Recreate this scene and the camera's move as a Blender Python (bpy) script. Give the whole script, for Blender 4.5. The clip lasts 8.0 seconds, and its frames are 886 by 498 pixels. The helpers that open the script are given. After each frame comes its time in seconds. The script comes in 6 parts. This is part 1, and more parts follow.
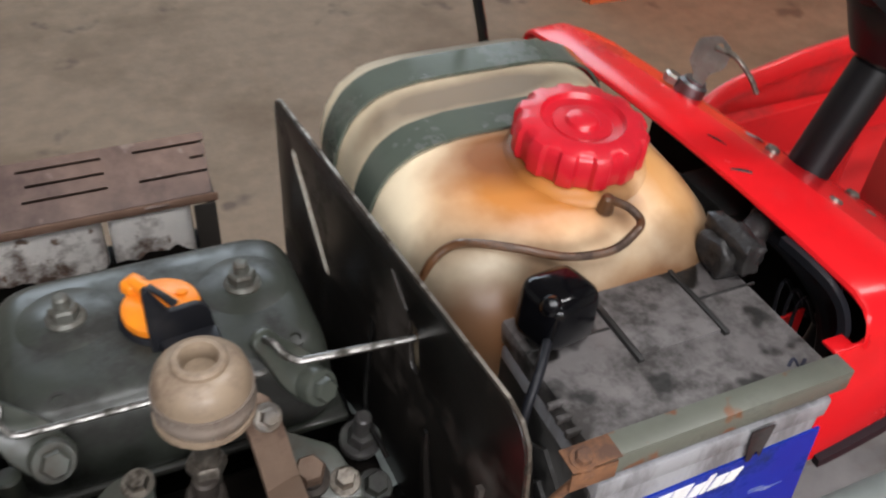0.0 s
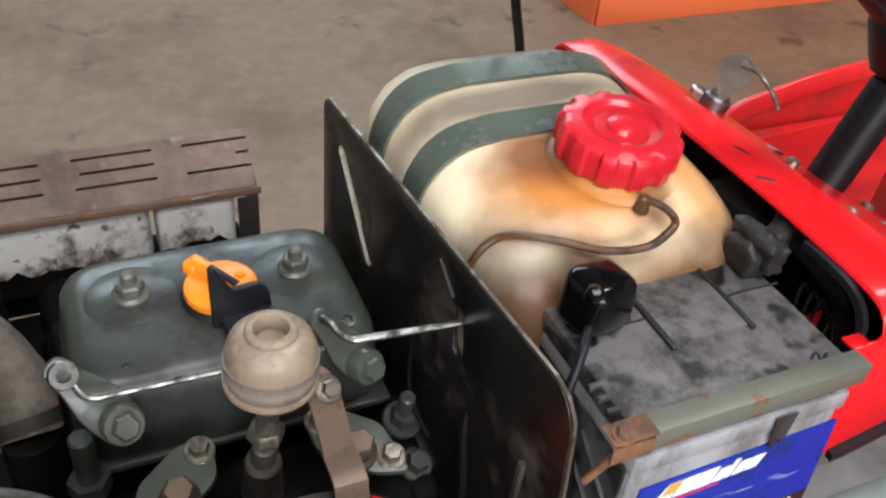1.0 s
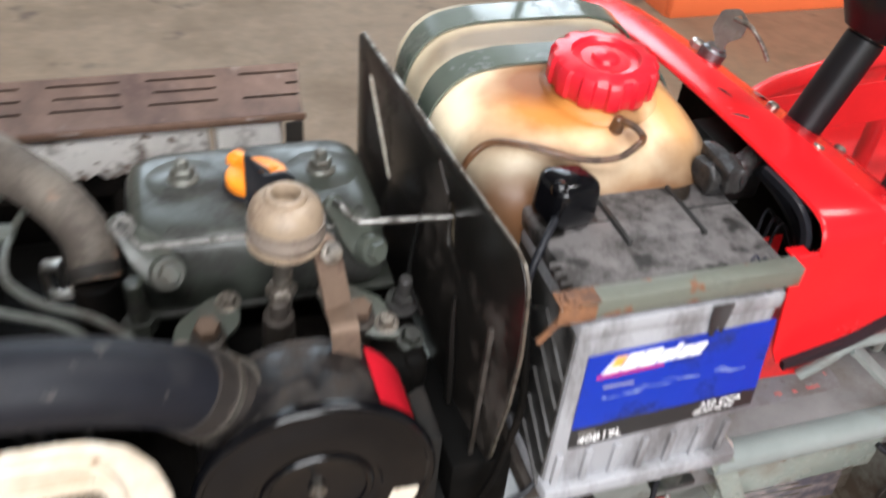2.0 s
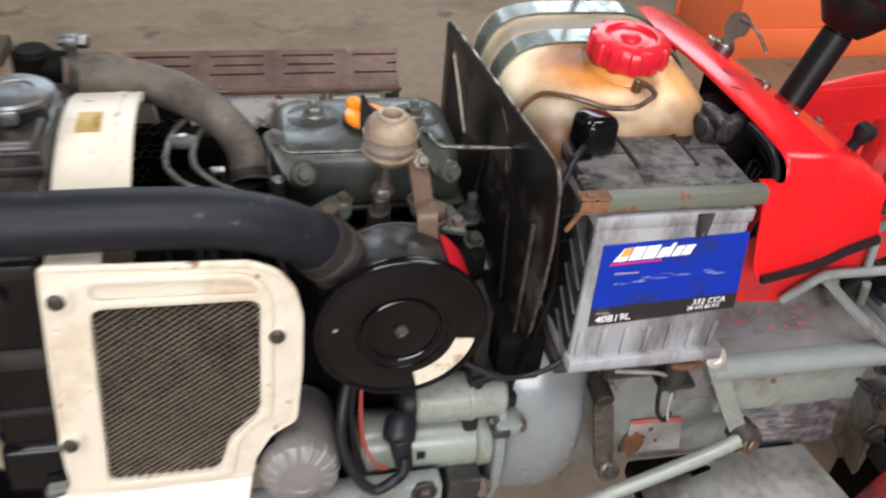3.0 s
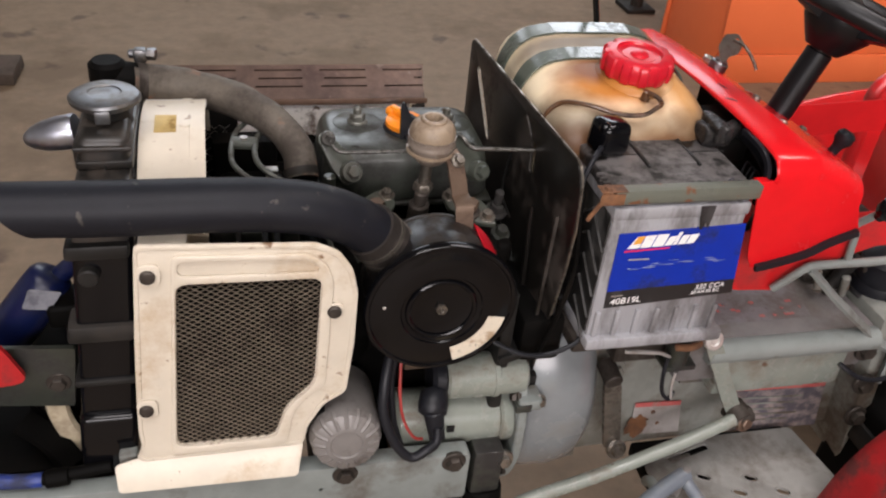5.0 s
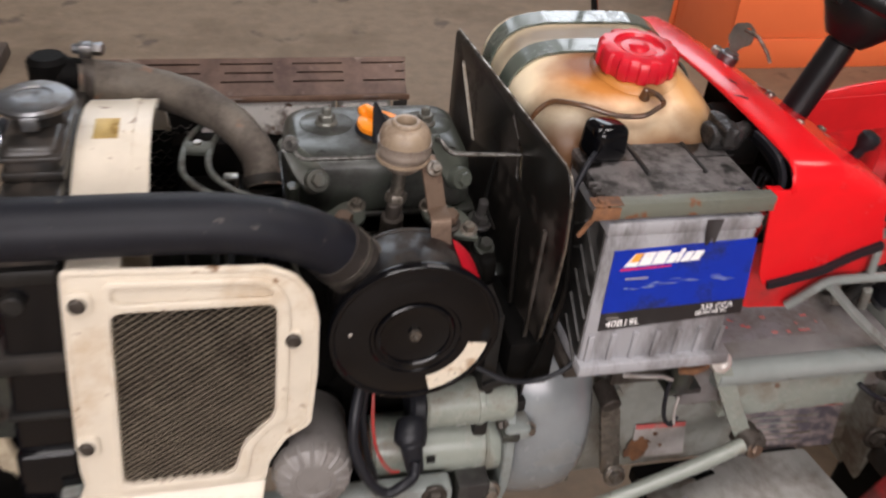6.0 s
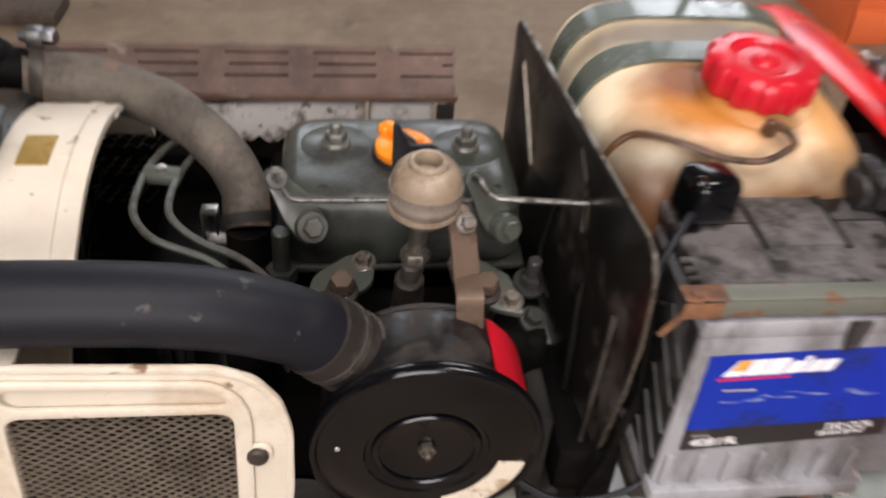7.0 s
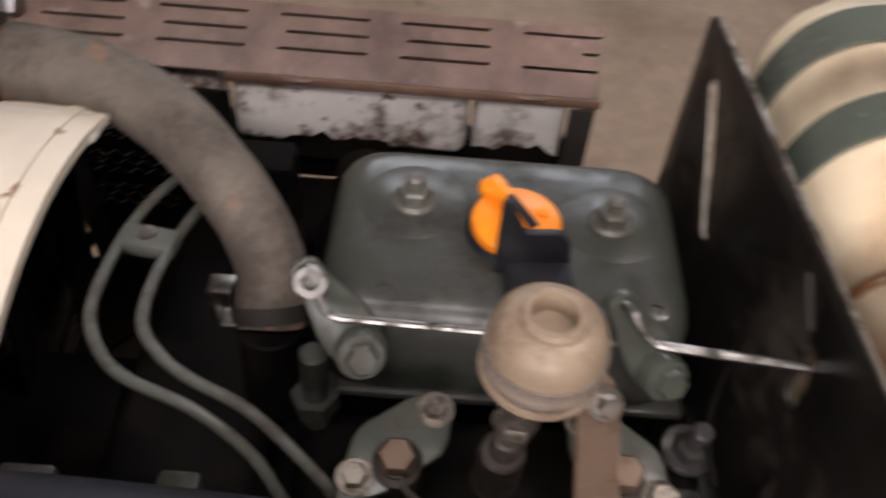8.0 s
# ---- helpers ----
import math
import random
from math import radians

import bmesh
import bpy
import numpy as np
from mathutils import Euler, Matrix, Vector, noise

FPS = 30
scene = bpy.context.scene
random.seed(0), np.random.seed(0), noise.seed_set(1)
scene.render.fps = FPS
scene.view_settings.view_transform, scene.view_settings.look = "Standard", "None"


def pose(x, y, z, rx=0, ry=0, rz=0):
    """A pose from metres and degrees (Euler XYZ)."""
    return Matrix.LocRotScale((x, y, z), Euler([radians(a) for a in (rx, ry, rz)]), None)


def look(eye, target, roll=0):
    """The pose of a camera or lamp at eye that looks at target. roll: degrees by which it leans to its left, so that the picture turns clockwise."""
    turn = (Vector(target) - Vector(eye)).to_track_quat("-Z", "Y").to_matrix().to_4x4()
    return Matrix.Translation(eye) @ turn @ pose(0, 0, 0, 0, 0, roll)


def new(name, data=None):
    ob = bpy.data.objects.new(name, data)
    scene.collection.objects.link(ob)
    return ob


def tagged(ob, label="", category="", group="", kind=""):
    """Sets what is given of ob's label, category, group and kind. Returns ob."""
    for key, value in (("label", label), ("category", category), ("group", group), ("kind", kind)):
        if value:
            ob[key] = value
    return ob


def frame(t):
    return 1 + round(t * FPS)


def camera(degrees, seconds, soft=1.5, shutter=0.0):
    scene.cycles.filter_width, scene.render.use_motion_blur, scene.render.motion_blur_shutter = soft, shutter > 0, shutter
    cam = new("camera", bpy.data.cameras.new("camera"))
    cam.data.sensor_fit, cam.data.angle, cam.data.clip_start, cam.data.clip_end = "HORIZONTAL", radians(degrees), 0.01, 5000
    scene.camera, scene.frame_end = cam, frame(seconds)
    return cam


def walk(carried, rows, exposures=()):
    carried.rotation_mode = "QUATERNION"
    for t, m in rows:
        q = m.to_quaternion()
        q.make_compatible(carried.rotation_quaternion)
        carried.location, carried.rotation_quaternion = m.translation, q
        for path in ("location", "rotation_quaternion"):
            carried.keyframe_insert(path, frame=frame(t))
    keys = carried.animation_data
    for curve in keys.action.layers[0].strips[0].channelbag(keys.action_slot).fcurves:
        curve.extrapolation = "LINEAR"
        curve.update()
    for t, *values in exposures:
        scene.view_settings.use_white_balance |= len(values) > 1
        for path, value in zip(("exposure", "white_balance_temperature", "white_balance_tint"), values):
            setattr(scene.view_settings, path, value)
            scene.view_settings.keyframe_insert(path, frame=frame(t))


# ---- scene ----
from mathutils.geometry import delaunay_2d_cdt

cam = camera(54.4, 8.0, soft=2.15, shutter=0.9)
PATH = [
    (0, (-0.214, -0.201, 1.215), (0.475, 1.174, -0.063), 4.2),
    (0.5, (-0.25, -0.221, 1.225), (0.46, 1.182, -0.011), 6.4),
    (1, (-0.263, -0.221, 1.221), (0.454, 1.17, -0.024), 6.5),
    (1.5, (-0.268, -0.243, 1.22), (0.445, 1.103, -0.076), 7.5),
    (2, (-0.251, -0.357, 1.232), (0.297, 1.094, -0.031), 5.8),
    (2.2, (-0.25, -0.414, 1.228), (0.241, 1.075, -0.015), 5.5),
    (3.3, (-0.353, -0.662, 1.295), (0.049, 0.903, 0.117), 5.3),
    (3.5, (-0.374, -0.689, 1.3), (0.047, 0.877, 0.13), 6.1),
    (4, (-0.404, -0.713, 1.304), (0.058, 0.863, 0.162), 6.7),
    (4.2, (-0.405, -0.715, 1.306), (0.066, 0.868, 0.177), 6.3),
    (5.3, (-0.393, -0.701, 1.302), (0.056, 0.881, 0.164), 6.1),
    (5.5, (-0.385, -0.695, 1.3), (0.06, 0.889, 0.164), 6.0),
    (6, (-0.34, -0.615, 1.279), (0.089, 0.949, 0.108), 5.7),
    (6.5, (-0.278, -0.474, 1.253), (0.059, 1.079, 0.039), 6.1),
    (7, (-0.251, -0.384, 1.224), (-0.014, 1.142, -0.048), 4.8),
    (7.2, (-0.246, -0.313, 1.195), (-0.041, 1.157, -0.146), 5.8),
    (7.5, (-0.243, -0.184, 1.177), (-0.05, 1.182, -0.271), 8.9),
    (7.7, (-0.229, -0.134, 1.172), (-0.101, 1.234, -0.281), 6.7),
    (8, (-0.239, -0.105, 1.161), (-0.223, 1.247, -0.313), 4.9),
]
walk(cam, [(t, look(eye, target, roll)) for t, eye, target, roll in PATH], exposures=[
    (0.0, 0.05, 6250, 10), (0.5, 0.22, 6150, 7), (1.0, 0.34, 6100, 7), (1.5, 0.50, 6150, 8), (2.0, 0.72, 6150, 8),
    (3.5, 0.10, 6450, 11), (4.0, -0.04, 6650, 15), (5.5, -0.06, 6650, 15), (6.0, 0.0, 6650, 15), (7.0, 0.16, 6650, 15), (8.0, 0.06, 6750, 19)])

# ---- light: an unseen workshop with an open door behind the camera and a window band opposite ----
world = bpy.data.worlds.new("world")
scene.world = world
world.use_nodes = True
wn = world.node_tree
sky = wn.nodes.new("ShaderNodeTexSky")
sky.sky_type = "NISHITA"
sky.sun_disc = False
sky.sun_elevation, sky.sun_rotation = radians(40), radians(160)
wn.links.new(sky.outputs[0], wn.nodes["Background"].inputs[0])
wn.nodes["Background"].inputs[1].default_value = 0.12


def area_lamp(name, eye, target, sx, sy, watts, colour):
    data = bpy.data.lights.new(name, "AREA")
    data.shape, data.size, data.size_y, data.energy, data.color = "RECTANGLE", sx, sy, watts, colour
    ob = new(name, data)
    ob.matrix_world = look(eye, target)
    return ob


area_lamp("ceiling_light_front", (-0.6, -1.25, 4.05), (-0.5, -0.75, 0.8), 2.4, 1.8, 150, (0.985, 0.965, 0.955))
# added fill that brightens the orange implement and the tops near it
area_lamp("fill_light_rear", (1.75, 0.10, 4.05), (1.9, 2.1, 0.35), 1.8, 0.6, 105, (1.0, 0.955, 0.925))
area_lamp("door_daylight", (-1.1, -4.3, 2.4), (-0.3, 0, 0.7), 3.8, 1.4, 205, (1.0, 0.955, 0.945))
area_lamp("window_daylight", (0.6, 5.1, 3.45), (0, 0.2, 0.8), 5.0, 1.3, 115, (0.86, 0.94, 1.0))


# ---- materials ----
def material(name, base, rough=0.5, metal=0.0, dirt=None, dirt_amount=0.45, dirt_scale=9.0, grain=0.12, grain_scale=60.0,
             bump=0.15, bump_scale=120.0, coat=0.0, spots=None, spot_amount=0.35, spot_scale=35.0, dirt_rough=0.85, stretch=1.0):
    """A surface with colour variation at two scales, patches of dirt and specks, and a fine relief."""
    m = bpy.data.materials.new(name)
    m.use_nodes = True
    n, l = m.node_tree.nodes, m.node_tree.links
    b = n["Principled BSDF"]
    co = n.new("ShaderNodeTexCoord")

    def noise_tex(scale, detail, roughness=0.6):
        t = n.new("ShaderNodeTexNoise")
        t.inputs["Scale"].default_value, t.inputs["Detail"].default_value, t.inputs["Roughness"].default_value = scale, detail, roughness
        if stretch != 1:
            mp = n.new("ShaderNodeMapping")
            mp.inputs["Scale"].default_value = (1, 1, stretch)
            l.new(co.outputs["Object"], mp.inputs["Vector"])
            l.new(mp.outputs[0], t.inputs["Vector"])
        else:
            l.new(co.outputs["Object"], t.inputs["Vector"])
        return t.outputs["Fac"]

    def ramp(fac, lo, hi):
        r = n.new("ShaderNodeMapRange")
        r.inputs[1].default_value, r.inputs[2].default_value = lo, hi
        l.new(fac, r.inputs[0])
        return r.outputs[0]

    def mix(fac, a, c, kind="MIX"):
        x = n.new("ShaderNodeMix")
        x.data_type, x.blend_type = "RGBA", kind
        if isinstance(fac, float):
            x.inputs[0].default_value = fac
        else:
            l.new(fac, x.inputs[0])
        for i, v in ((6, a), (7, c)):
            if isinstance(v, tuple):
                x.inputs[i].default_value = (*v, 1)
            else:
                l.new(v, x.inputs[i])
        return x.outputs[2]

    g = ramp(noise_tex(grain_scale, 5), 0.3, 0.7)
    lo = tuple(max(0, c * (1 - grain)) for c in base)
    hi = tuple(min(1, c * (1 + grain)) for c in base)
    colour = mix(g, lo, hi)
    roughness = None
    if dirt:
        edge = 0.62 - 0.35 * dirt_amount
        d = ramp(noise_tex(dirt_scale, 8, 0.68), edge, edge + 0.14)
        colour = mix(d, colour, dirt)
        rr = n.new("ShaderNodeMapRange")
        rr.inputs[3].default_value, rr.inputs[4].default_value = rough, dirt_rough
        l.new(d, rr.inputs[0])
        roughness = rr.outputs[0]
    if spots:
        edge = 0.7 - 0.3 * spot_amount
        s = ramp(noise_tex(spot_scale, 3, 0.5), edge, edge + 0.06)
        colour = mix(s, colour, spots)
    l.new(colour, b.inputs["Base Color"])
    if roughness:
        l.new(roughness, b.inputs["Roughness"])
    else:
        rr = n.new("ShaderNodeMapRange")
        rr.inputs[3].default_value, rr.inputs[4].default_value = max(0.05, rough - 0.08), min(1, rough + 0.1)
        l.new(g, rr.inputs[0])
        l.new(rr.outputs[0], b.inputs["Roughness"])
    b.inputs["Metallic"].default_value = metal
    b.inputs["Coat Weight"].default_value = coat
    b.inputs["Coat Roughness"].default_value = 0.15
    if bump:
        bp = n.new("ShaderNodeBump")
        bp.inputs["Strength"].default_value, bp.inputs["Distance"].default_value = bump, 0.002
        l.new(noise_tex(bump_scale, 4), bp.inputs["Height"])
        l.new(bp.outputs[0], b.inputs["Normal"])
    return m


light_green = material("light_green", (0.215, 0.235, 0.205), 0.26, 0, (0.15, 0.13, 0.10), 0.28, 16, 0.08, 40, 0.08, 80, 0.3, (0.10, 0.06, 0.035), 0.1, 40)
OIL = (0.012, 0.010, 0.009)
green_paint = material("green_paint", (0.033, 0.037, 0.030), 0.30, 0, (0.013, 0.0125, 0.010), 0.46, 9, 0.10, 40, 0.12, 90, 0.1)
arm_paint = material("arm_paint", (0.054, 0.060, 0.049), 0.34, 0, (0.055, 0.048, 0.038), 0.36, 24, 0.12, 50, 0.15, 90, 0.1)
strap_paint = material("strap_paint", (0.070, 0.085, 0.068), 0.17, 0, (0.060, 0.060, 0.050), 0.2, 22, 0.10, 40, 0.06, 90, 0.3)
strap_paint.node_tree.nodes["Principled BSDF"].inputs["Specular IOR Level"].default_value = 0.6
strap_paint.node_tree.nodes["Principled BSDF"].inputs["Coat Weight"].default_value = 0.5
green_oily = material("green_oily", (0.022, 0.025, 0.019), 0.34, 0, OIL, 0.55, 11, 0.15, 40, 0.2, 90, 0.3)
grey_paint = material("grey_paint", (0.168, 0.181, 0.187), 0.23, 0, (0.165, 0.165, 0.155), 0.15, 10, 0.08, 30, 0.05, 60, 0.3)
trans_paint = material("transmission_paint", (0.195, 0.20, 0.18), 0.42, 0, (0.10, 0.078, 0.058), 0.45, 8, 0.12, 45, 0.15, 90)
rail_paint = material("rail_paint", (0.185, 0.205, 0.195), 0.5, 0, (0.11, 0.10, 0.085), 0.3, 9, 0.10, 30, 0.1, 90)
cream_paint = material("cream_paint", (0.59, 0.53, 0.435), 0.4, 0, (0.46, 0.36, 0.25), 0.26, 9, 0.06, 30, 0.08, 60, 0, (0.20, 0.12, 0.07), 0.07, 60)
old_cream = material("old_cream", (0.40, 0.335, 0.235), 0.5, 0, (0.20, 0.15, 0.10), 0.4, 18, 0.1, 40, 0.08, 60)
white_enamel = material("white_enamel", (0.74, 0.70, 0.66), 0.4, 0, (0.10, 0.062, 0.045), 0.38, 22, 0.08, 40, 0.1, 80, 0, (0.16, 0.10, 0.07), 0.3, 70)
black_enamel = material("black_enamel", (0.0025, 0.0025, 0.0032), 0.12, 0, None, 0, 10, 0.2, 40, 0.03, 60, 0.05)
black_enamel.node_tree.nodes["Principled BSDF"].inputs["Specular IOR Level"].default_value = 0.28
wheel_black = material("wheel_black", (0.0045, 0.0045, 0.0055), 0.36, 0, (0.010, 0.010, 0.010), 0.2, 12, 0.1, 50, 0.06, 120)
wheel_black.node_tree.nodes["Principled BSDF"].inputs["Specular IOR Level"].default_value = 0.3
black_metal = material("black_metal", (0.011, 0.0105, 0.010), 0.45, 0.05, (0.030, 0.025, 0.021), 0.35, 8, 0.2, 50, 0.12, 90)
black_metal.node_tree.nodes["Principled BSDF"].inputs["Specular IOR Level"].default_value = 0.28
pipe_paint = material("pipe_paint", (0.062, 0.067, 0.057), 0.42, 0, (0.040, 0.034, 0.028), 0.42, 28, 0.12, 60, 0.1, 90)
plate_steel = material("plate_steel", (0.0080, 0.0069, 0.0060), 0.32, 0.10, (0.034, 0.026, 0.020), 0.38, 9, 0.2, 40, 0.1, 70)
plate_steel.node_tree.nodes["Principled BSDF"].inputs["Specular IOR Level"].default_value = 0.6
black_rubber = material("black_rubber", (0.010, 0.0105, 0.0135), 0.42, 0, (0.024, 0.022, 0.022), 0.12, 12, 0.12, 50, 0.1, 140)
black_rubber.node_tree.nodes["Principled BSDF"].inputs["Specular IOR Level"].default_value = 0.26
dusty_rubber = material("dusty_rubber", (0.092, 0.076, 0.059), 0.66, 0, (0.046, 0.036, 0.028), 0.48, 17, 0.24, 70, 0.45, 150, 0, (0.165, 0.085, 0.05), 0.30, 24)
# near black: oily and rubber parts, and shade of deep gaps as colour
void_black = material("oily_shade_black", (0.0025, 0.0023, 0.0021), 0.6, 0, (0.007, 0.0055, 0.0045), 0.3, 10, 0.2, 40, 0.3, 60)
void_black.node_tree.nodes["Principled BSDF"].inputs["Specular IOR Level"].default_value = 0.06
dirty_iron = material("dirty_iron", (0.052, 0.043, 0.036), 0.5, 0.5, (0.035, 0.027, 0.022), 0.45, 25, 0.2, 70, 0.35, 120)
chrome = material("chrome", (0.20, 0.205, 0.215), 0.40, 1.0, (0.14, 0.125, 0.11), 0.4, 30, 0.08, 50, 0.04, 60, 0, None, 0, 1, 0.45)
rod_steel = material("rod_steel", (0.17, 0.165, 0.155), 0.28, 0.95, (0.07, 0.065, 0.055), 0.4, 60, 0.15, 80, 0.1, 110)
worn_steel = material("worn_steel", (0.24, 0.215, 0.185), 0.36, 0.9, (0.09, 0.075, 0.06), 0.45, 50, 0.15, 80, 0.15, 110)
lamp_chrome = material("lamp_chrome", (0.46, 0.48, 0.55), 0.36, 1.0, (0.36, 0.36, 0.38), 0.3, 20, 0.08, 50, 0.04, 60, 0, None, 0, 1, 0.4)
polished = material("polished_steel", (0.72, 0.70, 0.67), 0.45, 0.85, (0.30, 0.26, 0.22), 0.2, 60, 0.1, 80, 0.05)
clamp_paint = material("clamp_paint", (0.115, 0.121, 0.097), 0.42, 0, (0.10, 0.104, 0.085), 0.3, 20, 0.1, 40, 0.1, 80, 0, (0.15, 0.06, 0.025), 0.42, 45)
bright_steel = material("bright_steel", (0.34, 0.32, 0.295), 0.32, 1.0, (0.17, 0.14, 0.11), 0.35, 40, 0.12, 70, 0.1, 90, 0, None, 0, 1, 0.6)
red_paint = material("red_paint", (0.66, 0.009, 0.013), 0.22, 0, (0.50, 0.016, 0.016), 0.18, 9, 0.06, 20, 0.08, 60, 0.06, None, 0, 1, 0.5)
red_paint.node_tree.nodes["Principled BSDF"].inputs["Specular IOR Level"].default_value = 0.27
red_faded = material("red_faded", (0.56, 0.014, 0.016), 0.3, 0, (0.30, 0.03, 0.028), 0.3, 6, 0.08, 25, 0.06, 50, 0.3, None, 0, 1, 0.55)
red_dull = material("red_dull", (0.36, 0.010, 0.012), 0.45, 0, (0.12, 0.02, 0.018), 0.4, 14, 0.1, 30, 0.1, 60)
red_plastic = material("red_plastic", (0.52, 0.010, 0.022), 0.28, 0, (0.42, 0.09, 0.09), 0.14, 22, 0.10, 60, 0.1, 120)
orange_paint = material("orange_paint", (1.0, 0.205, 0.066), 0.45, 0, (0.92, 0.17, 0.052), 0.25, 1.2, 0.04, 4, 0.03, 20, 0, None, 0, 1, 0.6)
orange_plastic = material("orange_plastic", (0.85, 0.25, 0.012), 0.35, 0, (0.42, 0.12, 0.015), 0.18, 60, 0.06, 60, 0.05, 100)
tan_plastic = material("tan_plastic", (0.25, 0.188, 0.130), 0.42, 0, (0.165, 0.115, 0.078), 0.45, 34, 0.10, 60, 0.1, 110, 0.1)
bowl_grey = material("bowl_grey", (0.185, 0.150, 0.124), 0.2, 0, (0.12, 0.088, 0.065), 0.45, 26, 0.1, 60, 0.06, 110, 0.3)
rust = material("rust", (0.185, 0.082, 0.036), 0.85, 0, (0.085, 0.042, 0.026), 0.5, 40, 0.2, 90, 0.4, 150)
shield_brown = material("shield_brown", (0.128, 0.082, 0.064), 0.33, 0.25, (0.055, 0.030, 0.024), 0.52, 7, 0.2, 40, 0.15, 80, 0.05, (0.24, 0.19, 0.16), 0.16, 26, 0.5)
lip_brown = material("lip_brown", (0.165, 0.100, 0.070), 0.45, 0.1, (0.14, 0.075, 0.05), 0.35, 16, 0.2, 50, 0.15, 80, 0.1, (0.30, 0.24, 0.20), 0.12, 40)
brown_bracket = material("brown_bracket", (0.135, 0.090, 0.063), 0.42, 0.5, (0.09, 0.055, 0.038), 0.35, 35, 0.15, 70, 0.15, 110)
cover_grime = material("cover_grime", (0.135, 0.124, 0.122), 0.5, 0, (0.095, 0.078, 0.062), 0.45, 9, 0.15, 45, 0.15, 90)
foot_steel = material("foot_steel", (0.225, 0.222, 0.208), 0.5, 0.1, (0.13, 0.115, 0.10), 0.42, 9, 0.08, 40, 0.08, 80)
step_grey = material("step_grey", (0.13, 0.15, 0.175), 0.4, 0, (0.19, 0.18, 0.17), 0.25, 20, 0.1, 40, 0.1, 80)
blue_paint = material("blue_paint", (0.003, 0.006, 0.034), 0.3, 0, (0.008, 0.009, 0.02), 0.4, 14, 0.15, 40, 0.1, 60, 0.0)
blue_rubber = material("blue_rubber", (0.008, 0.03, 0.19), 0.4, 0, (0.02, 0.025, 0.06), 0.3, 20, 0.12, 50, 0.1, 90)
nut_grey = material("nut_grey", (0.115, 0.115, 0.10), 0.38, 0.4, (0.075, 0.065, 0.052), 0.4, 60, 0.15, 80, 0.15, 120)
hose_rubber = material("hose_rubber", (0.008, 0.0085, 0.012), 0.52, 0, (0.022, 0.021, 0.022), 0.2, 7, 0.12, 50, 0.1, 140, 0, (0.060, 0.055, 0.050), 0.16, 60)
hose_rubber.node_tree.nodes["Principled BSDF"].inputs["Specular IOR Level"].default_value = 0.22
filter_grey = material("filter_grey", (0.17, 0.158, 0.15), 0.4, 0.1, (0.085, 0.07, 0.06), 0.4, 15, 0.1, 40, 0.1, 90)
battery_case = material("battery_case", (0.30, 0.30, 0.315), 0.36, 0, (0.125, 0.118, 0.120), 0.44, 15, 0.05, 30, 0.06, 80, 0, (0.055, 0.05, 0.047), 0.12, 24, 0.6, 0.30)
battery_lid = material("battery_lid", (0.124, 0.114, 0.112), 0.36, 0, (0.034, 0.030, 0.028), 0.5, 17, 0.15, 50, 0.2, 110, 0, (0.010, 0.009, 0.008), 0.42, 30)
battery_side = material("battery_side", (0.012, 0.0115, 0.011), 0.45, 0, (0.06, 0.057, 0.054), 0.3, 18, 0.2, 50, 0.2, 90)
label_blue = material("label_blue", (0.002, 0.024, 0.31), 0.34, 0, (0.010, 0.018, 0.11), 0.26, 20, 0.06, 50, 0.03, 60)
label_blue.node_tree.nodes["Principled BSDF"].inputs["Specular IOR Level"].default_value = 0.3
label_black = material("label_black", (0.014, 0.013, 0.014), 0.4, 0, (0.05, 0.045, 0.045), 0.2, 25, 0.1, 50, 0.03, 60)
label_white = material("label_white", (0.80, 0.79, 0.78), 0.5, 0, (0.55, 0.50, 0.45), 0.15, 60, 0.04, 60, 0)
label_magenta = material("label_magenta", (0.55, 0.02, 0.10), 0.5, 0, None, 0, 1, 0.05, 60, 0)
label_orange = material("label_orange", (0.75, 0.35, 0.05), 0.5, 0, None, 0, 1, 0.05, 60, 0)
label_scuff = material("label_scuff", (0.25, 0.29, 0.42), 0.5, 0, (0.10, 0.14, 0.33), 0.5, 120, 0.1, 60, 0)
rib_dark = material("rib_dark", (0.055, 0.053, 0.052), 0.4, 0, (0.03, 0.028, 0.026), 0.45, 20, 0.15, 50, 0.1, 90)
sticker_paper = material("sticker_paper", (0.62, 0.55, 0.44), 0.6, 0, (0.36, 0.26, 0.17), 0.3, 60, 0.06, 60, 0.1, 110, 0, (0.05, 0.04, 0.03), 0.18, 130)
gold_foil = material("gold_foil", (0.42, 0.27, 0.075), 0.38, 0.6, (0.30, 0.19, 0.06), 0.35, 60, 0.12, 90, 0.2, 150)
decal_white = material("decal_white", (0.30, 0.28, 0.265), 0.5, 0, (0.24, 0.21, 0.19), 0.45, 25, 0.1, 60, 0.05)
label_worn = material("label_worn", (0.165, 0.150, 0.160), 0.5, 0, (0.12, 0.10, 0.09), 0.5, 22, 0.1, 60, 0.05)
decal_dark = material("decal_dark", (0.080, 0.070, 0.085), 0.5, 0, (0.26, 0.21, 0.20), 0.5, 40, 0.1, 60, 0.05)
decal_red = material("decal_red", (0.42, 0.085, 0.08), 0.5, 0, (0.30, 0.16, 0.14), 0.35, 40, 0.1, 60, 0.05)
wire_red = material("wire_red", (0.30, 0.03, 0.025), 0.4, 0, None, 0, 1, 0.08, 60, 0.05)
cuff_rubber = material("cuff_rubber", (0.022, 0.018, 0.016), 0.5, 0, (0.055, 0.042, 0.033), 0.4, 14, 0.18, 60, 0.25, 130)
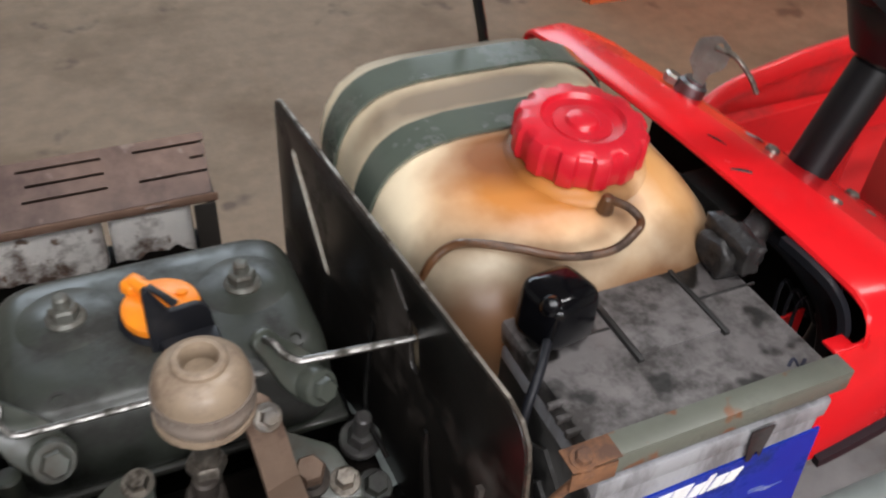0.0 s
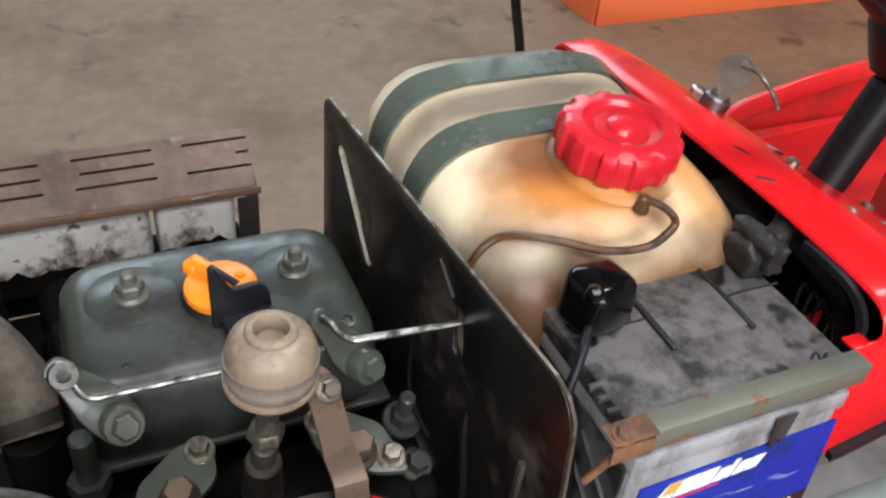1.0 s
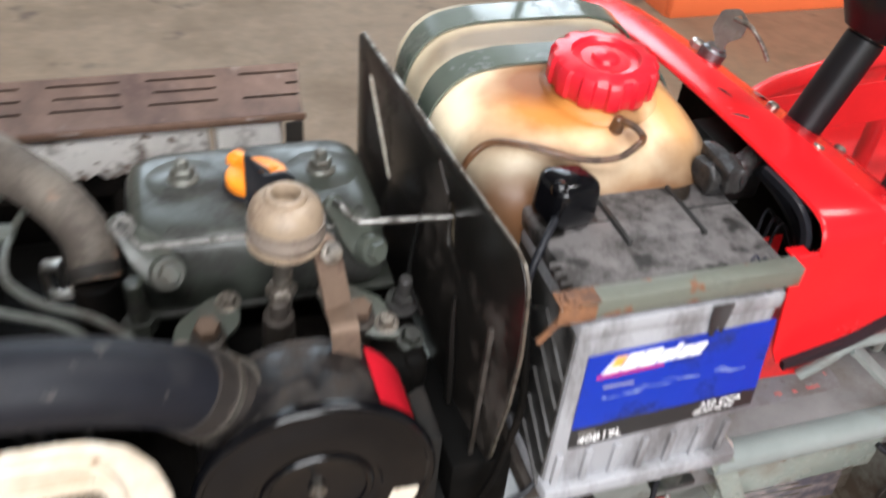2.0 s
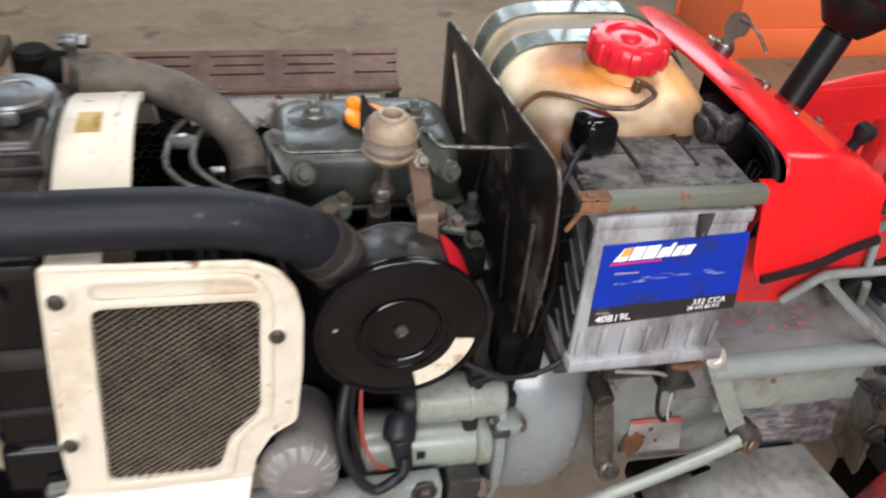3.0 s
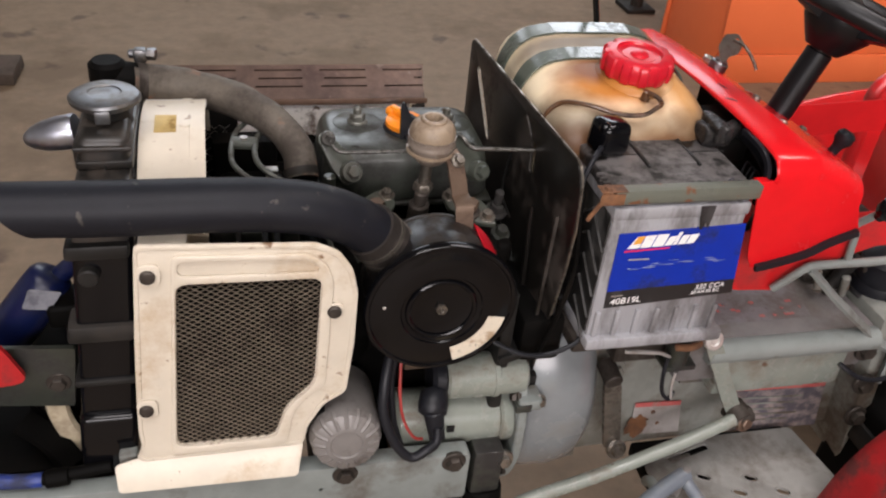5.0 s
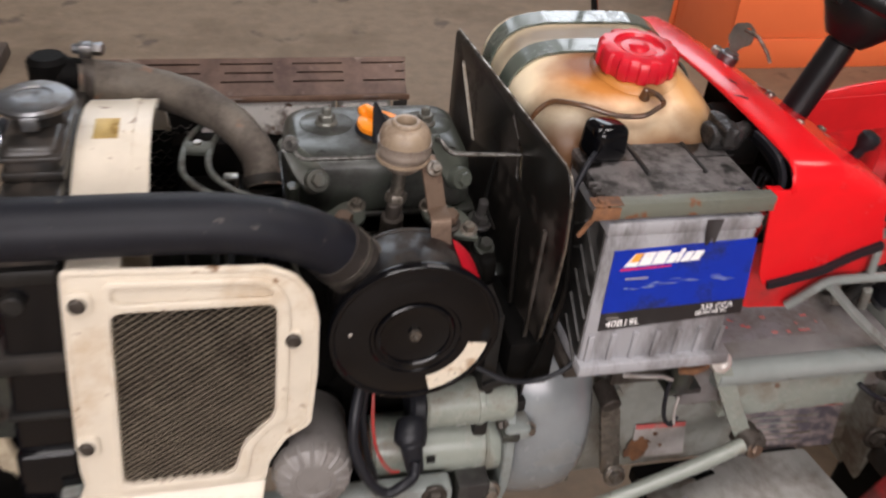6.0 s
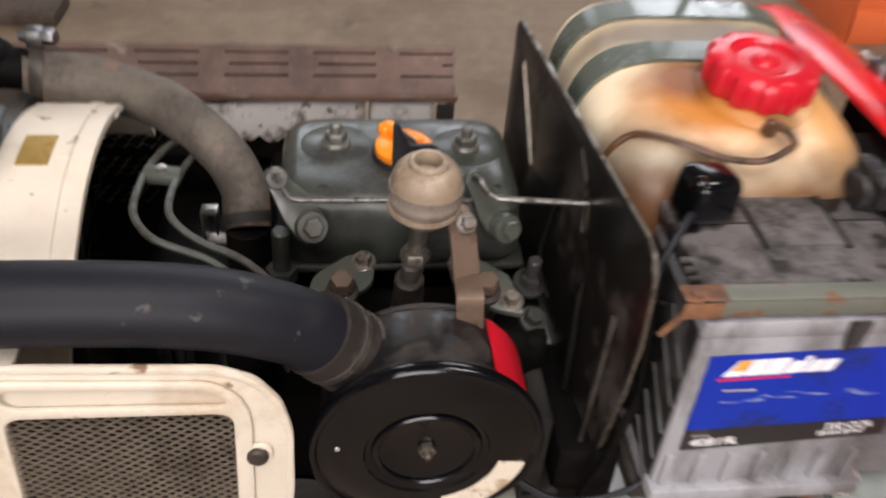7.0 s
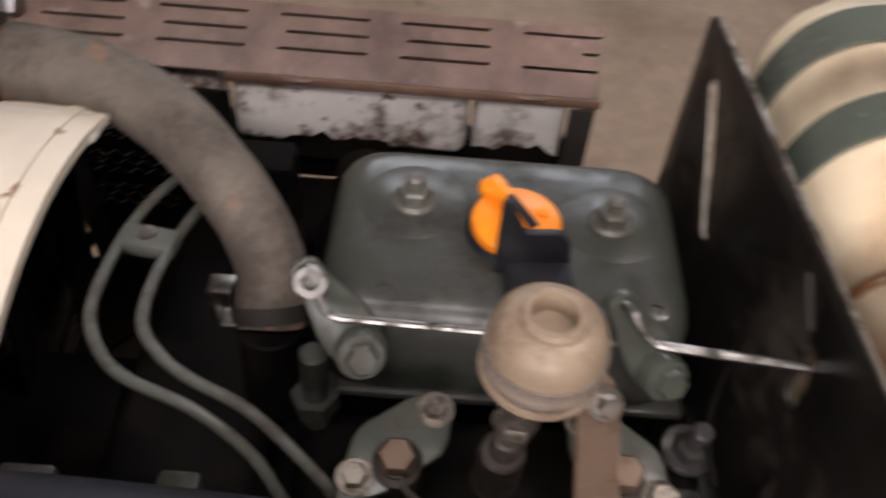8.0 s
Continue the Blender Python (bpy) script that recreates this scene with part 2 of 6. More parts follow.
clear_brown = material("brown_tubing", (0.085, 0.038, 0.016), 0.28, 0, (0.03, 0.016, 0.009), 0.4, 40, 0.15, 60, 0.05)
# dark, to cut the light bounced off the unseen ceiling
ceiling_board = material("ceiling_board", (0.20, 0.185, 0.165), 0.85, 0, (0.14, 0.12, 0.10), 0.35, 0.8, 0.08, 4, 0.1, 30)
wall_paint = material("wall_paint", (0.55, 0.54, 0.51), 0.8, 0, (0.42, 0.40, 0.37), 0.3, 0.8, 0.06, 4, 0.1, 30)


def tank_plastic():
    """Cream fuel-tank plastic, stained brown by spilt fuel round its filler; darker along its foot and flanks."""
    m = material("tank_plastic", (0.80, 0.675, 0.475), 0.42, 0, (0.74, 0.57, 0.35), 0.25, 7, 0.04, 30, 0.08, 60, 0.05, None, 0, 1, 0.4)
    n, l = m.node_tree.nodes, m.node_tree.links
    b = n["Principled BSDF"]
    old = b.inputs["Base Color"].links[0].from_socket
    co = n.new("ShaderNodeTexCoord")
    wob = n.new("ShaderNodeTexNoise")
    wob.inputs["Scale"].default_value, wob.inputs["Detail"].default_value = 16, 6
    l.new(co.outputs["Object"], wob.inputs["Vector"])

    def blotch(centre, radii, colour, strength, base, lo=0.45, hi=1.25):
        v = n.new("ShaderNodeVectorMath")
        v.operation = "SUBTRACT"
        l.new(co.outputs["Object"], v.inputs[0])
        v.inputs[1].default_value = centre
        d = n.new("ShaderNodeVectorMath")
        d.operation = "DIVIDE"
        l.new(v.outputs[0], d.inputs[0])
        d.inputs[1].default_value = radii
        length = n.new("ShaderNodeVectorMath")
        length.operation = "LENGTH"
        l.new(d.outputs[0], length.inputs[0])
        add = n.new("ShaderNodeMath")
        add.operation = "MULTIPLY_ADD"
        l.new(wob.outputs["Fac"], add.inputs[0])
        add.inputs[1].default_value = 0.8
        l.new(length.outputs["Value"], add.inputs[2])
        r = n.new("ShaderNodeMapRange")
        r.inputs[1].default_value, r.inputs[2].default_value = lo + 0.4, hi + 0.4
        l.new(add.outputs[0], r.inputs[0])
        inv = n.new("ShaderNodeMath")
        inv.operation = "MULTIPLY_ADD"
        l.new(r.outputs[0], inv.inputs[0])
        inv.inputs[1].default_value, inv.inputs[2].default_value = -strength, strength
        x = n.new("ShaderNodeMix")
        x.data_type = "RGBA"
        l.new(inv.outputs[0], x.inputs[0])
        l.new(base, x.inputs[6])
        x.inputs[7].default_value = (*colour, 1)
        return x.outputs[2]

    c = blotch((-0.005, -0.058, 0.150), (0.076, 0.046, 0.06), (0.44, 0.16, 0.022), 0.97, old, 0.62, 1.4)
    c = blotch((-0.018, -0.030, 0.150), (0.048, 0.028, 0.06), (0.17, 0.055, 0.015), 0.9, c, 0.62, 1.4)
    c = blotch((0.080, -0.070, 0.145), (0.026, 0.055, 0.06), (0.52, 0.23, 0.05), 0.8, c, 0.6, 1.4)
    c = blotch((0.030, -0.090, 0.150), (0.016, 0.016, 0.03), (0.20, 0.10, 0.04), 0.8, c)
    # darker patches at the near left corner, the foot and the right flank
    c = blotch((-0.092, -0.128, 0.088), (0.085, 0.09, 0.070), (0.045, 0.027, 0.017), 0.97, c)
    c = blotch((-0.088, -0.122, 0.110), (0.055, 0.060, 0.036), (0.075, 0.047, 0.03), 0.55, c)
    c = blotch((0.03, -0.135, 0.092), (0.20, 0.05, 0.050), (0.14, 0.062, 0.024), 0.97, c)
    c = blotch((0.125, -0.06, 0.105), (0.036, 0.22, 0.07), (0.05, 0.028, 0.015), 0.95, c)
    c = blotch((0.112, -0.125, 0.10), (0.060, 0.06, 0.06), (0.07, 0.035, 0.015), 0.9, c)
    c = blotch((-0.01, 0.042, 0.155), (0.13, 0.024, 0.06), (0.15, 0.11, 0.072), 0.95, c)
    c = blotch((0.030, 0.110, 0.165), (0.13, 0.030, 0.06), (0.13, 0.115, 0.09), 0.92, c)
    l.new(c, b.inputs["Base Color"])
    b.inputs["Specular IOR Level"].default_value = 0.3
    return m


tank_cream = tank_plastic()


def concrete():
    m = material("concrete", (0.214, 0.153, 0.099), 0.62, 0, (0.155, 0.109, 0.069), 0.40, 1.6, 0.15, 17, 0.25, 45, 0, (0.105, 0.070, 0.046), 0.20, 5.5, 0.75)
    return m


floor_concrete = concrete()


# ---- mesh helpers; places are in the world ----
def thing(name, base, label, category, group="", kind=""):
    ob = new(name)
    ob.empty_display_size = 0.02
    ob.location = base
    return tagged(ob, label, category, group, kind)


ORIGIN = {}


def part(name, bm, mat, parent, label="", smooth=35):
    """Links a bmesh given in world places as one mesh under a thing or a part."""
    if parent is None:
        base = Vector((0, 0, 0))
    else:
        base = ORIGIN[parent.name] if parent.name in ORIGIN else Vector(parent.location)
    bm.normal_update()
    if smooth:
        limit = radians(smooth)
        for f in bm.faces:
            f.smooth = True
        for e in bm.edges:
            e.smooth = len(e.link_faces) == 2 and e.calc_face_angle(0) < limit
    me = bpy.data.meshes.new(name)
    bmesh.ops.translate(bm, verts=bm.verts, vec=-base)
    bm.to_mesh(me)
    bm.free()
    me.materials.append(mat)
    ob = new(name, me)
    if parent is not None:
        ob.parent = parent
        ORIGIN[ob.name] = base
    if label:
        tagged(ob, label)
    return ob


def solo(name, bm, mat, label, category, kind="", group="", smooth=35):
    """A thing of one mesh, standing on the middle of its foot."""
    xs = [v.co.copy() for v in bm.verts]
    base = Vector((sum(v.x for v in xs) / len(xs), sum(v.y for v in xs) / len(xs), min(v.z for v in xs)))
    bmesh.ops.translate(bm, verts=bm.verts, vec=-base)
    ob = part(name, bm, mat, None, "", smooth)
    ob.location = base
    ORIGIN[ob.name] = base
    return tagged(ob, label, category, group, kind)


def join(*parts):
    out = parts[0]
    for other in parts[1:]:
        me = bpy.data.meshes.new("tmp")
        other.to_mesh(me)
        other.free()
        out.from_mesh(me)
        bpy.data.meshes.remove(me)
    return out


def box(x0, x1, y0, y1, z0, z1, bev=0.003, seg=2):
    bm = bmesh.new()
    m = Matrix.Translation(((x0 + x1) / 2, (y0 + y1) / 2, (z0 + z1) / 2)) @ Matrix.Diagonal((x1 - x0, y1 - y0, z1 - z0, 1))
    bmesh.ops.create_cube(bm, size=1, matrix=m)
    if bev:
        bmesh.ops.bevel(bm, geom=bm.edges[:], offset=bev, segments=seg, affect="EDGES", profile=0.5)
    return bm


def turned(bm, pivot, rx=0, ry=0, rz=0):
    m = Matrix.Translation(pivot) @ pose(0, 0, 0, rx, ry, rz) @ Matrix.Translation(-Vector(pivot))
    bmesh.ops.transform(bm, matrix=m, verts=bm.verts)
    return bm


def lathe(base, axis, profile, seg=32, wobble=None):
    """Turns (radius, height) pairs round an axis through base."""
    bm = bmesh.new()
    q = Vector(axis).to_track_quat("Z", "Y").to_matrix().to_4x4()
    m = Matrix.Translation(base) @ q
    rings = []
    for r, h in profile:
        if r < 1e-6:
            rings.append([bm.verts.new(m @ Vector((0, 0, h)))])
            continue
        ring = []
        for i in range(seg):
            a = 2 * math.pi * i / seg
            k = r * (wobble(i, r, h) if wobble else 1)
            ring.append(bm.verts.new(m @ Vector((k * math.cos(a), k * math.sin(a), h))))
        rings.append(ring)
    for a, b in zip(rings, rings[1:]):
        if len(a) == 1 and len(b) == 1:
            continue
        for i in range(seg):
            j = (i + 1) % seg
            if len(a) == 1:
                bm.faces.new((a[0], b[i], b[j]))
            elif len(b) == 1:
                bm.faces.new((a[i], a[j], b[0]))
            else:
                bm.faces.new((a[i], a[j], b[j], b[i]))
    for ring in (rings[0], rings[-1]):
        if len(ring) > 1:
            bm.faces.new(ring)
    bmesh.ops.recalc_face_normals(bm, faces=bm.faces)
    return bm


def rod(p0, p1, r, r1=None, seg=20, bev=0.0015):
    p0, p1 = Vector(p0), Vector(p1)
    h = (p1 - p0).length
    r1 = r if r1 is None else r1
    b = min(bev, r * 0.4, r1 * 0.4, h * 0.3)
    return lathe(p0, p1 - p0, [(0, 0), (r - b, 0), (r, b), (r1, h - b), (r1 - b, h), (0, h)], seg)


def spline(points, samples=10):
    pts = [Vector(p) for p in points]
    pts = [2 * pts[0] - pts[1]] + pts + [2 * pts[-1] - pts[-2]]
    out = []
    for i in range(1, len(pts) - 2):
        a, b, c, d = pts[i - 1:i + 3]
        for s in range(samples):
            t = s / samples
            out.append(0.5 * ((2 * b) + (c - a) * t + (2 * a - 5 * b + 4 * c - d) * t * t + (3 * b - a - 3 * c + d) * t ** 3))
    out.append(pts[-2])
    return out


def sweep(points, section, samples=8, up=(0, 0, 1), scale=None):
    """Sweeps a closed outline of (side, up) pairs along a smooth line."""
    line = spline(points, samples) if samples > 1 else [Vector(p) for p in points]
    bm = bmesh.new()
    rings = []
    n = None
    for i, p in enumerate(line):
        t = (line[min(i + 1, len(line) - 1)] - line[max(i - 1, 0)]).normalized()
        if n is None:
            n = Vector(up) - t * t.dot(Vector(up))
            if n.length < 1e-4:
                n = Vector((1, 0, 0)) - t * t.x
        else:
            n = n - t * t.dot(n)
        n.normalize()
        s = t.cross(n)
        k = scale(i / (len(line) - 1)) if scale else 1
        rings.append([bm.verts.new(p + s * a * k + n * b * k) for a, b in section])
    m = len(section)
    for a, b in zip(rings, rings[1:]):
        for i in range(m):
            bm.faces.new((a[i], a[(i + 1) % m], b[(i + 1) % m], b[i]))
    bm.faces.new(rings[0])
    bm.faces.new(rings[-1])
    bmesh.ops.recalc_face_normals(bm, faces=bm.faces)
    return bm


def ring_section(r, seg=14):
    return [(r * math.cos(2 * math.pi * i / seg), r * math.sin(2 * math.pi * i / seg)) for i in range(seg)]


def tube(points, r, seg=14, samples=8, scale=None):
    return sweep(points, ring_section(r, seg), samples, scale=scale)


def ribbon(points, width, thick, samples=8, up=(0, 0, 1)):
    return sweep(points, [(-width / 2, -thick / 2), (width / 2, -thick / 2), (width / 2, thick / 2), (-width / 2, thick / 2)], samples, up)


def sheet(outline, place, thick, holes=(), bev=0.0):
    """A flat sheet: outline and holes as (u, v) pairs, carried into the world by the matrix place; its thickness goes along w."""
    loops = [list(outline), *[list(h) for h in holes]]
    pts, edges = [], []
    for loop in loops:
        k, n = len(pts), len(loop)
        pts += [Vector(p) for p in loop]
        edges += [(k + a, k + (a + 1) % n) for a in range(n)]

    def inside(loop, x, y):
        odd = False
        for (x0, y0), (x1, y1) in zip(loop, loop[1:] + loop[:1]):
            if (y0 > y) != (y1 > y) and x < (x1 - x0) * (y - y0) / (y1 - y0) + x0:
                odd = not odd
        return odd
    co, _, tris, *_ = delaunay_2d_cdt(pts, edges, [], 0, 1e-7)
    bm = bmesh.new()
    vs = [bm.verts.new((p.x, p.y, 0)) for p in co]
    for tri in tris:
        c = sum((co[k] for k in tri), Vector((0, 0))) / len(tri)
        if inside(loops[0], c.x, c.y) and not any(inside(h, c.x, c.y) for h in loops[1:]):
            bm.faces.new([vs[k] for k in tri])
    bmesh.ops.delete(bm, geom=[v for v in bm.verts if not v.link_faces], context="VERTS")
    faces = bm.faces[:]
    for f in faces:
        f.normal_update()
        if f.normal.z > 0:
            f.normal_flip()
    ex = bmesh.ops.extrude_face_region(bm, geom=faces)
    bmesh.ops.translate(bm, verts=[g for g in ex["geom"] if isinstance(g, bmesh.types.BMVert)], vec=(0, 0, thick))
    bmesh.ops.recalc_face_normals(bm, faces=bm.faces)
    if bev:
        rim = [e for e in bm.edges if len(e.link_faces) == 2 and e.calc_face_angle(0) > 0.9]
        bmesh.ops.bevel(bm, geom=rim, offset=bev, segments=2, affect="EDGES", profile=0.5)
    bmesh.ops.transform(bm, matrix=place, verts=bm.verts)
    return bm


def rounded(points, r, seg=4):
    """A polygon with its corners rounded."""
    out = []
    n = len(points)
    for i in range(n):
        p, a, b = Vector(points[i]), Vector(points[i - 1]), Vector(points[(i + 1) % n])
        k = min(r, (a - p).length * 0.45, (b - p).length * 0.45)
        p0, p1 = p + (a - p).normalized() * k, p + (b - p).normalized() * k
        for s in range(seg + 1):
            t = s / seg
            q = p0 * (1 - t) ** 2 + p * 2 * t * (1 - t) + p1 * t * t
            out.append((q.x, q.y))
    return out


def circle(cx, cy, r, seg=16):
    return [(cx + r * math.cos(2 * math.pi * i / seg), cy + r * math.sin(2 * math.pi * i / seg)) for i in range(seg)]


def slot(p0, p1, w, seg=6):
    a, b = Vector(p0), Vector(p1)
    t = math.atan2(b.y - a.y, b.x - a.x)
    out = []
    for c, s0 in ((b, t - math.pi / 2), (a, t + math.pi / 2)):
        for i in range(seg + 1):
            g = s0 + math.pi * i / seg
            out.append((c.x + w / 2 * math.cos(g), c.y + w / 2 * math.sin(g)))
    return out


def frame_of(origin, u, v):
    """The matrix of a plane with the axes u and v."""
    u, v = Vector(u).normalized(), Vector(v).normalized()
    w = u.cross(v).normalized()
    m = Matrix((u, v, w)).transposed().to_4x4()
    return Matrix.Translation(origin) @ m


XZ = frame_of((0, 0, 0), (1, 0, 0), (0, 0, 1))          # w points to -y, towards the camera's side


def at_y(y):
    return Matrix.Translation((0, y, 0)) @ XZ


def hex_bolt(p, axis, r, h, washer=True, dome=False):
    p, axis = Vector(p), Vector(axis).normalized()
    prof = [(0, -0.004), (r * 0.98, -0.004), (r, 0), (r, h * 0.75), (r * 0.85, h), (0, h * (1.08 if dome else 1))]
    bm = lathe(p, axis, prof, 6)
    if washer:
        bm = join(bm, lathe(p, axis, [(0, -0.004), (r * 1.45, -0.004), (r * 1.5, 0.0005), (r * 1.4, r * 0.18), (0, r * 0.18)], 18))
    return bm


def bolt_part(parent, p, axis, r, h, mat=None, washer=True, name="bolt", label=""):
    return part(name, hex_bolt(p, axis, r, h, washer), mat or dirty_iron, parent, label)


def text_mesh(words, size, m, depth=0.0004, shear=0.0):
    cu = bpy.data.curves.new("words", "FONT")
    cu.body, cu.size, cu.extrude, cu.shear = words, size, depth, shear
    ob = bpy.data.objects.new("words", cu)
    scene.collection.objects.link(ob)
    me = bpy.data.meshes.new_from_object(ob.evaluated_get(bpy.context.evaluated_depsgraph_get()))
    bpy.data.objects.remove(ob)
    bm = bmesh.new()
    bm.from_mesh(me)
    bpy.data.meshes.remove(me)
    bmesh.ops.transform(bm, matrix=m, verts=bm.verts)
    return bm


def roughen(bm, size, scale):
    for v in bm.verts:
        v.co += Vector(noise.noise_vector(v.co * scale)) * size
    return bm


# ---- the workshop ----
def workshop():
    bm = box(-6.2, 6.2, -4.6, 5.4, -0.2, 0.0, 0)
    tagged(part("floor", bm, floor_concrete, None, "", 0), "brown-grey worn concrete workshop floor with oil stains", "floor", "", "structure")
    # walls and ceiling are added out of view to shape the light: the side behind the camera stands open on a wide door,
    # the far side has a band of windows
    fixture = thing("unseen_ceiling_light", (-0.6, -1.25, 4.1), "wide white ceiling light fixture", "lamp", "ceiling lights")
    part("housing", box(-1.85, 0.65, -2.2, -0.3, 4.1, 4.2, 0.01), wall_paint, fixture)
    # housing for the added rear fill, out of view
    rear = thing("unseen_ceiling_light", (1.75, 0.10, 4.1), "long white housing of an added fill lamp, out of view", "lamp", "ceiling lights")
    part("housing", box(0.8, 2.7, -0.22, 0.42, 4.1, 4.2, 0.01), wall_paint, rear)
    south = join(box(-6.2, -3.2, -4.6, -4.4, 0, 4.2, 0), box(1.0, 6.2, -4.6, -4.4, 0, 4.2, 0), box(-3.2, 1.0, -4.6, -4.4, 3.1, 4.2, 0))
    tagged(part("wall_south", south, wall_paint, None, "", 0), "pale painted workshop wall with a wide open door, out of view", "wall", "", "structure")
    north = join(box(-6.2, 6.2, 5.2, 5.4, 0, 2.7, 0), box(-6.2, 6.2, 5.2, 5.4, 4.1, 4.2, 0), box(-6.2, -2.0, 5.2, 5.4, 2.7, 4.1, 0), box(3.2, 6.2, 5.2, 5.4, 2.7, 4.1, 0))
    tagged(part("wall_north", north, wall_paint, None, "", 0), "pale painted workshop wall with a high band of windows, out of view", "wall", "", "structure")
    tagged(part("wall_west", box(-6.4, -6.2, -4.6, 5.4, 0, 4.2, 0), wall_paint, None, "", 0), "pale painted workshop wall, out of view", "wall", "", "structure")
    tagged(part("wall_east", box(6.2, 6.4, -4.6, 5.4, 0, 4.2, 0), wall_paint, None, "", 0), "pale painted workshop wall, out of view", "wall", "", "structure")
    tagged(part("ceiling", box(-6.4, 6.4, -4.6, 5.4, 4.2, 4.3, 0), ceiling_board, None, "", 0), "brown-grey workshop ceiling, out of view, kept dark against bounced light", "ceiling", "", "structure")


workshop()


def implement():
    """The orange steel box of a machine parked on the floor behind."""
    t = thing("orange_implement", (2.3, 2.3, 0), "large orange-painted steel implement parked on the floor", "implement")
    front = sheet([(1.435, 0.122), (3.3, 0.126), (3.3, 0.80), (1.405, 0.80)], at_y(2.135), 0.010, (), 0.002)
    part("front_panel", front, orange_paint, t)
    skirt = frame_of((0, 2.137, 0.0), (1, 0, 0), (0, -0.07, 1))
    part("skirt_panel", sheet([(1.445, 0.0), (3.3, 0.004), (3.3, 0.124), (1.435, 0.121)], skirt, 0.010, (), 0.002), orange_paint, t, "lower orange panel below the crease")
    side = frame_of((1.436, 2.14, 0), (-0.04, 1, 0), (0, 0, 1))
    part("side_panel", sheet([(0, 0.0), (0.40, 0.0), (0.44, 0.80), (0, 0.80)], side, 0.010, (), 0.002), orange_paint, t)
    part("top_panel", box(1.39, 3.3, 2.12, 2.62, 0.80, 0.812, 0.002), orange_paint, t)
    part("rear_panel", box(1.41, 3.3, 2.56, 2.572, 0.0, 0.80, 0.002), orange_paint, t)


implement()


def floor_things():
    bm = box(-1.36, -1.095, 2.16, 2.33, 0.0, 0.045, 0.008)
    solo("wooden_block", roughen(bm, 0.006, 9), material("old_wood", (0.075, 0.052, 0.038), 0.8, 0, (0.04, 0.028, 0.02), 0.4, 8, 0.2, 30, 0.3, 60),
         "dark dirty wooden block lying on the concrete floor", "wood block")
    t = thing("jack_stand", (1.42, 2.95, 0), "dark iron stand on the floor beside the orange implement", "stand")
    part("base", box(1.40, 1.54, 2.89, 3.05, 0.0, 0.022, 0.006), black_metal, t)
    part("column", rod((1.47, 2.96, 0.02), (1.47, 2.96, 0.42), 0.03, 0.025), dirty_iron, t)
    part("saddle", box(1.42, 1.52, 2.9, 3.02, 0.42, 0.47, 0.008), dirty_iron, t)


floor_things()

# ---- chassis ----
AX = 0.20                                                # the tractor's middle line


def chassis():
    t = thing("chassis_frame", (-0.3, AX, 0.42), "grey-green painted steel front frame of the tractor", "frame")
    for name, y0, y1 in (("near_rail", -0.012, 0.012), ("far_rail", 0.388, 0.412)):
        x0 = -1.40 if y0 < 0 else -0.50
        outline = [(x0, 0.502), (-0.135, 0.489), (-0.135, 0.408), (x0, 0.428)]
        part("rail", sheet(rounded(outline, 0.006), at_y(y1), 0.024, (), 0.002), rail_paint, t)
    part("cross_member", box(-1.40, -1.37, 0.012, 0.388, 0.43, 0.5, 0.003), rail_paint, t)
    part("lower_flange", box(-1.37, -0.135, -0.006, 0.05, 0.392, 0.407, 0.002), black_metal, t)
    for x, z in ((-0.156, 0.478), (-0.2915, 0.478)):
        bolt_part(t, (x, -0.012, z), (0, -1, 0), 0.0105, 0.009)
    part("mount_bracket", box(-0.125, -0.085, -0.002, 0.05, 0.38, 0.475, 0.005), green_oily, t)
    part("rubber_mount", roughen(rod((-0.105, 0.005, 0.335), (-0.105, 0.02, 0.395), 0.03), 0.004, 60), void_black, t)
    bolt_part(t, (-0.083, 0.005, 0.452), (0, -1, 0.2), 0.009, 0.010, bright_steel)
    # front support plate and axle beam ahead of the radiator
    part("support_plate", sheet(rounded([(-0.98, 0.60), (-0.595, 0.553), (-0.583, 0.639), (-0.98, 0.676)], 0.004), at_y(0.075), 0.006), green_oily, t)
    bolt_part(t, (-0.607, 0.069, 0.591), (0, -1, 0), 0.009, 0.007)
    part("front_bolster", box(-1.37, -0.56, 0.08, 0.33, 0.30, 0.44, 0.01), void_black, t)
    part("hook_plate", sheet(rounded([(-0.98, 0.640), (-0.664, 0.606), (-0.641, 0.609), (-0.634, 0.617), (-0.647, 0.650), (-0.656, 0.668), (-0.98, 0.72)], 0.006), at_y(0.058), 0.006), red_dull, t, "dull red-painted front plate")
    # wheels that carry the tractor
    axle = thing("front_axle", (-1.29, AX, 0.0), "dark front axle with two wheels under the chassis", "axle")
    part("beam", box(-1.34, -1.26, -0.16, 0.56, 0.20, 0.30, 0.01), void_black, axle)
    part("pivot", box(-1.34, -1.26, 0.12, 0.28, 0.29, 0.31, 0.004), void_black, axle)
    for y in (-0.25, 0.65):
        w = part("wheel", lathe((-1.3, y - 0.05, 0.235), (0, 1, 0), [(0, 0.02), (0.12, 0.02), (0.13, 0.0), (0.20, 0.0), (0.232, 0.02), (0.235, 0.05), (0.232, 0.08), (0.20, 0.10), (0.13, 0.1), (0.12, 0.08), (0, 0.08)], 40), black_rubber, axle, "small black rubber front tyre")
        part("rim", lathe((-1.3, y - 0.04, 0.235), (0, 1, 0), [(0, 0.0), (0.04, 0.0), (0.05, 0.012), (0.10, 0.012), (0.125, 0.0), (0.128, 0.08), (0, 0.08)], 32), cream_paint, w)


chassis()


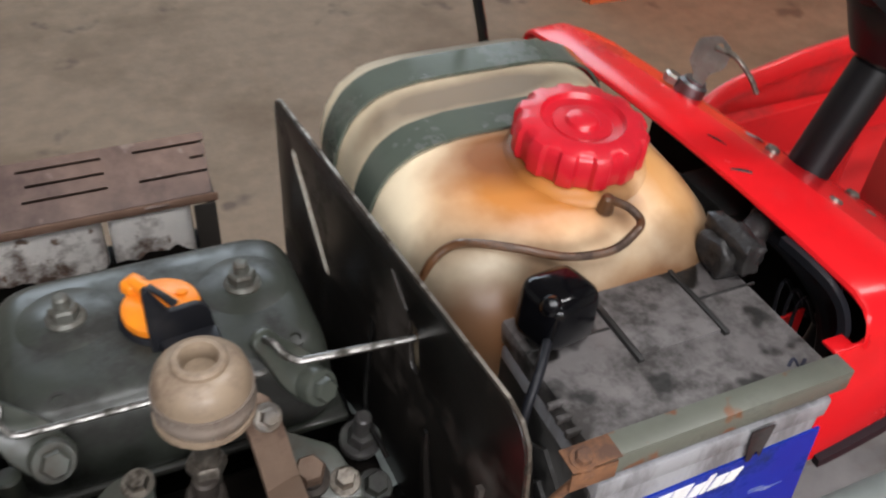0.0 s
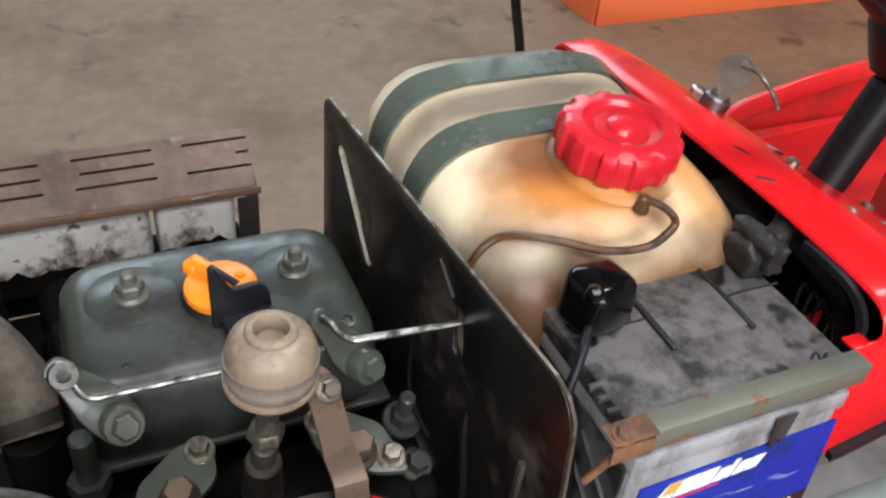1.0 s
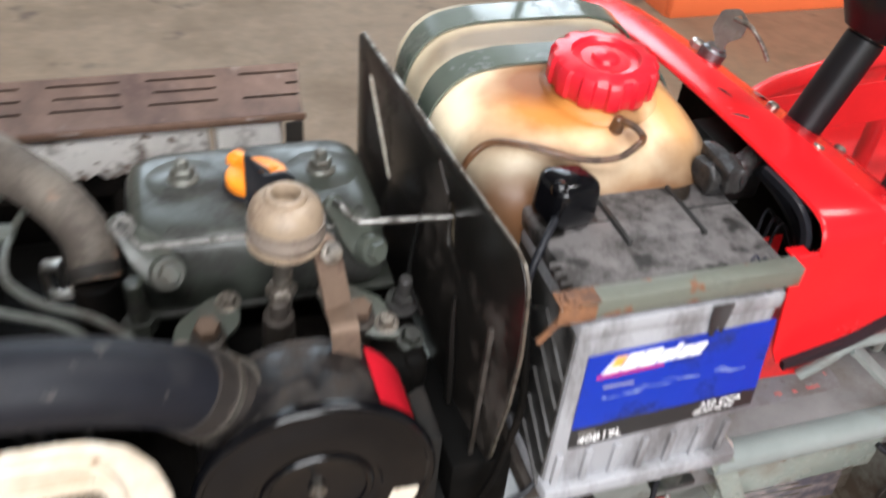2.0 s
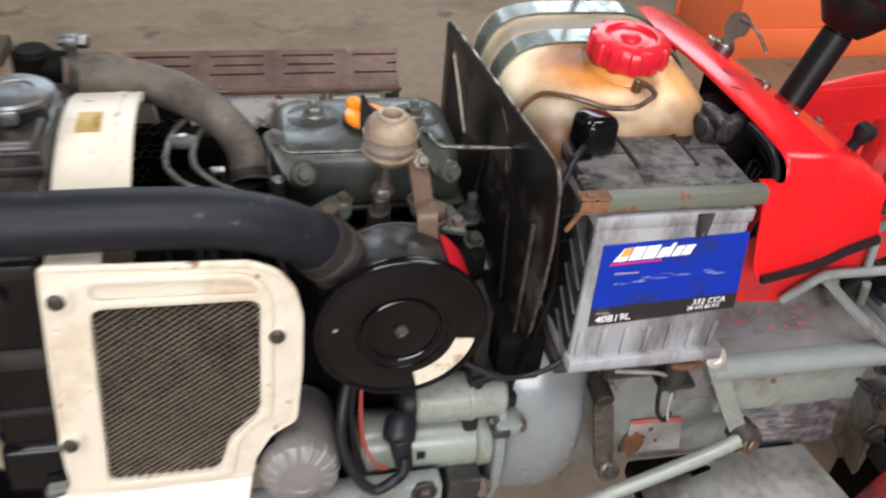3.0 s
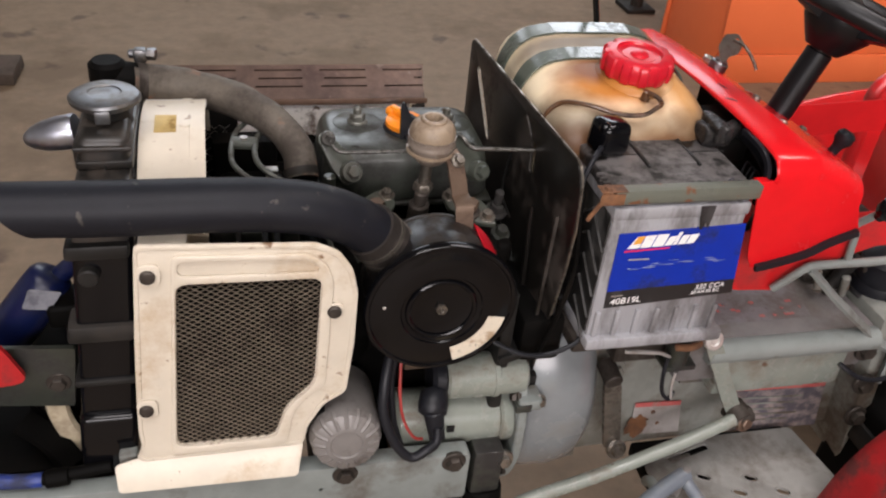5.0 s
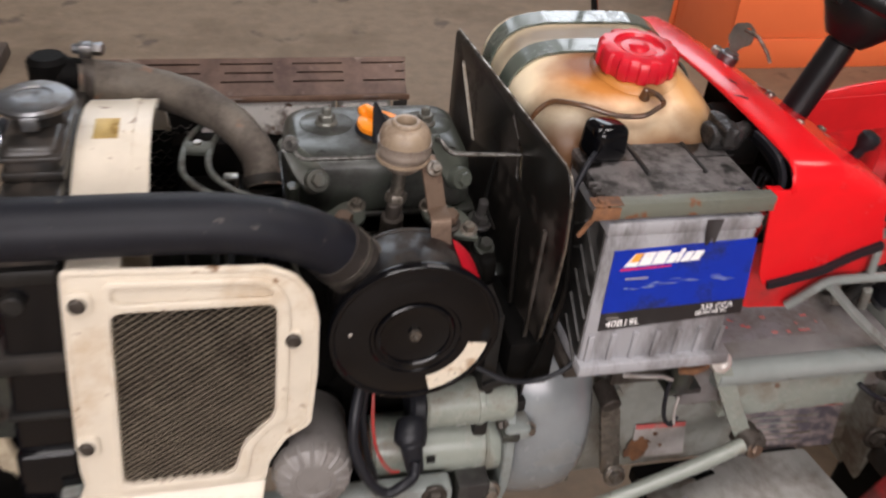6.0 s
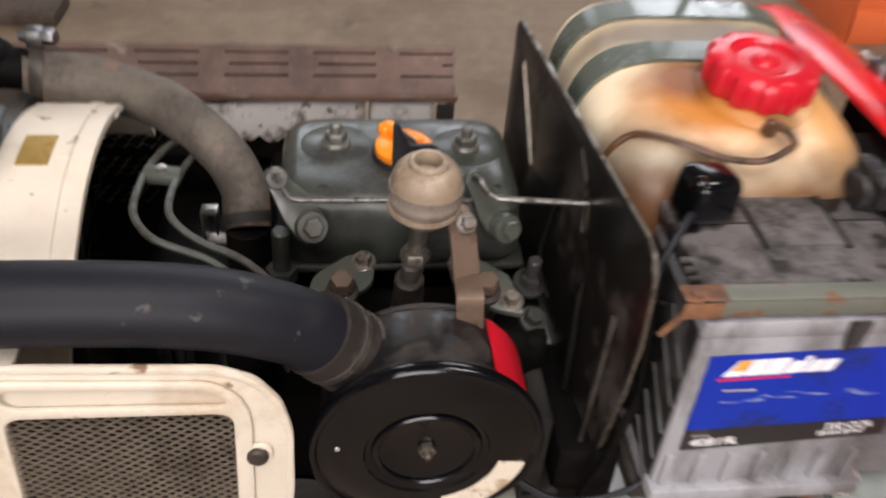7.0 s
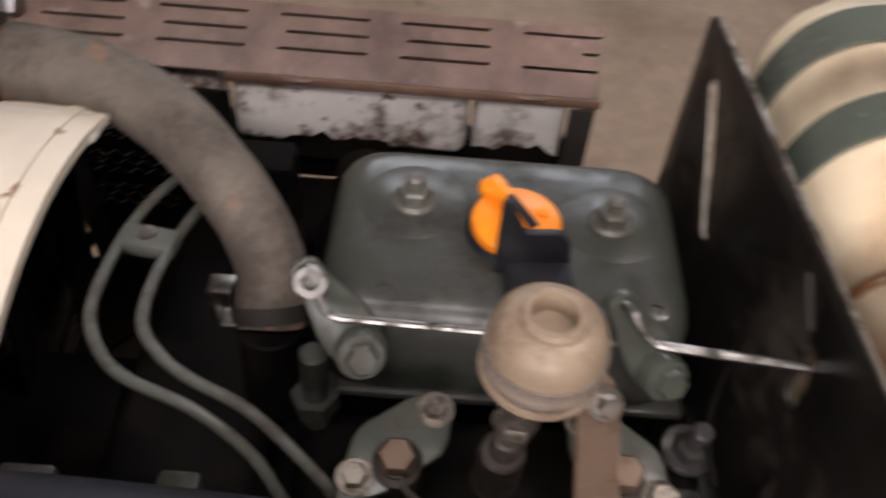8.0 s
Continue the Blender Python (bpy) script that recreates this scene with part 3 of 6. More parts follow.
def transmission():
    t = thing("transmission", (0.30, AX, 0.30), "grey-green painted cast transmission housing with worn decals", "gearbox")
    part("housing", roughen(box(0.045, 0.60, 0.102, 0.33, 0.335, 0.552, 0.014, 3), 0.0016, 30), trans_paint, t)
    part("flange", box(0.046, 0.062, 0.085, 0.345, 0.345, 0.565, 0.004), trans_paint, t)
    # raised cover with a rounded shoulder along the near side
    part("top_cover", box(0.165, 0.455, 0.050, 0.26, 0.515, 0.588, 0.004), cover_grime, t, "grimy purple-grey top cover")
    part("shoulder", rod((0.195, 0.045, 0.572), (0.455, 0.045, 0.572), 0.017), rail_paint, t)
    part("cover_lip", box(0.225, 0.425, 0.046, 0.103, 0.488, 0.552, 0.004), light_green, t)
    part("lower_ledge", box(0.20, 0.47, 0.085, 0.103, 0.474, 0.489, 0.003), cover_grime, t)
    part("rear_flange", turned(box(0.485, 0.515, 0.05, 0.33, 0.30, 0.60, 0.006), (0.5, 0.1, 0.45), 0, -8, 0), trans_paint, t)
    for p in ((0.455, 0.048, 0.545), (0.478, 0.046, 0.478), (0.492, 0.046, 0.41), (0.10, 0.10, 0.50)):
        bolt_part(t, p, (0, -1, 0.1), 0.012, 0.010, trans_paint if p[0] < 0.2 else dirty_iron)
    for p in ((0.41, 0.051, 0.533), (0.405, 0.051, 0.508), (0.445, 0.051, 0.512)):
        bolt_part(t, p, (0, -1, 0), 0.004, 0.004)
    # decals on the side
    part("decal", sheet([(0.318, 0.345), (0.482, 0.338), (0.468, 0.424), (0.308, 0.432)], at_y(0.1005), 0.001), decal_dark, t, "worn dark instruction plate with a red edge")
    part("decal_edge", sheet([(0.308, 0.4325), (0.468, 0.4245), (0.467, 0.4325), (0.307, 0.4405)], at_y(0.1005), 0.0012), decal_red, t)
    part("decal", sheet([(0.155, 0.362), (0.236, 0.358), (0.224, 0.424), (0.148, 0.428)], at_y(0.1005), 0.001), decal_white, t, "worn pale sticker with a red line")
    part("decal_edge", sheet([(0.150, 0.421), (0.2235, 0.417), (0.223, 0.425), (0.149, 0.429)], at_y(0.1), 0.0016), decal_red, t)
    for i in range(5):
        z = 0.418 - 0.012 * i
        part("decal_line", sheet([(0.315, z), (0.315 + 0.12 - 0.012 * (i % 3), z - 0.007), (0.315 + 0.12 - 0.012 * (i % 3), z - 0.0105), (0.315, z - 0.0035)], at_y(0.0994), 0.0006), trans_paint, t)
    blot = random.Random(8)
    edge = [(0.160 + (0.020 + blot.uniform(-0.005, 0.006)) * math.cos(a * 0.25), 0.381 + (0.020 + blot.uniform(-0.006, 0.007)) * math.sin(a * 0.25)) for a in range(25)]
    part("rust_patch", sheet(edge, at_y(0.0988), 0.0006), rust, t, "orange rust patch")
    for k in range(9):
        x, z, r = blot.uniform(0.14, 0.20), blot.uniform(0.355, 0.41), blot.uniform(0.0015, 0.004)
        part("rust_spot", sheet(circle(x, z, r, 8), at_y(0.0990), 0.0006), rust, t)
    part("cover_label", sheet(rounded([(0.205, 0.078), (0.372, 0.082), (0.385, 0.190), (0.215, 0.195)], 0.006), Matrix.Translation((0, 0, 0.5882)), 0.0004), label_worn, t, "worn pale violet label")
    for i in range(22):
        x, y, w = 0.235 + blot.uniform(0, 0.13), 0.088 + 0.014 * (i % 3) + blot.uniform(-0.002, 0.002), blot.uniform(0.003, 0.010)
        part("decal_mark", roughen(box(x, x + w, y, y + 0.0045, 0.5884, 0.5892, 0), 0.0014, 200), decal_red if i % 4 else decal_dark, t)
    # shift mechanism behind
    part("shift_block", roughen(box(0.40, 0.60, 0.15, 0.32, 0.585, 0.625, 0.012, 3), 0.006, 40), dirty_iron, t, "grimy cast shift cover")
    rnd = random.Random(5)
    for i in range(16):
        x, y = 0.375 + 0.013 * i + rnd.uniform(-0.006, 0.006), rnd.uniform(0.10, 0.26)
        z = 0.588 + rnd.uniform(0.0, 0.02)
        a = Vector((rnd.uniform(-0.02, 0.03), rnd.uniform(-0.03, 0.03), rnd.uniform(0.015, 0.05)))
        part("shift_rod", rod((x, y, z - 0.02), Vector((x, y, z)) + a, rnd.uniform(0.006, 0.013)), (dirty_iron, trans_paint, rust, dirty_iron, black_metal)[i % 5], t)
    for i in range(4):
        x = 0.40 + 0.045 * i
        part("link", tube([(x, 0.12, 0.60), (x + 0.02, 0.16, 0.63 + 0.008 * (i % 2)), (x + 0.045, 0.15, 0.625), (x + 0.07, 0.18, 0.60)], 0.006, 10, 5), (trans_paint, rust, dirty_iron, trans_paint)[i], t)
    part("case_rear", box(0.59, 1.10, 0.06, 0.34, 0.28, 0.58, 0.02), trans_paint, t)
    # added near-black box in place of the shaded gap by the near fender
    part("dark_gap_fill", roughen(box(0.505, 0.64, -0.02, 0.105, 0.22, 0.43, 0.02, 3), 0.004, 30), void_black, t, "near-black box filling the dark gap beside the fender")
    part("axle_tube", rod((0.95, -0.12, 0.40), (0.95, 0.52, 0.40), 0.06), trans_paint, t)


transmission()


def bell_housing():
    t = thing("bell_housing", (-0.02, AX, 0.32), "glossy pale grey clutch housing behind the engine", "housing")
    prof = [(0, -0.045), (0.14, -0.045), (0.160, -0.043), (0.169, -0.036), (0.175, -0.02), (0.178, 0.02), (0.173, 0.045), (0.158, 0.062), (0.13, 0.07), (0, 0.07)]
    part("shell", lathe((-0.014, AX, 0.478), (1, 0, 0), prof, 56), grey_paint, t)
    part("flange", lathe((-0.070, AX, 0.478), (1, 0, 0), [(0, 0), (0.187, 0), (0.1895, 0.002), (0.1895, 0.011), (0.187, 0.013), (0, 0.013)], 64), rail_paint, t, "grey-green bolted flange ring")
    for a in (205, 228, 160):
        y, z = AX + 0.181 * math.cos(radians(a)), 0.478 + 0.181 * math.sin(radians(a))
        bolt_part(t, (-0.071, y, z), (-1, 0, 0), 0.0075, 0.007)
    part("ear", box(-0.072, -0.04, 0.012, 0.05, 0.528, 0.545, 0.004), rail_paint, t)
    bolt_part(t, (-0.042, 0.02, 0.537), (0.2, -1, 0.3), 0.006, 0.008, bright_steel)
    part("cable", tube([(-0.124, 0.035, 0.640), (-0.086, 0.014, 0.628), (-0.05, 0.012, 0.624), (-0.018, 0.012, 0.637), (-0.004, 0.02, 0.646)], 0.003, 8), black_rubber, t, "thin black cable")


bell_housing()


def engine():
    t = thing("engine", (-0.2, 0.24, 0.40), "small grey-green diesel engine, oily and dirty, with its hood removed", "engine")
    # castings in near black, which puts the bay's shade into their colour
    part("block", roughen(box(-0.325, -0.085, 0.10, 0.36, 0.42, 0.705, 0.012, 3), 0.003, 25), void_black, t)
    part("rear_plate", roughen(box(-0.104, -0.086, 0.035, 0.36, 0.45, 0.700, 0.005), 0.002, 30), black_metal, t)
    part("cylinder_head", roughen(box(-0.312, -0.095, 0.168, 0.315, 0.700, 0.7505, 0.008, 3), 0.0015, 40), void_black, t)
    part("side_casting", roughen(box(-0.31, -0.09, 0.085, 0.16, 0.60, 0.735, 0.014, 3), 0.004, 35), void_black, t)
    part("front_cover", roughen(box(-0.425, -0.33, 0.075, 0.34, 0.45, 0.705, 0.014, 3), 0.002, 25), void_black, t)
    for x, w, y in ((-0.430, 0.026, 0.060), (-0.399, 0.022, 0.050), (-0.371, 0.006, 0.052), (-0.358, 0.020, 0.062)):
        part("cover_rib", box(x, x + w, y, y + 0.02, 0.60, 0.795, 0.003), green_oily, t)
    # valve cover: a rounded box, narrower at its foot
    bm = bmesh.new()
    rings = []
    for inset, z in ((0.006, 0.757), (0.001, 0.760), (0.0, 0.764), (0.003, 0.800), (0.0045, 0.808), (0.008, 0.8155), (0.0125, 0.8195), (0.018, 0.8215), (0.03, 0.8225)):
        base = rounded([(-0.303 + inset, 0.157 + inset), (-0.0985 - inset, 0.157 + inset), (-0.0985 - inset, 0.296 - inset), (-0.303 + inset, 0.296 - inset)], 0.032 - inset * 0.3, 6)
        rings.append([bm.verts.new((x, y, z)) for x, y in base])
    for a, b in zip(rings, rings[1:]):
        n = len(a)
        for i in range(n):
            bm.faces.new((a[i], a[(i + 1) % n], b[(i + 1) % n], b[i]))
    bm.faces.new(rings[-1])
    bm.faces.new(list(reversed(rings[0])))
    cover = part("valve_cover", bm, green_paint, t, "grey-green painted valve cover")
    part("gasket_lip", box(-0.305, -0.0965, 0.1545, 0.298, 0.751, 0.7575, 0.0025), green_oily, t)
    for x, y in ((-0.253, 0.240), (-0.143, 0.234)):
        part("pad", lathe((x, y, 0.8219), (0, 0, 1), [(0, 0), (0.030, 0), (0.0285, 0.0010), (0, 0.0012)], 36), green_paint, cover)
        n = part("nut", join(lathe((x, y, 0.8225), (0, 0, 1), [(0, 0), (0.0125, 0), (0.0125, 0.002), (0.0105, 0.004), (0, 0.004)], 20), lathe((x, y, 0.8255), (0, 0, 1), [(0, 0), (0.0095, 0), (0.0095, 0.007), (0.008, 0.0085), (0, 0.0085)], 6)), nut_grey, cover, "worn nut on a washer")
        part("stud", rod((x, y, 0.83), (x, y, 0.842), 0.0055, 0.005, 12), nut_grey, cover)
    for x in (-0.264, -0.124):
        part("dimple", lathe((x, 0.1755, 0.8195), (0, -0.3, 1), [(0, 0), (0.0055, 0), (0.0055, 0.002), (0.0035, 0.0022), (0.003, 0.0005), (0, 0.0005)], 16), green_oily, cover)
    # oil filler cap: an orange disc with a raised grip on a black ring, and the black plate standing before it
    cap = part("filler_cap", lathe((-0.197, 0.222, 0.820), (0, -0.04, 1), [(0, 0), (0.0265, 0), (0.027, 0.004), (0.025, 0.007), (0, 0.007)], 32), black_rubber, t, "black rubber ring of the oil filler")
    disc = part("grip", lathe((-0.197, 0.222, 0.826), (0, -0.04, 1), [(0, 0), (0.0235, 0), (0.0245, 0.002), (0.024, 0.0065), (0.021, 0.0085), (0, 0.009)], 36), orange_plastic, cap, "orange plastic disc")
    ridge = join(box(-0.224, -0.175, 0.2165, 0.2275, 0.831, 0.8435, 0.0045, 3), box(-0.227, -0.214, 0.2145, 0.2295, 0.830, 0.8405, 0.004, 3))
    part("grip_ridge", roughen(turned(ridge, (-0.197, 0.222, 0.835), 0, 2, -56), 0.0008, 90), orange_plastic, cap, "raised orange grip, scuffed black")
    part("grip_scuff", roughen(turned(box(-0.205, -0.181, 0.2185, 0.2235, 0.8432, 0.8444, 0.0004), (-0.197, 0.222, 0.835), 0, 2, -56), 0.0012, 140), black_rubber, cap)
    part("grip_stud", lathe((-0.183, 0.226, 0.834), (0, -0.04, 1), [(0, 0), (0.004, 0), (0.0035, 0.0025), (0, 0.003)], 12), orange_plastic, cap)
    fin = sheet(rounded([(-0.2085, 0.820), (-0.168, 0.820), (-0.170, 0.842), (-0.176, 0.8475), (-0.194, 0.8475), (-0.2035, 0.868), (-0.207, 0.866)], 0.003, 3), at_y(0.199), 0.006, (), 0.001)
    part("stop_plate", turned(fin, (-0.19, 0.195, 0.822), -8, 0, 6), black_rubber, t, "black plate beside the oil filler")
    part("stop_foot", turned(box(-0.204, -0.168, 0.165, 0.197, 0.823, 0.830, 0.003), (-0.19, 0.195, 0.822), 6, 0, 6), black_rubber, t)
    # decompression rod with its two arms
    part("decompression_rod", tube([(-0.295, 0.158, 0.838), (-0.290, 0.150, 0.8335), (-0.283, 0.1475, 0.8315), (-0.27, 0.147, 0.8315), (-0.20, 0.145, 0.832), (-0.150, 0.144, 0.832)], 0.0022, 10, 5), rod_steel, t)
    part("decompression_rod", tube([(-0.1465, 0.160, 0.8425), (-0.1425, 0.1535, 0.8435), (-0.138, 0.148, 0.838), (-0.131, 0.1445, 0.834), (-0.12, 0.143, 0.8335), (-0.0585, 0.1385, 0.8325)], 0.0026, 10, 5), rod_steel, t)
    for top, foot, wide in (((-0.299, 0.163, 0.8405), (-0.273, 0.146, 0.806), 0.0150), ((-0.1435, 0.158, 0.8385), (-0.1195, 0.152, 0.799), 0.0140)):
        a, b = Vector(top), Vector(foot)
        m = frame_of(a, b - a, (b - a).cross(Vector((0.0, -0.62, 0.78))))
        n = (b - a).length
        back = -Vector(m.col[2][:3]) if m.col[2][1] < 0 else Vector(m.col[2][:3])
        link = rounded([(-0.0085, -0.0075), (0.006, -0.0085), (n * 0.6, -wide), (n + 0.011, -wide * 0.9), (n + 0.011, wide * 0.85), (n * 0.65, wide * 0.95), (0.008, 0.0085), (-0.0085, 0.0075)], 0.008, 4)
        hole = circle(0, 0, 0.0042, 12)
        arm = part("rocker_arm", sheet(link, Matrix.Translation(back * 0.004) @ m, 0.007, [hole] if top[0] < -0.2 else (), 0.0016), arm_paint, t, "flat cast grey-green rocker arm")
        out = -back
        if top[0] < -0.2:
            part("eye", lathe(a + out * 0.003, out, [(0.0042, 0), (0.0086, 0), (0.0090, 0.002), (0.0080, 0.0042), (0.0042, 0.0042), (0.0042, 0)], 24), rod_steel, arm, "worn bright eye")
        part("boss", lathe(b - out * 0.006, out, [(0, 0), (0.0125, 0), (0.0125, 0.011), (0.0115, 0.013), (0, 0.013)], 24), arm_paint, arm)
        part("bolt", hex_bolt(b + out * 0.007, out, 0.0082, 0.007, False), arm_paint, arm)
    # injectors in their clamps, the glow plug between them
    for x, y, z, s in ((-0.250, 0.108, 0.772, 1), (-0.139, 0.112, 0.765, -1)):
        outline = rounded([(-0.030 * s, -0.026), (-0.006 * s, -0.020), (0.024 * s, 0.004), (0.026 * s, 0.030), (0.006 * s, 0.032), (-0.022 * s, 0.012)], 0.007)
        if s < 0:
            outline = outline[::-1]
        m = Matrix.Translation((x, y, z)) @ pose(0, 0, 0, 14, 0, 0)
        part("clamp", sheet(outline, m, 0.007, (), 0.0015), arm_paint, t, "grey-green injector clamp")
        inj = part("injector", lathe((x, y, z - 0.02), (0, -0.25, 1), [(0, 0), (0.0125, 0), (0.0125, 0.030), (0.009, 0.032), (0.009, 0.036), (0, 0.036)], 18), dirty_iron, t)
        part("fitting", lathe((x, y - 0.008, z + 0.013), (0, -0.25, 1), [(0, 0), (0.0095, 0), (0.0095, 0.009), (0.008, 0.011), (0, 0.011)], 6), brown_bracket, inj, "brass-brown union nut")
        bolt_part(t, (x + 0.017 * s, y + 0.022, z + 0.012), (0, -0.25, 1), 0.0065, 0.008, worn_steel)
        bolt_part(t, (x - 0.020 * s, y - 0.014, z + 0.004), (0, -0.25, 1), 0.0065, 0.008, worn_steel)
    part("return_pipe", tube([(-0.250, 0.099, 0.785), (-0.243, 0.088, 0.775), (-0.225, 0.085, 0.762), (-0.20, 0.095, 0.752)], 0.0022, 8), dirty_iron, t)
    part("glow_plug", join(rod((-0.1985, 0.120, 0.735), (-0.1985, 0.110, 0.784), 0.0135, 0.0115), rod((-0.1985, 0.111, 0.778), (-0.1975, 0.1085, 0.80), 0.0075)), dirty_iron, t)
    part("feed_stem", rod((-0.195, 0.116, 0.785), (-0.192, 0.114, 0.842), 0.0075, 0.0065, 20), worn_steel, t)
    part("stem_nut", lathe((-0.195, 0.116, 0.797), (0.06, -0.04, 1), [(0, 0), (0.0105, 0), (0.0115, 0.002), (0.0115, 0.009), (0.010, 0.011), (0, 0.011)], 6), worn_steel, t)
    # an olive casting, coloured near black for the shade it sits in
    part("rear_flange", roughen(box(-0.106, -0.084, 0.085, 0.175, 0.70, 0.736, 0.008, 3), 0.002, 40), void_black, t, "cast flange coloured near black for the shade around it")
    part("flange_stud", join(hex_bolt((-0.0955, 0.137, 0.752), (0.05, -0.3, 1), 0.0095, 0.011), rod((-0.0955, 0.136, 0.760), (-0.095, 0.131, 0.782), 0.0055)), green_oily, t)
    bolt_part(t, (-0.096, 0.108, 0.738), (0.1, -0.4, 1), 0.008, 0.010, green_oily)
    part("stud", rod((-0.298, 0.148, 0.735), (-0.297, 0.1465, 0.803), 0.0072), green_oily, t)
    part("stud_nut", lathe((-0.298, 0.1475, 0.752), (0, 0, 1), [(0, 0), (0.013, 0), (0.013, 0.012), (0, 0.012)], 6), green_oily, t)
    # injection pipes and their clip
    a = [(-0.378, 0.275, 0.812), (-0.3945, 0.235, 0.819), (-0.4025, 0.200, 0.822), (-0.4050, 0.165, 0.823), (-0.4025, 0.142, 0.823), (-0.392, 0.124, 0.820), (-0.377, 0.1135, 0.817), (-0.345, 0.105, 0.808), (-0.3206, 0.0968, 0.7880), (-0.3078, 0.0896, 0.7650), (-0.295, 0.086, 0.720), (-0.290, 0.095, 0.680)]
    b = [(-0.358, 0.270, 0.808), (-0.3705, 0.232, 0.815), (-0.3765, 0.200, 0.820), (-0.3790, 0.165, 0.824), (-0.3763, 0.140, 0.825), (-0.366, 0.127, 0.820), (-0.3515, 0.1190, 0.814), (-0.32, 0.109, 0.803), (-0.2882, 0.0929, 0.7780), (-0.2797, 0.0902, 0.7600), (-0.268, 0.088, 0.715), (-0.265, 0.096, 0.680)]
    for line in (a, b):
        part("fuel_pipe", tube(line, 0.0031, 10, 6), pipe_paint, t, "thin grey-green injection pipe")
    part("pipe_clip", turned(box(-0.406, -0.374, 0.188, 0.205, 0.815, 0.826, 0.004), (-0.39, 0.197, 0.82), 0, 0, -8), pipe_paint, t)
    part("clip_screw", lathe((-0.390, 0.197, 0.825), (0, 0, 1), [(0, 0), (0.005, 0), (0.0045, 0.003), (0, 0.0035)], 14), bright_steel, t)
    part("sender", join(box(-0.366, -0.3625, 0.198, 0.212, 0.748, 0.780, 0.001), box(-0.366, -0.352, 0.198, 0.212, 0.7775, 0.7805, 0.001), box(-0.3545, -0.352, 0.198, 0.212, 0.757, 0.780, 0.001), box(-0.3635, -0.346, 0.198, 0.212, 0.7465, 0.7495, 0.001)), bright_steel, t)
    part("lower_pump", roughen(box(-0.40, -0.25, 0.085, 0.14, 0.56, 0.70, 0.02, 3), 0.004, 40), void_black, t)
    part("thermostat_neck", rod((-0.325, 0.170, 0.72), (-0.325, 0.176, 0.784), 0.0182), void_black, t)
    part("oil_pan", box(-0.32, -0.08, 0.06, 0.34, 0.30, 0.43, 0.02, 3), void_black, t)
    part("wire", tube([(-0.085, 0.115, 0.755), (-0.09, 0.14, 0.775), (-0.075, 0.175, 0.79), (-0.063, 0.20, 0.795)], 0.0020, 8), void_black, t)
    # near-black fill for the shade between the head and the shield
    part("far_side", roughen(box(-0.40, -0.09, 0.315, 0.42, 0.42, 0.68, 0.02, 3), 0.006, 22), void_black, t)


engine()


def breather():
    t = thing("fuel_sediment_bowl", (-0.19, 0.116, 0.83), "dusty tan plastic bowl clamped on a brown steel bracket", "bowl")
    low = [(0, 0.0), (0.011, 0.0), (0.016, 0.002), (0.021, 0.0075), (0.0243, 0.014), (0.0258, 0.0195), (0.0268, 0.021), (0.0272, 0.024), (0.0266, 0.0262), (0.0262, 0.027), (0.0268, 0.0335), (0.020, 0.0340), (0, 0.0340)]
    part("bowl", lathe((-0.190, 0.115, 0.836), (0.02, -0.03, 1), low, 40), bowl_grey, t, "clouded grey-brown bowl")
    top = [(0, 0.0336), (0.0258, 0.0338), (0.0254, 0.039), (0.0236, 0.0445), (0.0205, 0.0482), (0.0165, 0.0505), (0.0148, 0.0510), (0.0144, 0.0532), (0.0130, 0.0545), (0.0102, 0.0545), (0.0094, 0.0520), (0.0088, 0.0440), (0, 0.0435)]
    part("dome", lathe((-0.190, 0.115, 0.836), (0.02, -0.03, 1), top, 40), tan_plastic, t, "ivory-tan dome with a hole in its top")
    part("band", lathe((-0.190, 0.115, 0.8495), (0.02, -0.03, 1), [(0.0258, 0), (0.0272, 0.0003), (0.0272, 0.0035), (0.0258, 0.0038)], 40), tan_plastic, t)
    part("bracket", ribbon([(-0.170, 0.110, 0.846), (-0.164, 0.106, 0.842), (-0.161, 0.094, 0.824), (-0.1595, 0.082, 0.808)], 0.020, 0.0028, 4, (0.2, -0.6, 0.7)), brown_bracket, t, "bent brown steel strap bracket")
    part("bracket", ribbon([(-0.1595, 0.083, 0.809), (-0.159, 0.064, 0.807), (-0.159, 0.060, 0.80), (-0.158, 0.055, 0.775)], 0.020, 0.0028, 3, (0, -0.3, 1)), brown_bracket, t)
    bolt_part(t, (-0.160, 0.103, 0.842), (0.2, -0.7, 0.7), 0.0055, 0.006, bright_steel)


breather()


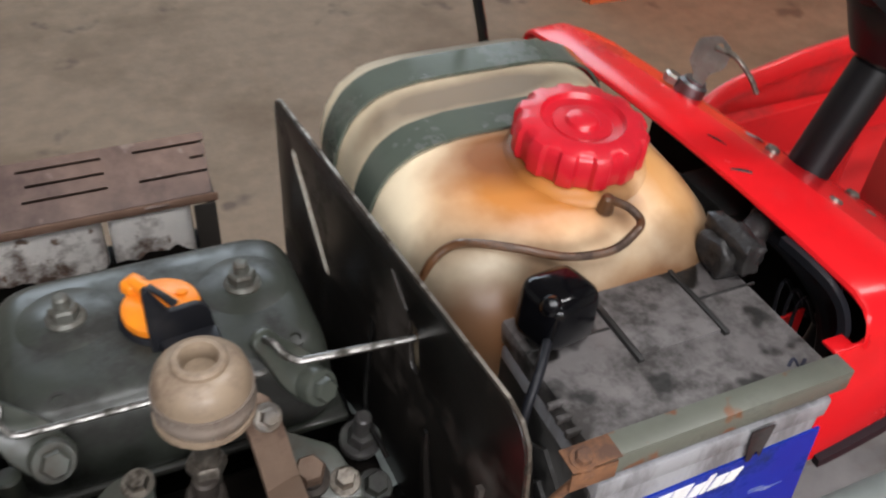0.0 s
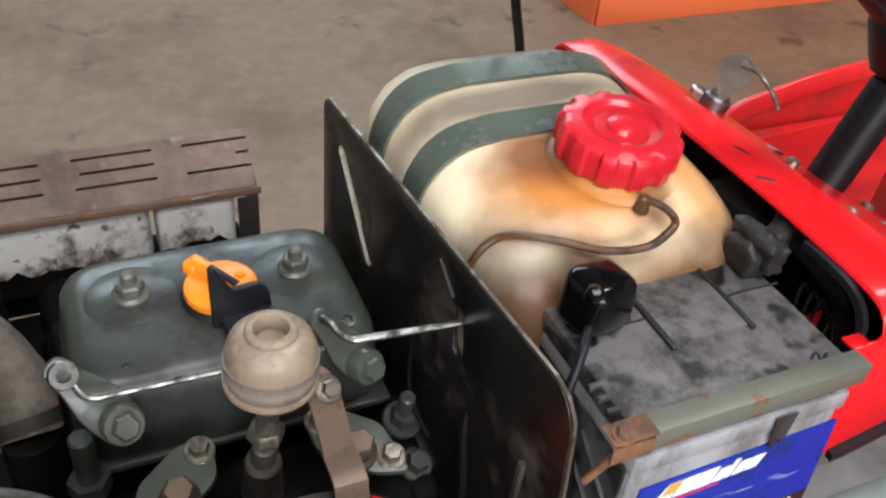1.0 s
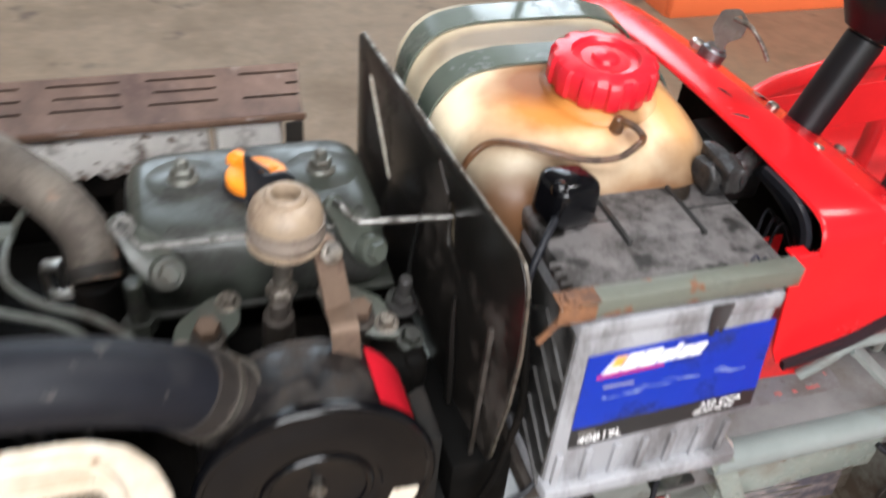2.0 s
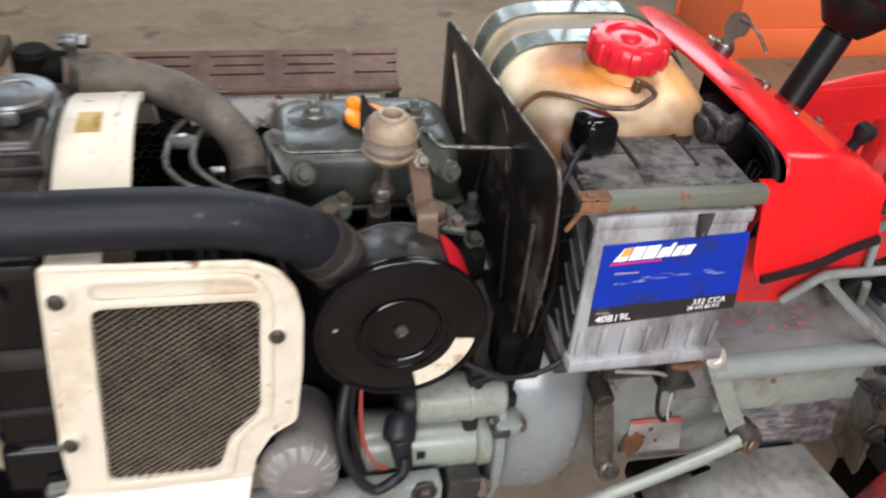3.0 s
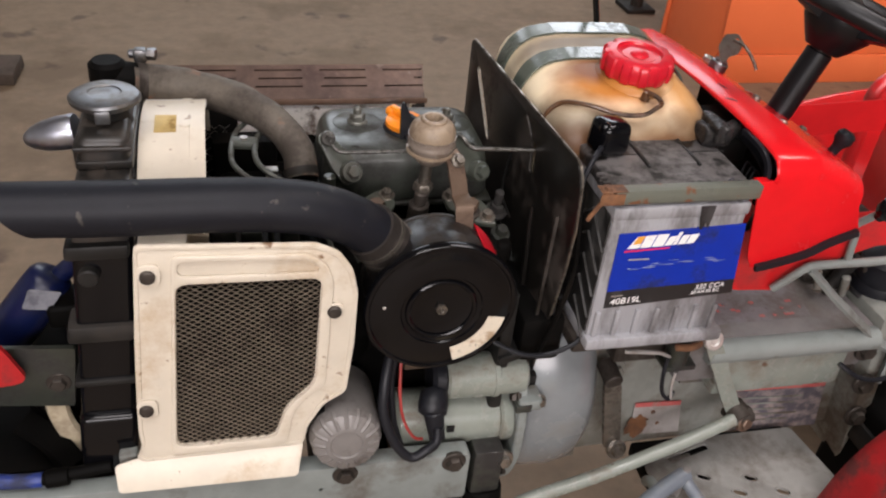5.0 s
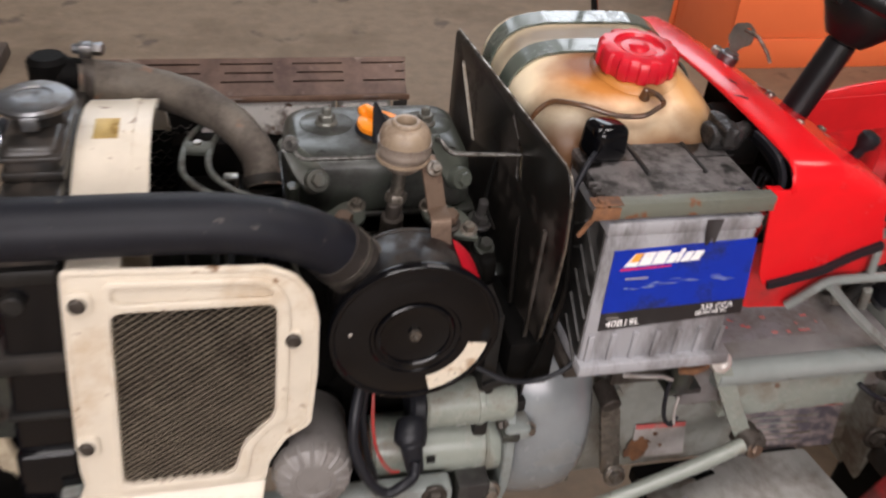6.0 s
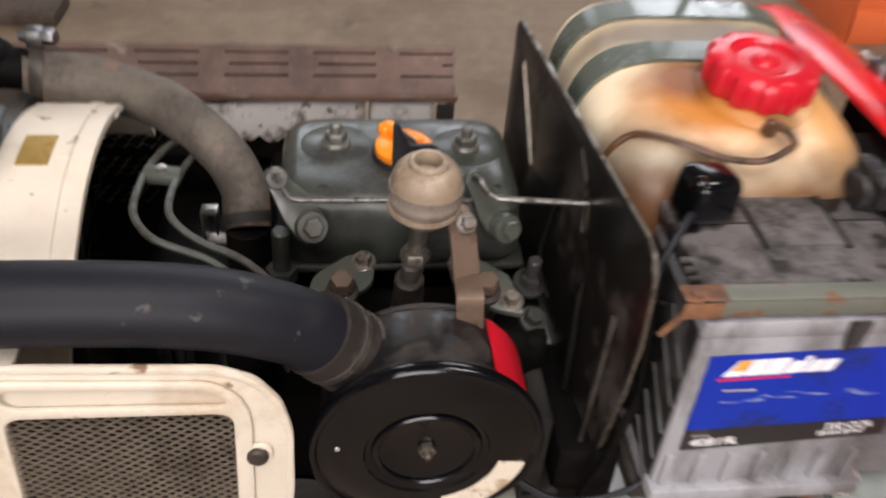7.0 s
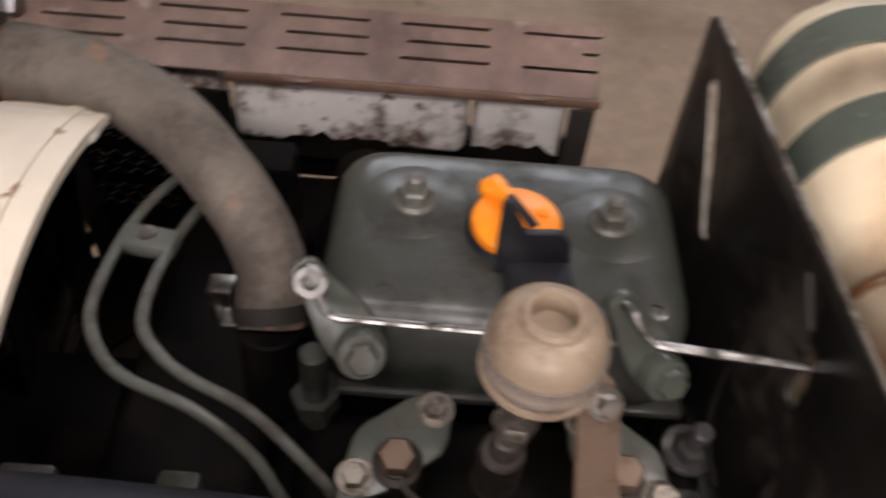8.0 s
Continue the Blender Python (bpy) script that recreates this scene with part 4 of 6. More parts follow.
def air_cleaner():
    t = thing("air_cleaner", (-0.191, 0.04, 0.63), "round black enamelled air cleaner with a pale curved sticker", "air cleaner")
    c = (-0.191, 0.073, 0.717)
    part("body", lathe(c, (0, -1, 0), [(0, 0), (0.070, 0), (0.0755, 0.003), (0.0775, 0.009), (0.0775, 0.056), (0.0765, 0.061), (0.079, 0.063), (0, 0.063)], 56), material("grimy_black", (0.0055, 0.0048, 0.0055), 0.3, 0, (0.024, 0.017, 0.012), 0.42, 34, 0.25, 60, 0.2, 90, 0.05), t, "grimy black can")
    prof = [(0, 0), (0.080, 0.0), (0.0845, 0.002), (0.086, 0.006), (0.0855, 0.010), (0.0835, 0.0125), (0.0805, 0.0125), (0.0785, 0.0105), (0.0765, 0.0105), (0.070, 0.0135), (0.056, 0.0145), (0.046, 0.0142), (0.0445, 0.0125), (0.0425, 0.0122), (0.040, 0.0105), (0.020, 0.0088), (0.010, 0.0085), (0, 0.0085)]
    lid = part("lid", lathe((-0.191, 0.009, 0.717), (0, -1, 0), prof, 72), black_enamel, t)
    part("nut", join(lathe((-0.191, 0.001, 0.717), (0, -1, 0), [(0, 0), (0.0062, 0), (0.0065, 0.005), (0, 0.005)], 6), rod((-0.191, -0.002, 0.717), (-0.191, -0.010, 0.717), 0.0028)), worn_steel, lid)
    ring = [(-0.191 + 0.037 * math.cos(2 * math.pi * i / 56), -0.0018, 0.717 + 0.037 * math.sin(2 * math.pi * i / 56)) for i in range(57)]
    part("ridge", sweep(ring, ring_section(0.0028, 10), 1, (0, 1, 0)), black_enamel, lid)
    arc = [(0.0745 * math.cos(radians(-12 - 4 * i)), 0.0745 * math.sin(radians(-12 - 4 * i))) for i in range(17)]
    arc += [(0.0545 * math.cos(radians(-76 + 4 * i)), 0.0545 * math.sin(radians(-76 + 4 * i))) for i in range(17)]
    outline = [(-0.191 + x, 0.717 + z) for x, z in arc]
    part("rivet", lathe((-0.255, -0.0042, 0.7265), (0, -1, 0), [(0, 0), (0.0023, 0), (0.0018, 0.0012), (0, 0.0015)], 10), polished, lid)
    part("sticker", sheet(outline, at_y(-0.0042), 0.0014), sticker_paper, lid, "pale curved paper sticker, stained")
    # red label bent round the can
    bm = bmesh.new()
    grid = [[bm.verts.new((-0.191 + 0.0785 * math.cos(radians(a)), y, 0.717 + 0.0785 * math.sin(radians(a)))) for a in range(14, 55, 4)] for y in (0.014, 0.066)]
    for i in range(len(grid[0]) - 1):
        bm.faces.new((grid[0][i], grid[0][i + 1], grid[1][i + 1], grid[1][i]))
    ex = bmesh.ops.extrude_face_region(bm, geom=bm.faces[:])
    for v in ex["geom"]:
        if isinstance(v, bmesh.types.BMVert):
            v.co += (v.co - Vector((-0.191, v.co.y, 0.717))).normalized() * 0.001
    bmesh.ops.recalc_face_normals(bm, faces=bm.faces)
    part("red_label", bm, red_plastic, t)
    part("inlet", rod((-0.222, 0.050, 0.738), (-0.246, 0.047, 0.770), 0.030, 0.0295, 32), black_metal, t)
    part("seam_band", lathe((-0.191, 0.070, 0.717), (0, -1, 0), [(0.0772, 0), (0.0786, 0.0006), (0.0786, 0.0034), (0.0772, 0.004)], 56), bpy.data.materials["grimy_black"], t)
    part("wing_clip", box(-0.15, -0.12, 0.03, 0.06, 0.622, 0.634, 0.003), black_metal, t)


air_cleaner()


def intake_hose():
    t = thing("intake_hose", (-0.42, 0.02, 0.80), "thick black rubber intake hose running forward from the air cleaner", "hose")
    line = [(-0.618, 0.024, 0.849), (-0.56, 0.022, 0.849), (-0.50, 0.020, 0.849), (-0.42, 0.019, 0.849), (-0.36, 0.020, 0.845), (-0.315, 0.024, 0.833), (-0.275, 0.034, 0.807), (-0.248, 0.046, 0.774)]
    bm = tube(line, 0.0268, 36, 10)
    for v in bm.verts:                                   # the free end is cut back along its underside
        k = max(0.0, min(1.0, (-0.55 - v.co.x) / 0.06))
        v.co.x += k * max(0.0, 0.868 - v.co.z) * 0.85
    part("hose", bm, hose_rubber, t)
    part("cuff", tube([(-0.269, 0.037, 0.801), (-0.254, 0.0445, 0.781), (-0.245, 0.048, 0.768)], 0.0302, 32, 4), cuff_rubber, t, "grimy brown-black hose cuff")
    for p, q in (((-0.2475, 0.047, 0.7735), (-0.2435, 0.0485, 0.767)), ((-0.2585, 0.0425, 0.7875), (-0.2555, 0.0437, 0.7832))):
        part("clamp", tube([p, q], 0.0316, 36, 2), worn_steel, t, "thin steel hose clamp")


intake_hose()


# ---- cooling ----
def lean_x(bm, z0=0.70, k=0.095):
    for v in bm.verts:
        v.co.x += (v.co.z - z0) * k
    return bm


def radiator():
    t = thing("radiator", (-0.55, 0.19, 0.50), "black painted tractor radiator with a chrome filler cap", "radiator")
    part("core", lean_x(box(-0.565, -0.530, 0.05, 0.34, 0.53, 0.80, 0.004)), void_black, t)
    for i in range(22):
        z = 0.545 + 0.0115 * i
        part("fin", lean_x(box(-0.5305, -0.524, 0.06, 0.33, z, z + 0.002, 0)), black_metal, t)
    part("side_post", lean_x(box(-0.568, -0.510, 0.020, 0.050, 0.505, 0.815, 0.007, 3)), black_enamel, t)
    part("side_post", lean_x(box(-0.572, -0.516, 0.34, 0.37, 0.505, 0.815, 0.007, 3)), void_black, t)
    part("post_foot", lean_x(box(-0.570, -0.508, 0.012, 0.052, 0.500, 0.585, 0.008, 3)), black_enamel, t)
    part("post_band", lean_x(box(-0.576, -0.510, 0.014, 0.052, 0.690, 0.712, 0.004)), black_metal, t)
    for z in (0.628,):
        part("post_band", lean_x(box(-0.572, -0.508, 0.016, 0.052, z, z + 0.009, 0.003)), black_metal, t)
    part("upper_clip", lean_x(box(-0.574, -0.514, 0.012, 0.050, 0.795, 0.812, 0.004)), black_metal, t)
    part("drain_plug", rod((-0.545, 0.022, 0.775), (-0.545, 0.010, 0.775), 0.010), black_metal, t)
    # stepped top tank under the filler
    tank_black = material("tank_black", (0.009, 0.008, 0.007), 0.42, 0.0, (0.036, 0.026, 0.019), 0.4, 14, 0.2, 40, 0.15, 70, 0.2)
    outline = rounded([(0.02, 0.800), (0.37, 0.800), (0.37, 0.834), (0.34, 0.846), (0.06, 0.846), (0.02, 0.830)], 0.02, 5)
    part("top_tank", sheet(outline, frame_of((-0.557, 0, 0), (0, 1, 0), (0, 0, 1)), 0.054, (), 0.006), tank_black, t)
    shoulder = part("tank_shoulder", box(-0.5535, -0.503, 0.100, 0.215, 0.80, 0.880, 0.010, 3), tank_black, t)
    for z, h, d in ((0.829, 0.008, 0.003), (0.846, 0.010, 0.002), (0.866, 0.006, 0.003)):
        part("band", box(-0.5535 - d, -0.503 + d, 0.100 - d, 0.215 + d, z, z + h, 0.0025), tank_black, shoulder)
    part("seam", box(-0.529, -0.526, 0.0975, 0.1005, 0.829, 0.852, 0.001), black_metal, shoulder)
    part("lower_plate", box(-0.553, -0.504, 0.088, 0.100, 0.812, 0.826, 0.003), rail_paint, t, "worn grey-green strip under the tank")
    part("filler_neck", lathe((-0.5275, 0.158, 0.872), (0, 0, 1), [(0, 0), (0.026, 0), (0.022, 0.006), (0.022, 0.018), (0.025, 0.020), (0.025, 0.023), (0, 0.023)], 32), black_metal, t)

    def lobes(i, r, h):
        a = 2 * math.pi * i / 72
        return 1 + 0.04 * max(0.0, math.cos(2 * a)) ** 3 + 0.04 * max(0.0, -math.cos(2 * a)) ** 4 if r > 0.026 else 1
    part("filler_cap", lathe((-0.5275, 0.158, 0.893), (0, 0, 1), [(0, 0), (0.0310, 0), (0.0340, 0.002), (0.0345, 0.0062), (0.0325, 0.0088), (0.0275, 0.0102), (0.0170, 0.0108), (0.0160, 0.0096), (0.0135, 0.0092), (0.0080, 0.0104), (0.006, 0.0098), (0, 0.0103)], 72, lobes), chrome, t, "chrome pressure cap, scuffed")
    part("cap_tongue", box(-0.535, -0.520, 0.1215, 0.1265, 0.884, 0.898, 0.0015), chrome, t)
    part("outlet_elbow", join(rod((-0.5415, 0.305, 0.800), (-0.5415, 0.305, 0.877), 0.0222, 0.0215, 32, 0.005), tube([(-0.5415, 0.305, 0.853), (-0.525, 0.305, 0.853), (-0.508, 0.3055, 0.850)], 0.0205, 28, 4)), void_black, t, "black rubber outlet elbow")
    part("outlet_flange", lathe((-0.542, 0.305, 0.832), (0, 0, 1), [(0, 0), (0.030, 0), (0.031, 0.002), (0.031, 0.008), (0.029, 0.010), (0, 0.010)], 28), black_metal, t)
    part("foot", box(-0.545, -0.525, 0.0, 0.03, 0.497, 0.535, 0.003), rail_paint, t)


radiator()


def upper_hose():
    t = thing("radiator_hose", (-0.42, 0.25, 0.78), "dusty grey-brown rubber radiator hose bending down to the engine", "hose")
    line = [(-0.516, 0.304, 0.847), (-0.482, 0.311, 0.841), (-0.440, 0.303, 0.838), (-0.396, 0.275, 0.837), (-0.353, 0.233, 0.828), (-0.329, 0.202, 0.806), (-0.325, 0.177, 0.781)]
    part("hose", roughen(tube(line, 0.0240, 32, 10, lambda k: 1 - 0.20 * max(0.0, min(1.0, (k - 0.25) / 0.45))), 0.0012, 50), dusty_rubber, t)
    part("clamp", tube([(-0.511, 0.3055, 0.8460), (-0.501, 0.3075, 0.8443)], 0.0256, 32, 2), dirty_iron, t)
    part("clamp_screw", join(rod((-0.518, 0.324, 0.876), (-0.492, 0.318, 0.878), 0.0055), box(-0.512, -0.497, 0.313, 0.329, 0.868, 0.884, 0.003), hex_bolt((-0.492, 0.318, 0.878), (1, -0.2, 0.05), 0.0075, 0.006, False)), chrome, t, "shiny clamp screw")
    part("clamp", tube([(-0.3265, 0.186, 0.790), (-0.3255, 0.180, 0.783)], 0.0206, 32, 2), black_metal, t)


upper_hose()


def fan_shroud():
    t = thing("fan_shroud", (-0.47, 0.19, 0.65), "cream painted sheet-metal fan shroud with a gold sticker", "shroud")

    def band(x0, x1, r, a0, a1, thick, step=4):
        bm = bmesh.new()
        rings = []
        for a in range(a0, a1 + 1, step):
            c, s = math.cos(radians(a)), math.sin(radians(a))
            rings.append([bm.verts.new((x, 0.19 - q * c, 0.648 + q * s)) for x, q in ((x0, r), (x1, r), (x1, r - thick), (x0, r - thick))])
        for p, q in zip(rings, rings[1:]):
            for i in range(4):
                bm.faces.new((p[i], p[(i + 1) % 4], q[(i + 1) % 4], q[i]))
        bm.faces.new(rings[0])
        bm.faces.new(rings[-1])
        bmesh.ops.recalc_face_normals(bm, faces=bm.faces)
        return bm
    part("hoop", band(-0.499, -0.434, 0.2085, 34, 150, 0.003), cream_paint, t)
    part("bead", band(-0.457, -0.447, 0.2100, 34, 150, 0.003), cream_paint, t)
    part("edge", band(-0.436, -0.431, 0.2093, 34, 150, 0.006), cream_paint, t)
    part("sticker", band(-0.484, -0.461, 0.2093, 82, 92, 0.001, 2), gold_foil, t, "small gold foil sticker")
    part("rivet", lathe((-0.452, 0.172, 0.8560), (0, -0.09, 1), [(0, 0), (0.006, 0), (0.005, 0.0025), (0, 0.003)], 16), cream_paint, t)
    part("rim_flange", band(-0.516, -0.511, 0.206, 56, 100, 0.02), cream_paint, t)
    part("far_lip", turned(box(-0.50, -0.43, 0.245, 0.275, 0.8405, 0.8445, 0.001), (-0.46, 0.25, 0.84), -12, 0, 0), material("bare_white", (0.6, 0.58, 0.54), 0.4, 0, (0.3, 0.26, 0.2), 0.25, 20), t)
    # fan and pulley inside
    fan = part("fan_hub", rod((-0.515, 0.19, 0.648), (-0.43, 0.19, 0.648), 0.04), void_black, t)
    for i in range(6):
        a = 2 * math.pi * i / 6 + 0.3
        c, s = math.cos(a), math.sin(a)
        m = frame_of((-0.49, 0.19 + 0.04 * c, 0.648 + 0.04 * s), (0.35, -s * 0.93, c * 0.93), (0, c, s))
        part("fan_blade", sheet(rounded([(-0.025, 0), (0.025, 0), (0.035, 0.145), (-0.035, 0.145)], 0.01), m, 0.002), void_black, t)
    # near-black plates added to keep the space behind the fan dark
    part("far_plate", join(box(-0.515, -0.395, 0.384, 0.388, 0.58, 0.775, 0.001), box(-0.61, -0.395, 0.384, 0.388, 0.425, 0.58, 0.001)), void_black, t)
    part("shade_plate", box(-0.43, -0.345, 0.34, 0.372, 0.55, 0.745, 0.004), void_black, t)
    bm = bmesh.new()
    px, pz, w = 0.0135, 0.0085, 0.0011
    for i in range(11):
        for j in range(15):
            if i in (3, 7):
                continue
            u = 1 if (i + j) % 2 else -1
            x0, x1 = -0.507 + j * px / 2, -0.507 + (j + 1) * px / 2
            z0, z1 = 0.664 + i * pz + u * pz * 0.32, 0.664 + i * pz - u * pz * 0.32
            vs = [bm.verts.new(q) for q in ((x0, 0.376, z0 + w), (x1, 0.376, z1 + w), (x1, 0.378, z1 - w), (x0, 0.378, z0 - w))]
            bm.faces.new(vs)
    part("far_screen", bm, material("far_screen_steel", (0.62, 0.58, 0.54), 0.45, 0.3, (0.12, 0.10, 0.08), 0.4, 30, 0.2, 80, 0), t, "expanded-metal screen on the far side", 0)


fan_shroud()


def side_guard():
    t = thing("side_guard", (-0.41, 0.0, 0.51), "cream painted sheet-metal side guard with an expanded-metal screen", "guard")
    lift = pose(0.002, 0.004, 0.0105)
    outer = rounded([(-0.499, 0.8145), (-0.330, 0.807), (-0.307, 0.796), (-0.292, 0.773), (-0.286, 0.742), (-0.288, 0.676), (-0.295, 0.603), (-0.320, 0.586), (-0.338, 0.553), (-0.343, 0.525), (-0.520, 0.522), (-0.527, 0.529), (-0.519, 0.545), (-0.5205, 0.568), (-0.5175, 0.6175), (-0.5116, 0.690), (-0.5010, 0.802)], 0.007, 4)
    hole = rounded([(-0.465, 0.767), (-0.324, 0.765), (-0.331, 0.622), (-0.363, 0.588), (-0.375, 0.543), (-0.482, 0.543)], 0.012, 4)
    part("panel", sheet(outer, lift @ at_y(-0.009), 0.003, [hole], 0.0006), cream_paint, t)

    def inset(loop, k):
        c = Vector((sum(p[0] for p in loop) / len(loop), sum(p[1] for p in loop) / len(loop)))
        out = []
        for p in loop:
            d = Vector(p) - c
            out.append(tuple(c + d * (1 + k / d.length)))
        return out
    # pressed frame round the screen with a wide pocket along its head
    field = rounded([(-0.467, 0.802), (-0.334, 0.796), (-0.318, 0.782), (-0.312, 0.760), (-0.319, 0.616), (-0.338, 0.604), (-0.354, 0.581), (-0.362, 0.531), (-0.489, 0.531), (-0.4755, 0.690)], 0.009, 4)
    pocket = rounded([(-0.460, 0.795), (-0.338, 0.7895), (-0.327, 0.779), (-0.329, 0.774), (-0.458, 0.777), (-0.463, 0.783)], 0.006, 4)
    part("screen_frame", sheet(field, lift @ at_y(-0.012), 0.0042, [inset(hole, 0.001), pocket], 0.0016), cream_paint, t)
    part("outer_bead", sheet(inset(outer, -0.0005), lift @ at_y(-0.0118), 0.0016, [inset(outer, -0.006)], 0.0007), cream_paint, t)
    for x, z in ((-0.4900, 0.780), (-0.5085, 0.604), (-0.3108, 0.7222)):
        pad = [(x - 0.0095, z - 0.013), (x + 0.012, z - 0.013), (x + 0.012, z + 0.013), (x - 0.0095, z + 0.013)] if x < -0.4 else [(x - 0.008, z - 0.010), (x + 0.010, z - 0.010), (x + 0.010, z + 0.010), (x - 0.008, z + 0.010)]
        part("boss", sheet(rounded(pad, 0.008), lift @ at_y(-0.012), 0.0035, (), 0.001), cream_paint, t)
        part("bolt", lathe(lift @ Vector((x, -0.0155, z)), (0, -1, 0), [(0, 0), (0.0075, 0), (0.0075, 0.003), (0.0062, 0.0048), (0, 0.0054)], 16), dirty_iron, t, "small dark rusty bolt")
    m = lift @ frame_of((0, -0.012, 0.5245), (1, 0, 0), (0, -0.5, -0.87))
    part("foot_flange", sheet(rounded([(-0.551, 0.004), (-0.528, -0.002), (-0.343, -0.002), (-0.351, 0.038), (-0.548, 0.036)], 0.005), m, 0.003, (), 0.0006), cream_paint, t)
    part("return_lip", box(-0.495, -0.450, -0.004, 0.034, 0.8165, 0.8195, 0.001), cream_paint, t)
    # expanded metal: rows of zigzag strands that meet at their knots
    bm = bmesh.new()
    px, pz = 0.0098, 0.0034

    def inside(x, z):
        if z > 0.770 or z < 0.540 or x > -0.322:
            return False
        left = -0.466 - (0.767 - z) * 0.08
        right = -0.321 - (0.767 - z) * 0.045 if z > 0.622 else -0.330 - (0.622 - z) * 0.62
        return left - 0.004 < x < right + 0.003
    rows = int(0.235 / pz)
    for i in range(rows):
        for j in range(37):
            x0, x1 = -0.492 + j * px / 2, -0.492 + (j + 1) * px / 2
            s = 1 if (i + j) % 2 else -1
            z0, z1 = 0.538 + i * pz + s * pz * 0.40, 0.538 + i * pz - s * pz * 0.40
            if not (inside(x0, z0) and inside(x1, z1)):
                continue
            w = 0.00075
            vs = [bm.verts.new(p) for p in ((x0, -0.0125, z0 + w), (x1, -0.0125, z1 + w), (x1, -0.0105, z1 - w), (x0, -0.0105, z0 - w), (x0, -0.0105, z0 + w), (x1, -0.0105, z1 + w))]
            bm.faces.new((vs[0], vs[1], vs[2], vs[3]))
            bm.faces.new((vs[0], vs[4], vs[5], vs[1]))
            bm.faces.new((vs[3], vs[2], vs[5], vs[4]))
    bmesh.ops.transform(bm, matrix=lift, verts=bm.verts)
    part("screen", bm, material("screen_steel", (0.255, 0.210, 0.160), 0.45, 0.3, (0.13, 0.10, 0.075), 0.3, 12, 0.2, 80, 0), t, "rust-brown expanded-metal screen", 0)
    # near-black sheet put in for the darkness behind the mesh
    part("screen_shade", box(-0.498, -0.316, -0.0015, 0.0015, 0.545, 0.795, 0.0008), void_black, t)


side_guard()


# ---- exhaust on the far side ----
def heat_shield():
    t = thing("heat_shield", (-0.33, 0.44, 0.70), "rusty brown slotted heat shield over a white exhaust muffler", "heat shield")
    # the shield slopes towards the near side
    m = frame_of((-0.58, 0.417, 0.7685), (1, 0, 0), (0, 0.046, 0.030))
    holes = []
    for c in range(5):
        for r in range(3):
            u = 0.030 + c * 0.0915
            v = 0.021 + 0.0135 * r
            if (c, r) == (4, 1):
                holes.append(slot((u + 0.045, v), (u + 0.068, v), 0.0026))
            else:
                holes.append(slot((u + 0.005 * (r % 2), v), (u + 0.064, v), 0.0026))
    part("top_sheet", sheet([(0, 0), (0.450, 0), (0.456, 0.057), (0, 0.057)], m, 0.0015, holes), shield_brown, t)
    part("front_lip", box(-0.405, -0.1245, 0.4150, 0.4172, 0.7610, 0.7690, 0.0008), lip_brown, t, "rusty folded lower lip")
    ends = frame_of((-0.129, 0, 0), (0, 1, 0), (0, 0, 1))
    part("end_sheet", sheet([(0.417, 0.69), (0.466, 0.69), (0.466, 0.797), (0.417, 0.766)], ends, 0.0015, [slot((0.430, 0.715 + 0.012 * k), (0.456, 0.715 + 0.012 * k), 0.004) for k in range(4)]), black_metal, t)
    part("end_flange", box(-0.1465, -0.1275, 0.4150, 0.4172, 0.690, 0.7590, 0.0006), black_metal, t, "sooty black folded end flange")
    part("rear_lip", box(-0.58, -0.126, 0.463, 0.4655, 0.74, 0.798, 0.0008), shield_brown, t)
    for x in (-0.352, -0.176):
        part("tab", turned(box(x - 0.010, x + 0.010, 0.4145, 0.4285, 0.7665, 0.7685, 0.0006), (x, 0.417, 0.766), 35, 0, 0), shield_brown, t, "small bent tab")
    for x, y in ((-0.405, 0.424), (-0.300, 0.427), (-0.215, 0.431)):
        part("rivet", lathe((x, y, 0.766 + (y - 0.417) * 0.70), (0, -0.57, 0.82), [(0, -0.001), (0.0028, -0.001), (0.0025, 0.0018), (0, 0.0024)], 10), worn_steel, t)
    # the white muffler beneath
    part("muffler", roughen(box(-0.405, -0.222, 0.4195, 0.46, 0.700, 0.762, 0.010, 4), 0.0008, 25), white_enamel, t, "stained white muffler body")
    part("muffler_front", roughen(box(-0.60, -0.415, 0.424, 0.46, 0.702, 0.757, 0.010, 4), 0.0008, 25), white_enamel, t)
    part("muffler_end", box(-0.217, -0.148, 0.4185, 0.46, 0.696, 0.762, 0.008, 4), white_enamel, t)
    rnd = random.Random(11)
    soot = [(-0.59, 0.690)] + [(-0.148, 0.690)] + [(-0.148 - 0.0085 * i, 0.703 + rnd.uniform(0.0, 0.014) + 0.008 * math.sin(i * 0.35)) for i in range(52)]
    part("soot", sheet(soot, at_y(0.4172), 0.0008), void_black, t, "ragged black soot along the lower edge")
    # near-black box takes the place of the shadow under the muffler
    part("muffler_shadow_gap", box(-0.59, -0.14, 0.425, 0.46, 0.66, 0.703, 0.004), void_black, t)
    part("exhaust_port", rod((-0.30, 0.33, 0.66), (-0.30, 0.43, 0.68), 0.026), void_black, t)
    part("stay", box(-0.55, -0.52, 0.41, 0.44, 0.42, 0.70, 0.004), black_metal, t)
    part("stay", box(-0.17, -0.14, 0.41, 0.44, 0.42, 0.68, 0.004), black_metal, t)


heat_shield()


